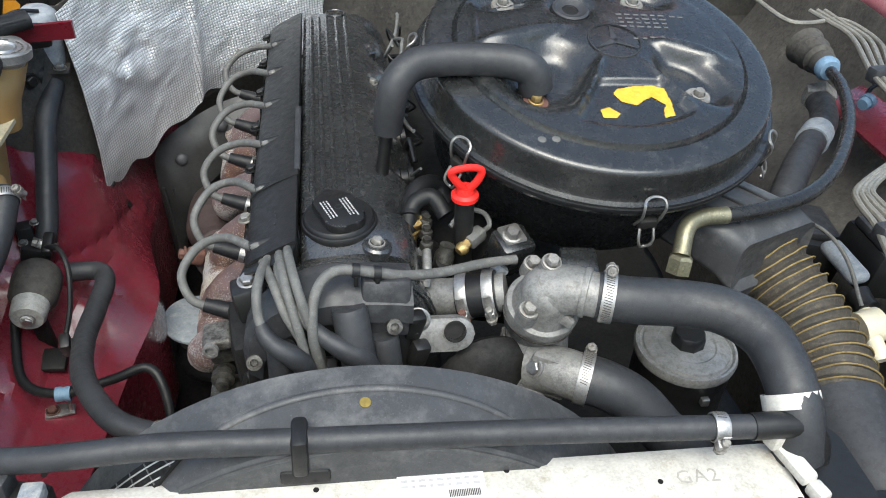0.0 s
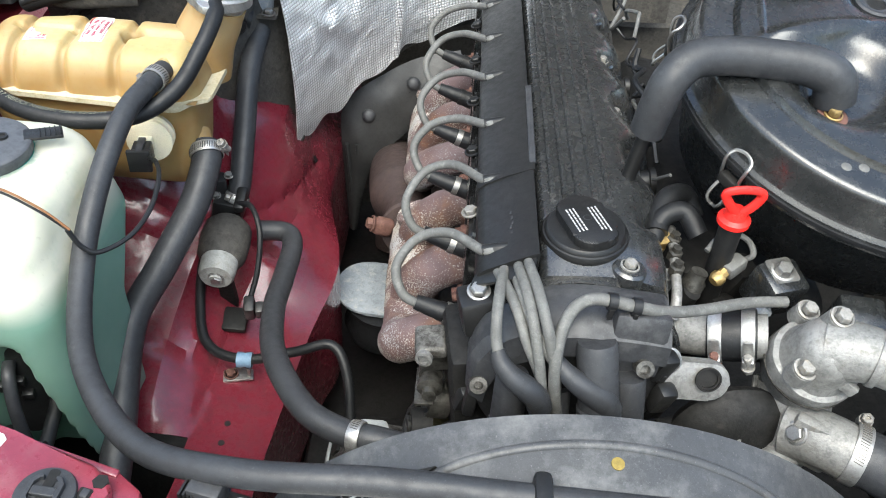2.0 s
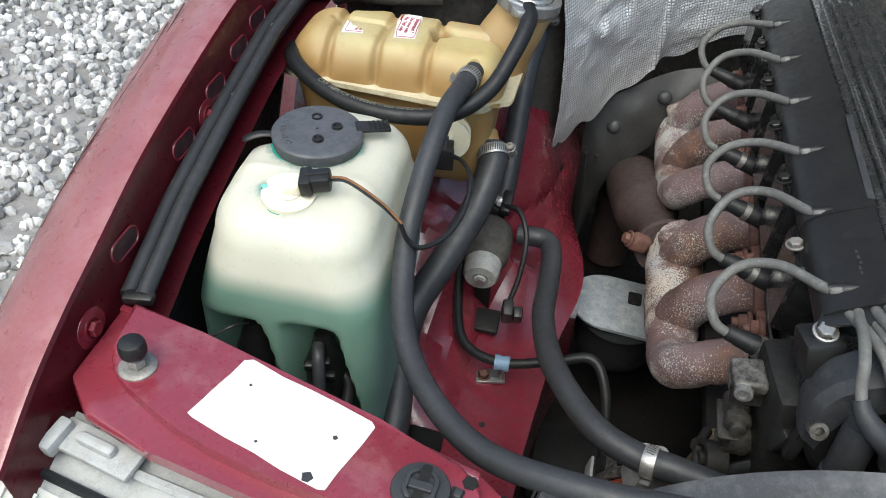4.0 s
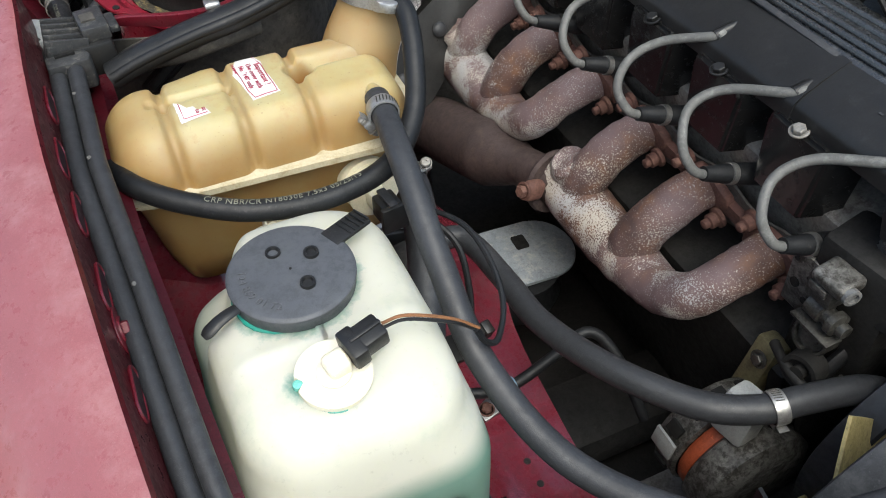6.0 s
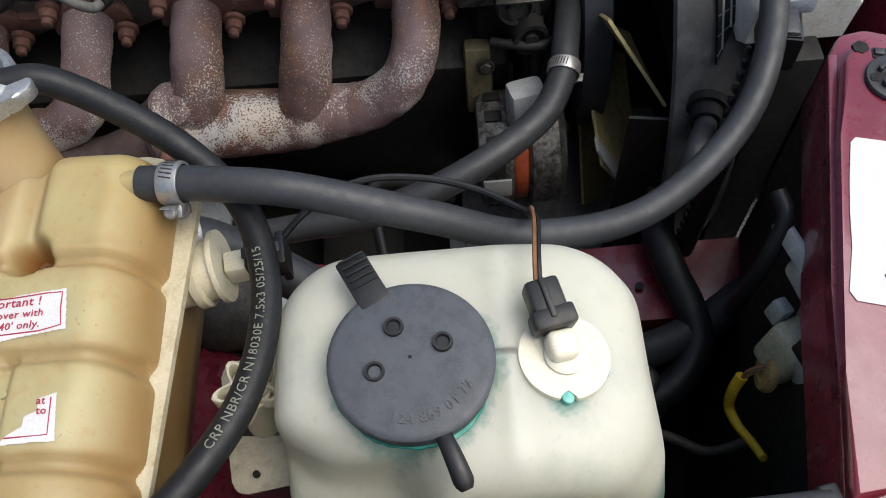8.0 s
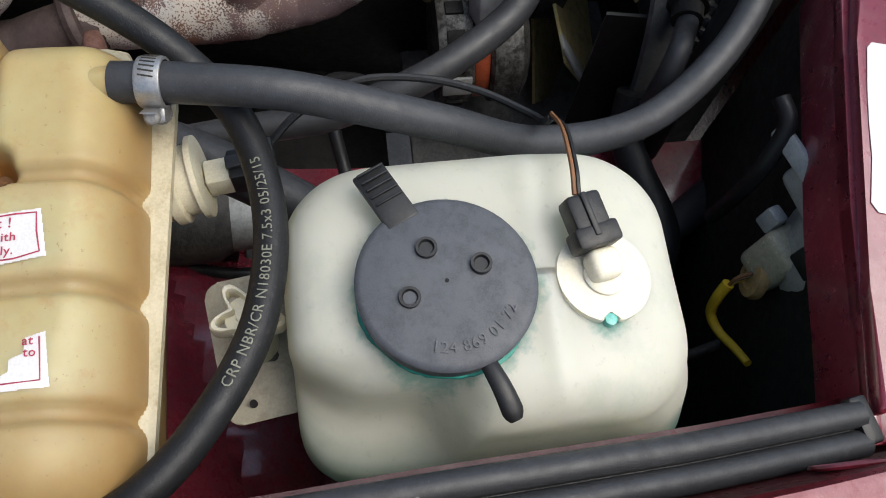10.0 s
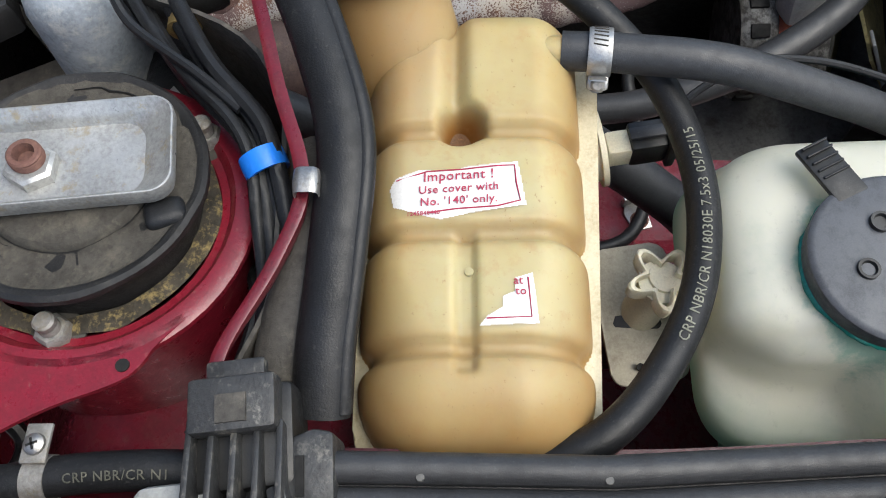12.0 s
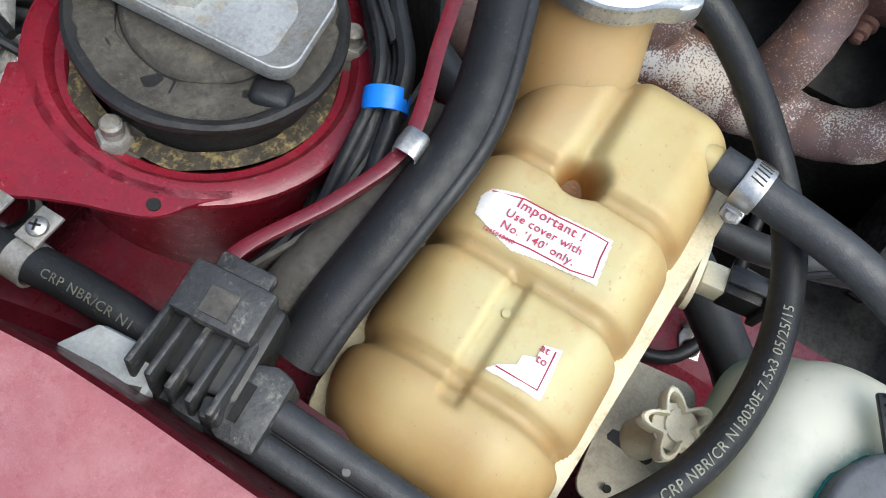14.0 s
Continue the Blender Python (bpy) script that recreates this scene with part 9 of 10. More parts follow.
for k in range(4):
    o = 0.012 * k
    far = ((0.520, 0.740, 0.905), (0.545, 0.660, 0.893), (0.580, 0.650, 0.891), (0.640, 0.662, 0.891)) if k == 3 else ((0.600 + o, 0.690, 0.895), (0.612 + o * 0.8, 0.650, 0.892), (0.618 + o * 0.8, 0.620, 0.891))
    part("pipe", tube(far + ((0.612 + o, 0.580, 0.890), (0.580 + o * 0.8, 0.490, 0.889), (0.572 + o * 0.8, 0.440, 0.886), (0.580 + o, 0.36, 0.87)), 0.0036, 8), surface("dull_brake_pipe", (0.20, 0.19, 0.16), (0.30, 0.285, 0.24), 0.4, metal=0.5) if k == 0 else bpy.data.materials["dull_brake_pipe"], lines)
    part("low_pipe", tube(((0.560, 0.340 + o * 0.3, 0.862), (0.490 + o * 0.3, 0.296, 0.860), (0.437 + o * 0.5, 0.258, 0.858), (0.424 + o * 0.7, 0.232, 0.857), (0.420 + o * 0.9, 0.195, 0.856), (0.410 + o, 0.145, 0.850), (0.405 + o, 0.09, 0.84)), 0.0036, 8), bpy.data.materials["dull_brake_pipe"], lines)
part("clip", block((0.052, 0.018, 0.020), (0.595, 0.478, 0.890), (0, 0, 10), 0.004), GREYPLASTIC, lines)
part("low_clip", block((0.050, 0.016, 0.018), (0.438, 0.185, 0.856), (0, 0, 10), 0.004), GREYPLASTIC, lines)
conn = thing("blue_connector", (0.57, 0.50, 0.85), "small pale blue plastic connector on red paint", "connector")
part("plug", lathe((0.572, 0.470, 0.85), (1, 0.5, 0.3), ((0, 0), (0.008, 0), (0.008, 0.008), (0.010, 0.008), (0.010, 0.016), (0, 0.016)), 16), PALEBLUE, conn)
part("cable", tube(((0.58, 0.48, 0.852), (0.60, 0.50, 0.86), (0.63, 0.52, 0.86)), 0.003, 8), RUBBER, conn)
tagged(part("red_side_member", block((0.06, 0.20, 0.012), (0.615, 0.47, 0.815), (0, -25, 0), 0.003), RED_DIRTY), "dusty dark red side member", "car panel")
tie = thing("cruise_rod", (0.44, 0.2, 0.74), "grey metal rod end with an ivory plastic bush", "rod end")
part("rod", block((0.026, 0.060, 0.016), (0.440, 0.235, 0.778), (10, 0, 12), 0.007, 3), GREYPAINT, tie)
part("joint", lathe((0.436, 0.195, 0.765), (0.1, -1, -0.2), ((0, 0), (0.014, 0), (0.012, 0.014), (0.014, 0.022), (0, 0.026)), 18), PLASTIC, tie)
part("bush", lathe((0.430, 0.155, 0.755), (1, 0.1, 0.2), ((0, -0.012), (0.018, -0.012), (0.018, 0.012), (0.010, 0.014), (0.009, 0.006), (0, 0.006)), 22), IVORY, tie)
part("link", tube(((0.434, 0.172, 0.76), (0.428, 0.15, 0.755), (0.43, 0.12, 0.74)), 0.009, 12), IVORY, tie)
for k, (x, y, z, s) in enumerate(((0.50, 0.26, 0.76, 0.06), (0.55, 0.15, 0.74, 0.08), (0.48, 0.06, 0.70, 0.07), (0.56, 0.02, 0.72, 0.08), (0.46, 0.34, 0.72, 0.07), (0.42, 0.02, 0.66, 0.05))):
    u = thing("black_module", (x, y, z - s / 2), "black plastic engine bay module", "module", "engine bay modules")
    part("case", block((s, s * 1.3, s), (x, y, z), (0, 8, 10 * math.sin(k)), 0.008), PLASTIC, u)
    part("case_lid", block((s * 0.8, s, 0.012), (x, y, z + s / 2 + 0.004), (0, 8, 10 * math.sin(k)), 0.004), GREYPLASTIC, u)
part("side_wire", tube(((0.39, 0.30, 0.80), (0.40, 0.24, 0.82), (0.41, 0.20, 0.81), (0.415, 0.16, 0.78)), 0.0022, 8), LEAD, lines)

# ---- fender seal, cables and battery ----
HOLDER = surface("dusty_worn_black_plastic", (0.016, 0.0165, 0.0175), (0.038, 0.039, 0.040), 0.42, big=40, fine=500, bumpy=0.5, dust=(0.19, 0.18, 0.155), dust_at=(0.55, 0.72), wear=0.5)


def fender_seal():
    s = thing("fender_seal", (-0.684, 0.36, 0.90), "double black rubber seal strip along the fender edge", "rubber seal", kind="structure")
    ys = [0.051 + k * 0.0155 for k in range(29)]
    for off, dz, r in ((0.0030, -0.0008, 0.0060), (-0.0094, -0.0035, 0.0062)):
        bm = bmesh.new()
        sweep(bm, [rail_at(y) + V((off, 0, dz)) for y in ys], r, 12, flat=0.9)
        part("strip", bm, HOSE, s)
    part("web", sweep(bmesh.new(), [rail_at(y) + V((-0.003, 0, -0.008)) for y in ys], 0.010, 8, flat=0.5), RUBBER, s)
    part("end_plug", block((0.022, 0.010, 0.008), (-0.665, 0.050, 0.845), (10, 0, 10), 0.002), PLASTIC, s)
    for y in (0.255, 0.3625, 0.43):
        part("rivet", lathe(rail_at(y) + V((-0.0005, 0, 0.0032)), (0.0, 0, 1), ((0, 0.0), (0.0018, 0.0), (0.0015, 0.0008), (0, 0.0010)), 10), LEAD, s)
    # moulded holder at the end of the strips
    h = thing("seal_holder", (-0.672, 0.492, 0.89), "black ribbed plastic holder at the end of the fender seal", "plastic holder")
    part("body", block((0.038, 0.038, 0.026), (-0.672, 0.494, 0.906), (0, 0, 6), 0.003), PLASTIC, h)
    cap = part("top", block((0.020, 0.032, 0.012), (-0.662, 0.496, 0.924), (0, 0, 6), 0.002), HOLDER, h, "dusty upper cap")
    part("cap_step", block((0.010, 0.022, 0.006), (-0.650, 0.497, 0.922), (0, 0, 6), 0.0015), HOLDER, cap)
    part("top_plate", block((0.010, 0.011, 0.0014), (-0.664, 0.4955, 0.9306), (0, 0, 6), 0), UNDERSEAL, cap)
    for k in range(5):
        part("rib", block((0.030, 0.0026, 0.026), (-0.684, 0.5105 - 0.0082 * k, 0.914), (0, 12, 6), 0.0008), HOLDER, h)
    part("rib_bar", block((0.004, 0.037, 0.010), (-0.698, 0.493, 0.904), (0, 14, 6), 0.001), HOLDER, h)
    # collar round the strips, broken at one corner
    collar = part("collar", slab([(-0.016, -0.010), (0.013, -0.010), (0.015, -0.002), (0.012, 0.006), (0.006, 0.006), (0.003, 0.011), (-0.013, 0.011), (-0.016, 0.004)], 0.024, pose(-0.684, 0.470, 0.894, 0, 0, 4), 0.002), HOLDER, h, "dusty broken collar")
    part("collar_slot", block((0.014, 0.003, 0.002), (-0.686, 0.472, 0.9185), (0, 0, 4), 0), DARK, collar)
    part("collar_lug", block((0.008, 0.007, 0.010), (-0.694, 0.478, 0.920), (0, 10, 20), 0.0015), HOLDER, collar)
    part("foot", block((0.014, 0.014, 0.022), (-0.697, 0.486, 0.905), (0, 20, 0), 0.003), HOLDER, h)
    part("grey_clip", slab([(-0.022, -0.006), (0.008, -0.008), (0.016, 0.004), (0.022, 0.012), (0.016, 0.014), (0.006, 0.008), (-0.020, 0.010)], 0.012, pose(-0.696, 0.522, 0.905, 0, 0, 100), 0.003), LAMPGREY, h, "grey plastic clip")


fender_seal()

washer_hose = hose("screen_washer_hose", ((-0.716, 0.690, 0.890), (-0.708, 0.656, 0.899), (-0.699, 0.626, 0.903), (-0.690, 0.598, 0.905), (-0.684, 0.565, 0.905), (-0.682, 0.530, 0.904), (-0.683, 0.505, 0.90)), 0.0078, "black lettered hose held by two zinc clips", mat=RUBBER)
hose_words(washer_hose, spline(((-0.690, 0.598, 0.905), (-0.684, 0.565, 0.905), (-0.682, 0.530, 0.904), (-0.683, 0.505, 0.90)), 9), 0.0078, "CRP NBR/CR N1", 0.0560, 0.0050, (-0.35, 0, 1), FAINTTEXT)
for y, x in ((0.594, -0.6890), (0.5735, -0.6853)):
    c = thing("hose_clip", (x, y, 0.90), "zinc P-clip with a cross-head screw round the hose", "hose clip", "hose clips")
    part("band", lathe((x, y, 0.904), (0, 1, 0), ((0.0080, -0.0045), (0.0092, -0.0045), (0.0092, 0.0045), (0.0080, 0.0045)), 26), ZINC, c)
    part("tab", block((0.015, 0.010, 0.0018), (x + 0.012, y, 0.9125), (0, 6, 0), 0.0005), ZINC, c)
    part("screw", lathe((x + 0.0115, y, 0.9135), (0, 0, 1), ((0, 0.0), (0.0042, 0.0), (0.0040, 0.0016), (0.0025, 0.0028), (0, 0.0030)), 16), STEEL, c)
    for t in (20, 110):
        part("screw_slot", block((0.0045, 0.0009, 0.0006), (x + 0.0115, y, 0.9163), (0, 0, t), 0), DARK, c)

seal = thing("bulkhead_seal", (-0.60, 0.465, 0.90), "thick black rubber bulkhead seal ending beside the coolant tank", "rubber seal")
pts = ((-0.440, 0.515, 0.938), (-0.476, 0.488, 0.936), (-0.520, 0.470, 0.932), (-0.558, 0.461, 0.926), (-0.600, 0.464, 0.916), (-0.636, 0.469, 0.904), (-0.660, 0.471, 0.894))
part("strip", tube(pts, 0.0118, 18, 8, flat=0.85, up=(0, 0, 1)), RUBBER, seal)
for s_ in (-1,):
    part("edge_bead", tube([V(p) + V((0, 0.0090 * s_, 0.0035)) for p in pts], 0.0040, 10, 8), RUBBER, seal)
strip = thing("bulkhead_flange", (-0.57, 0.48, 0.90), "thin dark red painted flange strip along the bulkhead", "car panel")
edge = spline(((-0.40, 0.535, 0.930), (-0.474, 0.508, 0.930), (-0.530, 0.492, 0.929), (-0.574, 0.479, 0.927), (-0.606, 0.488, 0.924), (-0.640, 0.506, 0.921), (-0.658, 0.509, 0.919)), 8)
deep = [0.021 - 0.015 * k / (len(edge) - 1) for k in range(len(edge))]
rows = [[p + V((0, 0.002, -h)), p + V((0, 0.0012, 0)), p + V((0, -0.001, 0.0008)), p + V((0.001, -0.0048, 0.0002)), p + V((0, -0.0044, -0.002)), p + V((0, -0.0015, -h))] for p, h in zip(edge, deep)]
part("flange", loft(rows), RED, strip)
part("spring_clip", tube(((-0.5765, 0.4700, 0.9245), (-0.5765, 0.4700, 0.9320), (-0.5765, 0.4745, 0.9335), (-0.5765, 0.4790, 0.9320), (-0.5765, 0.4795, 0.9220)), 0.0055, 12, 6, flat=0.14, up=(0, 0, 1)), STEEL, strip, "bent zinc spring clip")
pad = tagged(part("foam_pad", tube(((-0.545, 0.477, 0.905), (-0.58, 0.473, 0.906), (-0.605, 0.477, 0.902), (-0.632, 0.486, 0.896), (-0.655, 0.493, 0.888)), lambda t: 0.009 + 0.006 * math.sin(math.pi * t), 14, flat=0.8), UNDERSEAL), "dusty grey foam pad under the flange", "foam pad")
loom = thing("cable_bundle", (-0.55, 0.5, 0.89), "bundle of black cables wrapped with blue tape", "cables")
for k in range(4):
    o = V((0.004 * math.sin(k * 2.2), 0.0045 * (k - 1.5), 0.003 * math.cos(k * 1.9)))
    part("cable", tube([V(p) + o * s for p, s in (((-0.440, 0.575, 0.900), 1.6), ((-0.480, 0.552, 0.908), 1.5), ((-0.510, 0.532, 0.910), 1.2), ((-0.537, 0.508, 0.911), 1), ((-0.556, 0.499, 0.909), 0.8), ((-0.582, 0.494, 0.902), 1), ((-0.61, 0.492, 0.885), 1.2), ((-0.635, 0.50, 0.86), 1.3))], 0.0042 if k < 3 else 0.003, 9), RUBBER, loom)
part("blue_tape", lathe((-0.5555, 0.499, 0.9085), (-0.8, -0.4, -0.25), ((0.008, -0.0048), (0.0098, -0.0048), (0.0101, 0), (0.0098, 0.0048), (0.008, 0.0048)), 22), BLUE, loom, "bright blue tape wrap")
part("thin_cable", tube(((-0.540, 0.60, 0.86), (-0.575, 0.53, 0.865), (-0.60, 0.51, 0.868), (-0.64, 0.515, 0.872), (-0.665, 0.53, 0.875)), 0.003, 8), RUBBER, loom)
part("thin_loop", tube(((-0.452, 0.59, 0.92), (-0.470, 0.575, 0.925), (-0.49, 0.562, 0.92), (-0.515, 0.53, 0.918), (-0.532, 0.510, 0.914)), 0.0024, 8), RUBBER, loom)
part("connector", block((0.040, 0.030, 0.020), (-0.45, 0.545, 0.905), (0, 0, 20), 0.006), PLASTIC, loom)
part("connector_ring", lathe((-0.475, 0.545, 0.904), (-1, 0, 0), ((0.005, 0), (0.008, 0), (0.008, 0.007), (0.005, 0.007)), 14), BRASS, loom)


def pressure_can():
    c = V((-0.462, 0.606, 0.85))
    u = thing("pressure_unit", c, "weathered grey pressure unit can on a corroded bracket", "hydraulic unit")
    part("can", lathe(c, (0.06, -0.06, 1), ((0, 0), (0.0235, 0), (0.0235, 0.055), (0.0215, 0.064), (0.016, 0.069), (0, 0.0705)), 36), GREYPAINT, u)
    part("base_plate", slab(rounded(0.060, 0.060, 0.004), 0.005, pose(-0.464, 0.604, 0.845, -4, 4, 10), 0.001), UNDERSEAL, u, "corroded base plate")
    part("bracket", slab([(-0.03, -0.04), (0.045, -0.03), (0.04, 0.055), (-0.02, 0.060)], 0.008, pose(-0.485, 0.625, 0.832, 0, 0, 20), 0.002), UNDERSEAL, u)
    for dx, dy in ((-0.024, -0.022), (0.022, -0.024), (-0.022, 0.024)):
        part("plate_bolt", hexbolt(c + V((dx, dy, 0.0005)), (0, 0, 1), 0.0055, 0.006), STEEL, u)
    part("stud", lathe((-0.508, 0.652, 0.84), (-0.3, 0.2, 1), ((0, 0), (0.0075, 0), (0.0075, 0.016), (0.006, 0.019), (0, 0.019)), 16), GREYPLASTIC, u)
    part("plug", block((0.03, 0.028, 0.02), (-0.455, 0.655, 0.89), (0, 10, 30), 0.004), PLASTIC, u)
    part("feed_pipe", tube(((-0.47, 0.66, 0.895), (-0.50, 0.665, 0.87), (-0.515, 0.668, 0.83), (-0.51, 0.66, 0.79)), 0.0048, 12), PLASTIC, u)
    clamp_band("pipe_clamp", (-0.505, 0.563, 0.858), (-0.6, -0.5, 0.2), 0.014, u, 0.012, (-0.3, 0, 1))
    part("feed_hose", tube(((-0.46, 0.575, 0.845), (-0.49, 0.567, 0.856), (-0.53, 0.553, 0.86)), 0.0135, 14), RUBBER, u)


pressure_can()


def battery():
    b = thing("battery", (-0.5, 0.80, 0.70), "black car battery with orange and white lettering shapes", "battery")
    case = part("case", block((0.30, 0.20, 0.215), (-0.52, 0.815, 0.835), bevel=0.004), surface("deep_black_case", grey(0.0035), grey(0.006), 0.3, bumpy=0.05, wear=0.1), b, "black battery case")
    part("lid", block((0.304, 0.206, 0.025), (-0.52, 0.815, 0.9175), bevel=0.004), surface("satin_black_lid", grey(0.010), grey(0.018), 0.26, bumpy=0.05, fine=1200, wear=0.2, dust=grey(0.03), dust_at=(0.6, 0.85)), b, "satin black battery lid")
    # pale grey plate over most of the lid
    part("lid_top_plate", slab(rounded(0.29, 0.172, 0.006), 0.0006, pose(-0.52, 0.8145, 0.9302), 0), surface("pale_grey_lid_top", (0.36, 0.37, 0.375), (0.44, 0.45, 0.455), 0.4, big=20, bumpy=0.05, wear=0.1), b, "pale grey plate on the battery lid")
    for k in range(7):
        for j in range(3):
            part("lid_slot", block((0.030, 0.0010, 0.0016), (-0.655 + 0.044 * k, 0.7118, 0.9085 + 0.0042 * j), bevel=0), GREYPLASTIC, b)
    # print: plain slanted shapes in the colours of the lettering
    forms = ([(0, 0), (1, 0), (1, 1), (0, 1)],
             [(0, 0), (0.78, 0), (1, 0.25), (1, 1), (0, 1)],
             [(0, 0), (1, 0), (1, 0.7), (0.72, 1), (0, 1)],
             [(0.25, 0), (1, 0), (1, 1), (0, 1), (0, 0.3)],
             [(0, 0), (0.8, 0), (1, 0.25), (1, 1), (0.2, 1), (0, 0.75)])
    def row(x, z, w, h, fall_, kinds, mat, gap):
        for kind in kinds:
            out = [(x + w * a + 0.28 * h * c, z + h * c) for a, c in forms[kind]]
            part("print_shape", slab(out, 0.0005, pose(0, 0.7149, 0, 90, 0, 0), 0), mat, b)
            x += w + gap
            z += fall_
    row(-0.566, 0.8735, 0.0215, 0.0185, -0.0042, (1, 2, 0, 2, 3), ORANGE, 0.0055)
    row(-0.560, 0.8490, 0.0205, 0.0165, -0.0032, (2, 1, 4, 0, 1), WHITEPRINT, 0.0055)
    row(-0.548, 0.8370, 0.0105, 0.0080, -0.0018, (1, 3, 0, 2, 1, 0, 4), ORANGE, 0.0045)
    part("terminal_cable", tube(((-0.600, 0.735, 0.925), (-0.598, 0.707, 0.925), (-0.595, 0.680, 0.925), (-0.589, 0.660, 0.922), (-0.590, 0.652, 0.915)), 0.0080, 14), RUBBER, b, "thick black battery cable")
    part("terminal_lug", tube(((-0.590, 0.676, 0.898), (-0.600, 0.669, 0.896), (-0.609, 0.662, 0.894), (-0.616, 0.657, 0.893)), lambda t: 0.0075 - 0.001 * t, 12, flat=0.6, up=(0, 0, 1)), ALU, b, "crimped grey cable lug")


battery()

earth = thing("earth_bolts", (-0.64, 0.65, 0.88), "corroded zinc earth bolts with cable lugs on red tabs", "earth bolts")
for p in ((-0.643, 0.641, 0.890), (-0.619, 0.652, 0.888)):
    ax = V((-0.25, 0.62, 0.74)).normalized()
    part("tab", lathe(p, ax, ((0, -0.014), (0.0155, -0.014), (0.0158, -0.005), (0.014, -0.003), (0, -0.003)), 28), RED, earth)
    part("washer", lathe(p, ax, ((0, -0.003), (0.0125, -0.003), (0.0125, -0.0005), (0.0115, 0.0), (0, 0.0)), 24), WHITECORR, earth)
    part("lug", lathe(p, ax, ((0, 0.0), (0.0095, 0.0), (0.0095, 0.003), (0.0085, 0.0036), (0, 0.0036)), 20), ZINC, earth)
    part("bolt", hexbolt(V(p) + ax * 0.0036, ax, 0.0070, 0.0075, washer=False), ZINC, earth)
    part("lug_arm", tube((V(p) + ax * 0.002, V(p) + V((0.002, 0.012, 0.006)), V(p) + V((0.0, 0.026, 0.004))), lambda t: 0.0042 - 0.0008 * t, 10, flat=0.6, up=(0, 0, 1)), ZINC, earth)
rear = thing("rear_loom", (-0.68, 0.70, 0.85), "tangle of black and copper-brown wires at the rear of the fender", "wiring")
rng = random.Random(5)
# thick black cables looping down behind the earth bolts
for k, r in enumerate((0.0068, 0.0062, 0.0070, 0.0058, 0.0064)):
    o = V((-0.008 * k, 0.004 * math.sin(k * 2.3), -0.006 * (k % 3)))
    pts = [V(p) + o for p in ((-0.580, 0.672, 0.872), (-0.594, 0.694, 0.878), (-0.612, 0.710, 0.877), (-0.632, 0.714, 0.872), (-0.655, 0.703, 0.868), (-0.680, 0.680, 0.862), (-0.696, 0.664, 0.855))]
    part("cable", tube(pts, r, 10), HOSE if k % 2 else RUBBER, rear)
for k in range(3):
    pts = [V(p) + V((-0.009 * k, 0, -0.004 * k)) for p in ((-0.700, 0.712, 0.868), (-0.690, 0.694, 0.872), (-0.684, 0.664, 0.872), (-0.692, 0.636, 0.866), (-0.700, 0.61, 0.855))]
    part("cable", tube(pts, 0.0068, 10), RUBBER, rear)
# a denser tangle lower down, behind the earth bolts and under the lettered hose
for k in range(12):
    x, y, z = rng.uniform(-0.705, -0.640), rng.uniform(0.640, 0.760), rng.uniform(0.815, 0.850)
    turn_, size = rng.uniform(0, 6.3), rng.uniform(0.030, 0.060)
    pts = [V((x + size * math.cos(turn_ + 0.8 * j) * 0.8, y + size * math.sin(turn_ + 0.8 * j), z + rng.uniform(-0.010, 0.010))) for j in range(5)]
    part("loose_cable", tube(pts, rng.choice((0.0026, 0.0040, 0.0055, 0.0070)), 9), rng.choice((RUBBER, HOSE, PLASTIC)), rear)
# copper-brown wires fanning out from the lower bolt
for k in range(6):
    s_ = 0.0042 * (k - 2.5)
    pts = [V((-0.636, 0.668, 0.894)), V((-0.630 + 0.2 * s_, 0.680 + 0.5 * s_, 0.896)), V((-0.646 + 0.2 * s_, 0.688 + 0.9 * s_, 0.893 + 0.002 * rng.random())), V((-0.668, 0.694 + 1.1 * s_, 0.889 + 0.003 * rng.random())), V((-0.694 + 0.4 * s_, 0.702 + 1.6 * s_, 0.884))]
    part("wire", tube(pts, 0.0013, 7), BROWNWIRE, rear, "copper-brown wire")
for pts, r in ((((-0.606, 0.735, 0.902), (-0.609, 0.722, 0.902), (-0.617, 0.685, 0.905), (-0.619, 0.66, 0.906), (-0.617, 0.638, 0.901)), 0.0024),
               (((-0.614, 0.645, 0.904), (-0.609, 0.664, 0.903), (-0.607, 0.687, 0.900), (-0.620, 0.712, 0.895), (-0.642, 0.728, 0.890)), 0.0024),
               (((-0.616, 0.654, 0.905), (-0.632, 0.650, 0.907), (-0.652, 0.650, 0.905), (-0.672, 0.652, 0.903), (-0.686, 0.660, 0.902), (-0.695, 0.678, 0.901), (-0.691, 0.70, 0.898)), 0.0026)):
    part("long_wire", tube(pts, r, 8), PLASTIC, rear)
part("red_wire", tube(((-0.629, 0.752, 0.85), (-0.633, 0.737, 0.855), (-0.640, 0.730, 0.856), (-0.647, 0.737, 0.853), (-0.648, 0.75, 0.85)), 0.0016, 7), REDPLASTIC, rear, "thin red wire")

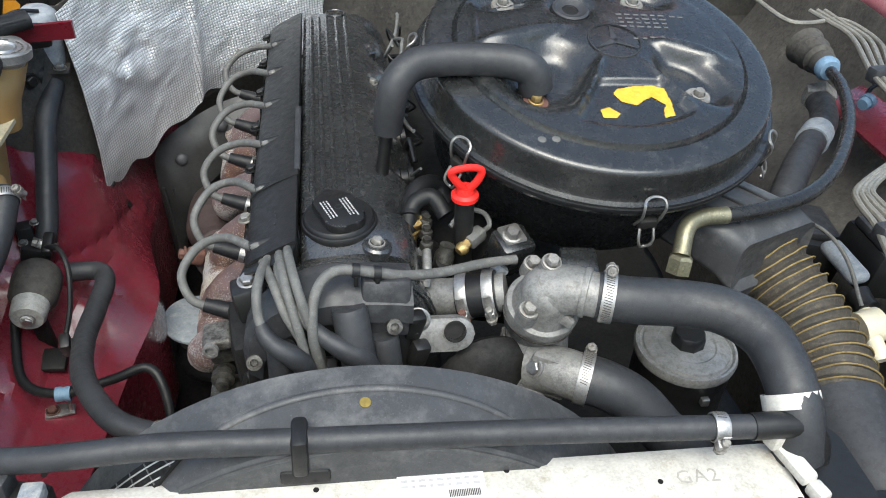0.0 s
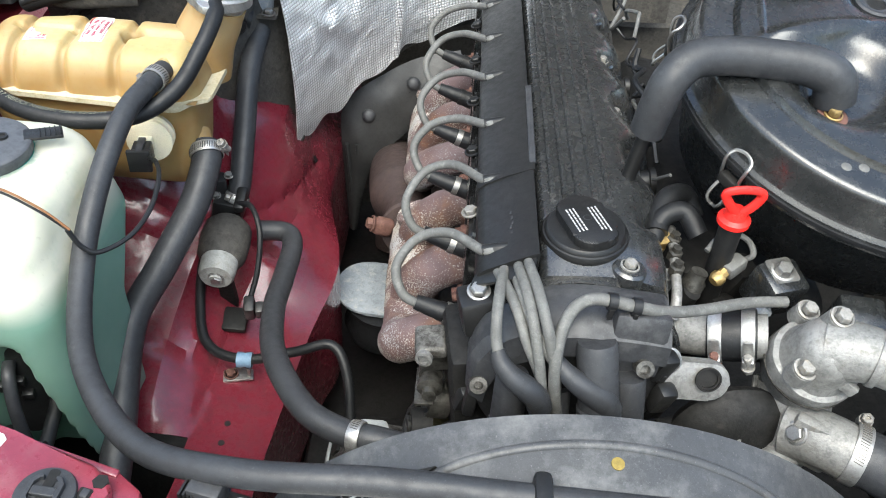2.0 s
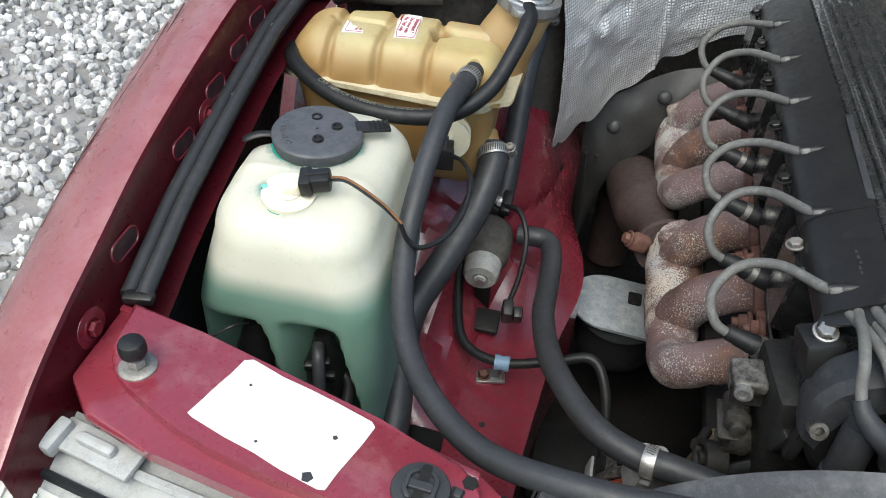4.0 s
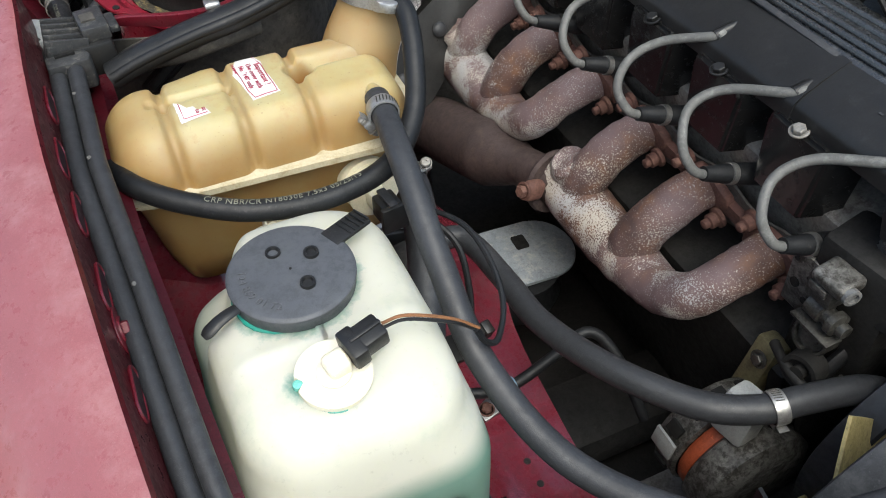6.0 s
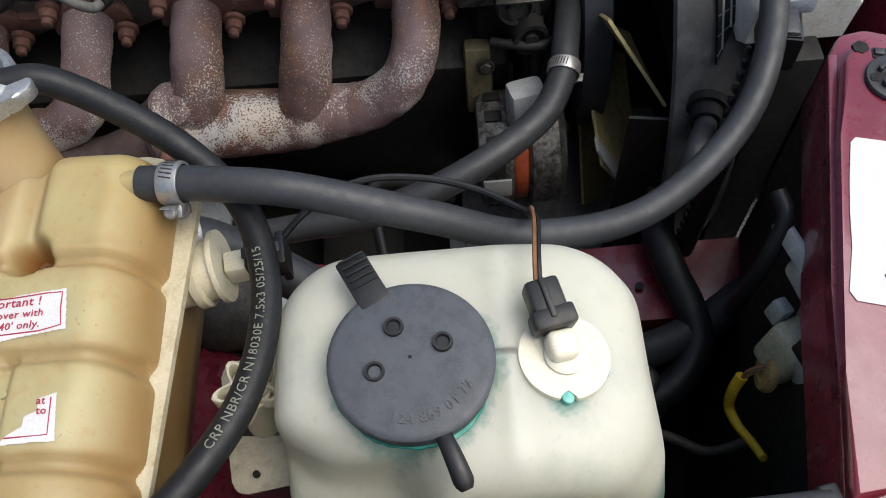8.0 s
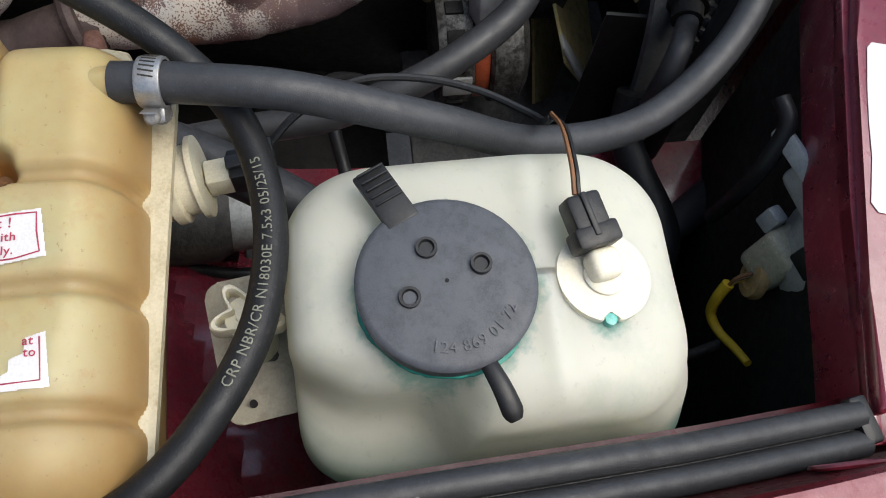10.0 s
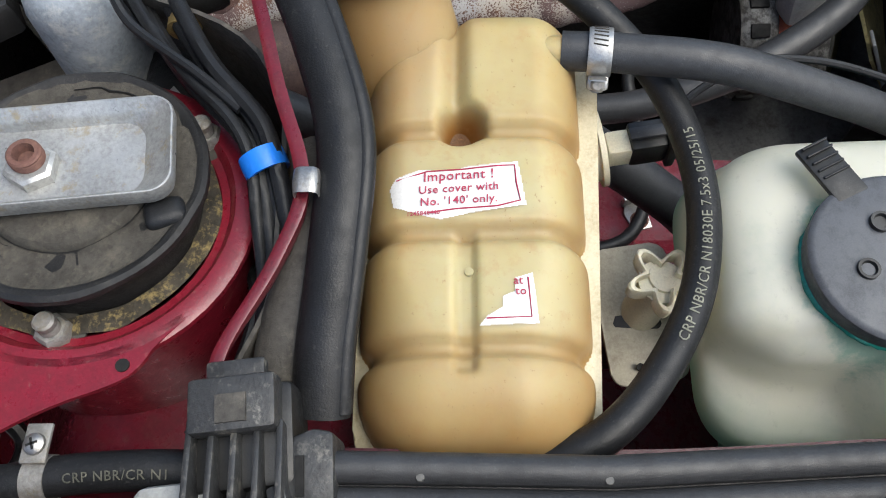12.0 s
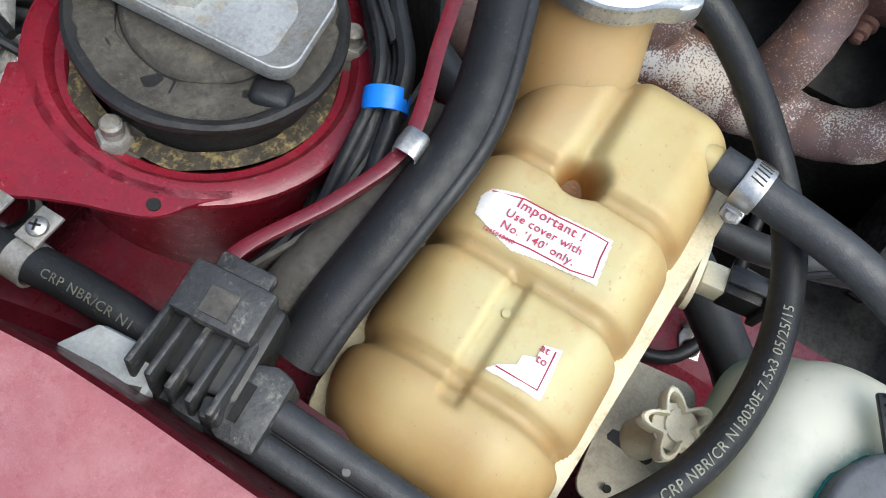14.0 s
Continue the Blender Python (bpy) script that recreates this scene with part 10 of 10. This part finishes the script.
# plate with the star-shaped knob
knob = thing("fixing_plate", (-0.59, 0.325, 0.77), "ivory plastic fixing plate with a star-shaped knob", "fixing knob")
part("plate", slab(rounded(0.075, 0.042, 0.008), 0.004, pose(-0.587, 0.325, 0.786, 0, -8, 8), 0.0015), surface("dusty_beige_plastic", (0.30, 0.275, 0.21), (0.42, 0.39, 0.31), 0.5, big=30, fine=700, bumpy=0.2, dust=(0.22, 0.19, 0.14), wear=0.3), knob, "dusty beige plate")
part("post", lathe((-0.586, 0.324, 0.788), (0.05, -0.1, 1), ((0, 0), (0.011, 0), (0.009, 0.03), (0.008, 0.048), (0, 0.048)), 20), IVORY, knob)
lay = Matrix.Translation((-0.5855, 0.3215, 0.834)) @ frame_of((0.05, -0.1, 1)).to_4x4()
wall = []
for k in range(50):
    a = 2 * math.pi * k / 50
    r = 0.0135 + 0.0042 * math.cos(5 * a)
    e = V((math.cos(a), math.sin(a), 0))
    wall.append([lay @ (e * (r + d) + V((0, 0, z))) for d, z in ((0.0, -0.004), (0.0006, 0.0045), (-0.0003, 0.0056), (-0.0022, 0.0056), (-0.0030, 0.0045), (-0.0030, -0.004))])
part("star", loft(wall + wall[:1], caps=False), IVORY, knob, "wavy hollow star grip")
part("star_floor", lathe((-0.5855, 0.3215, 0.832), (0.05, -0.1, 1), ((0, 0.0), (0.0112, 0.0), (0.0112, 0.002), (0, 0.002)), 24), IVORY, knob)
for y in (-0.03, 0.03):
    part("plate_hole", lathe((-0.587 + y, 0.327, 0.790), (0, 0, 1), ((0, -0.001), (0.002, -0.001), (0.002, 0.0012), (0, 0.0012)), 10), DARK, knob)
part("foot", block((0.02, 0.03, 0.09), (-0.587, 0.327, 0.745), (0, 0, 0), 0.004), PLASTIC, knob)

# hose, lamp wiring and brackets in the front corner
hose("lower_corner_hose", ((-0.362, 0.034, 0.640), (-0.385, 0.038, 0.612), (-0.420, 0.032, 0.605), (-0.455, 0.022, 0.600), (-0.482, 0.020, 0.592), (-0.508, 0.036, 0.585), (-0.525, 0.062, 0.58), (-0.545, 0.10, 0.56)), 0.0140, "thick glossy black hose in the front corner of the bay", mat=RUBBER)
plug = thing("lamp_plug", (-0.55, 0.0, 0.70), "pale grey headlamp plug with a tan cap and yellow taped wires", "connector")
part("shell", block((0.030, 0.024, 0.040), (-0.548, 0.006, 0.735), (10, 0, 20), 0.006, 3), surface("pale_grey_plug", (0.36, 0.33, 0.24), (0.48, 0.45, 0.34), 0.5), plug)
part("tab", block((0.012, 0.010, 0.016), (-0.528, 0.012, 0.752), (10, 0, 20), 0.002), LAMPGREY, plug)
for k in range(4):
    part("wire", tube(((-0.553, 0.019, 0.715 + 0.003 * k), (-0.554, 0.025 + 0.001 * k, 0.714 + 0.002 * k), (-0.556, 0.031, 0.711)), 0.0013, 8), (YELLOWWIRE, COPPERWIRE, WHITEMETAL, COPPERWIRE)[k], plug)
part("tan_cap", lathe((-0.556, 0.014, 0.720), (0.25, 1, 0.15), ((0, 0), (0.014, 0), (0.0145, 0.003), (0.013, 0.0065), (0.008, 0.007), (0.007, 0.0055), (0, 0.0055)), 26), surface("tan_plug_plastic", (0.30, 0.20, 0.075), (0.42, 0.29, 0.12), 0.5, big=60, dust=(0.16, 0.09, 0.04)), plug, "tan plastic plug cap")
part("taped_sleeve", tube(((-0.555, 0.031, 0.712), (-0.560, 0.035, 0.700), (-0.566, 0.035, 0.684), (-0.578, 0.031, 0.680), (-0.592, 0.028, 0.690), (-0.606, 0.026, 0.700)), lambda t: 0.0042 - 0.0014 * t, 10), YELLOWWIRE, plug, "yellow taped wire sleeve")
part("braided_cable", tube(((-0.560, 0.085, 0.625), (-0.568, 0.062, 0.622), (-0.580, 0.038, 0.622), (-0.575, 0.008, 0.625)), 0.0042, 10), CORR, plug, "brown braided cable")
part("lamp_back", lathe((-0.560, -0.006, 0.764), (0.10, 1, 0.25), ((0, 0.012), (0.020, 0.012), (0.026, 0.008), (0.038, 0.003), (0.040, -0.004), (0, -0.006)), 30), LAMPGREY, plug, "pale grey lamp back cover")
part("lamp_clip", block((0.018, 0.012, 0.013), (-0.566, 0.010, 0.775), (15, 0, 15), 0.002), PLASTIC, plug)
part("lamp_lug", block((0.046, 0.018, 0.034), (-0.528, -0.004, 0.786), (15, 0, 12), 0.006, 3), LAMPGREY, plug)
part("lamp_rib", block((0.060, 0.006, 0.012), (-0.512, 0.006, 0.792), (25, 10, 10), 0.002), LAMPGREY, plug)
part("corner_lead", tube(((-0.470, 0.012, 0.800), (-0.486, 0.010, 0.795), (-0.500, 0.018, 0.770), (-0.503, 0.022, 0.735), (-0.498, 0.020, 0.69)), 0.0055, 10), RUBBER, plug)
latch = thing("radiator_bracket", (-0.345, -0.01, 0.79), "black and grey plastic radiator bracket with a steel clip", "bracket")
part("body", block((0.040, 0.026, 0.030), (-0.338, -0.024, 0.792), (0, 0, -12), 0.004), PLASTIC, latch)
part("block", block((0.022, 0.016, 0.020), (-0.352, -0.018, 0.812), (0, 0, -12), 0.002), GREYPLASTIC, latch)
part("tongue", block((0.016, 0.024, 0.014), (-0.325, -0.034, 0.812), (0, 0, 0), 0.003), GREYPAINT, latch)
for k in range(5):
    part("rib", block((0.0016, 0.018, 0.018), (-0.366 + 0.003 * k, -0.016, 0.810), (0, 0, -12), 0), PLASTIC, latch)
stay = thing("pipe_stub", (-0.36, 0.02, 0.70), "grey bent pipe stub at the radiator side", "pipe")
part("pipe", tube(((-0.352, 0.012, 0.715), (-0.378, 0.026, 0.722), (-0.392, 0.034, 0.712), (-0.394, 0.036, 0.69), (-0.388, 0.032, 0.66)), 0.0085, 14), GREYPLASTIC, stay)
part("union", lathe((-0.350, 0.012, 0.715), (1, -0.3, 0), ((0, 0), (0.012, 0), (0.012, 0.012), (0.016, 0.012), (0.016, 0.02), (0, 0.02)), 16), DARK, stay)
chain = thing("side_rubber", (-0.37, -0.005, 0.6), "black rubber sealing strip beside the radiator", "rubber seal")
part("strip", tube(((-0.352, -0.012, 0.80), (-0.372, 0.000, 0.72), (-0.385, 0.008, 0.64), (-0.392, 0.012, 0.56)), 0.008, 10), RUBBER, chain)
for k in range(22):
    t = k / 21
    part("tooth", block((0.006, 0.004, 0.006), (-0.347 - 0.037 * t - 0.006 * math.sin(math.pi * t), -0.002 + 0.022 * t, 0.79 - 0.22 * t), (0, 20, 0), 0.001), PLASTIC, chain)

pump = thing("washer_pump_cable", (-0.56, 0.1, 0.66), "stiff black cable kinked in front of the washer tank", "cable")
part("cable", tube(((-0.560, 0.150, 0.70), (-0.541, 0.135, 0.690), (-0.537, 0.111, 0.683), (-0.535, 0.090, 0.680), (-0.542, 0.082, 0.677), (-0.560, 0.097, 0.672), (-0.580, 0.116, 0.665)), 0.0060, 10), RUBBER, pump)
part("pump_body", lathe((-0.563, 0.138, 0.66), (0, 0, 1), ((0, 0), (0.017, 0), (0.018, 0.05), (0.014, 0.06), (0.008, 0.085), (0, 0.085)), 20), PLASTIC, pump, "black washer pump")
part("pump_body", lathe((-0.628, 0.136, 0.665), (0, 0, 1), ((0, 0), (0.015, 0), (0.016, 0.05), (0.012, 0.06), (0.007, 0.08), (0, 0.08)), 20), PLASTIC, pump)
part("pump_lead", tube(((-0.564, 0.128, 0.742), (-0.560, 0.116, 0.738), (-0.556, 0.104, 0.715), (-0.553, 0.098, 0.680), (-0.552, 0.100, 0.640)), 0.0055, 10), HOSE, pump)
part("pump_wire", tube(((-0.628, 0.130, 0.748), (-0.634, 0.116, 0.757), (-0.646, 0.108, 0.752), (-0.662, 0.098, 0.742)), 0.0014, 7), GREYPLASTIC, pump)
for dx, dz in ((0.006, 0.012), (0.010, -0.004), (-0.008, 0.004)):
    part("pump_lug", block((0.010, 0.008, 0.010), (-0.563 + dx, 0.122, 0.715 + dz), (10, 0, 15), 0.002), PLASTIC, pump)
part("brass_end", lathe((-0.566, 0.100, 0.668), (0.5, -0.8, 0.1), ((0, 0), (0.0035, 0), (0.0045, 0.003), (0.0035, 0.009), (0, 0.010)), 10), BRASS, pump)
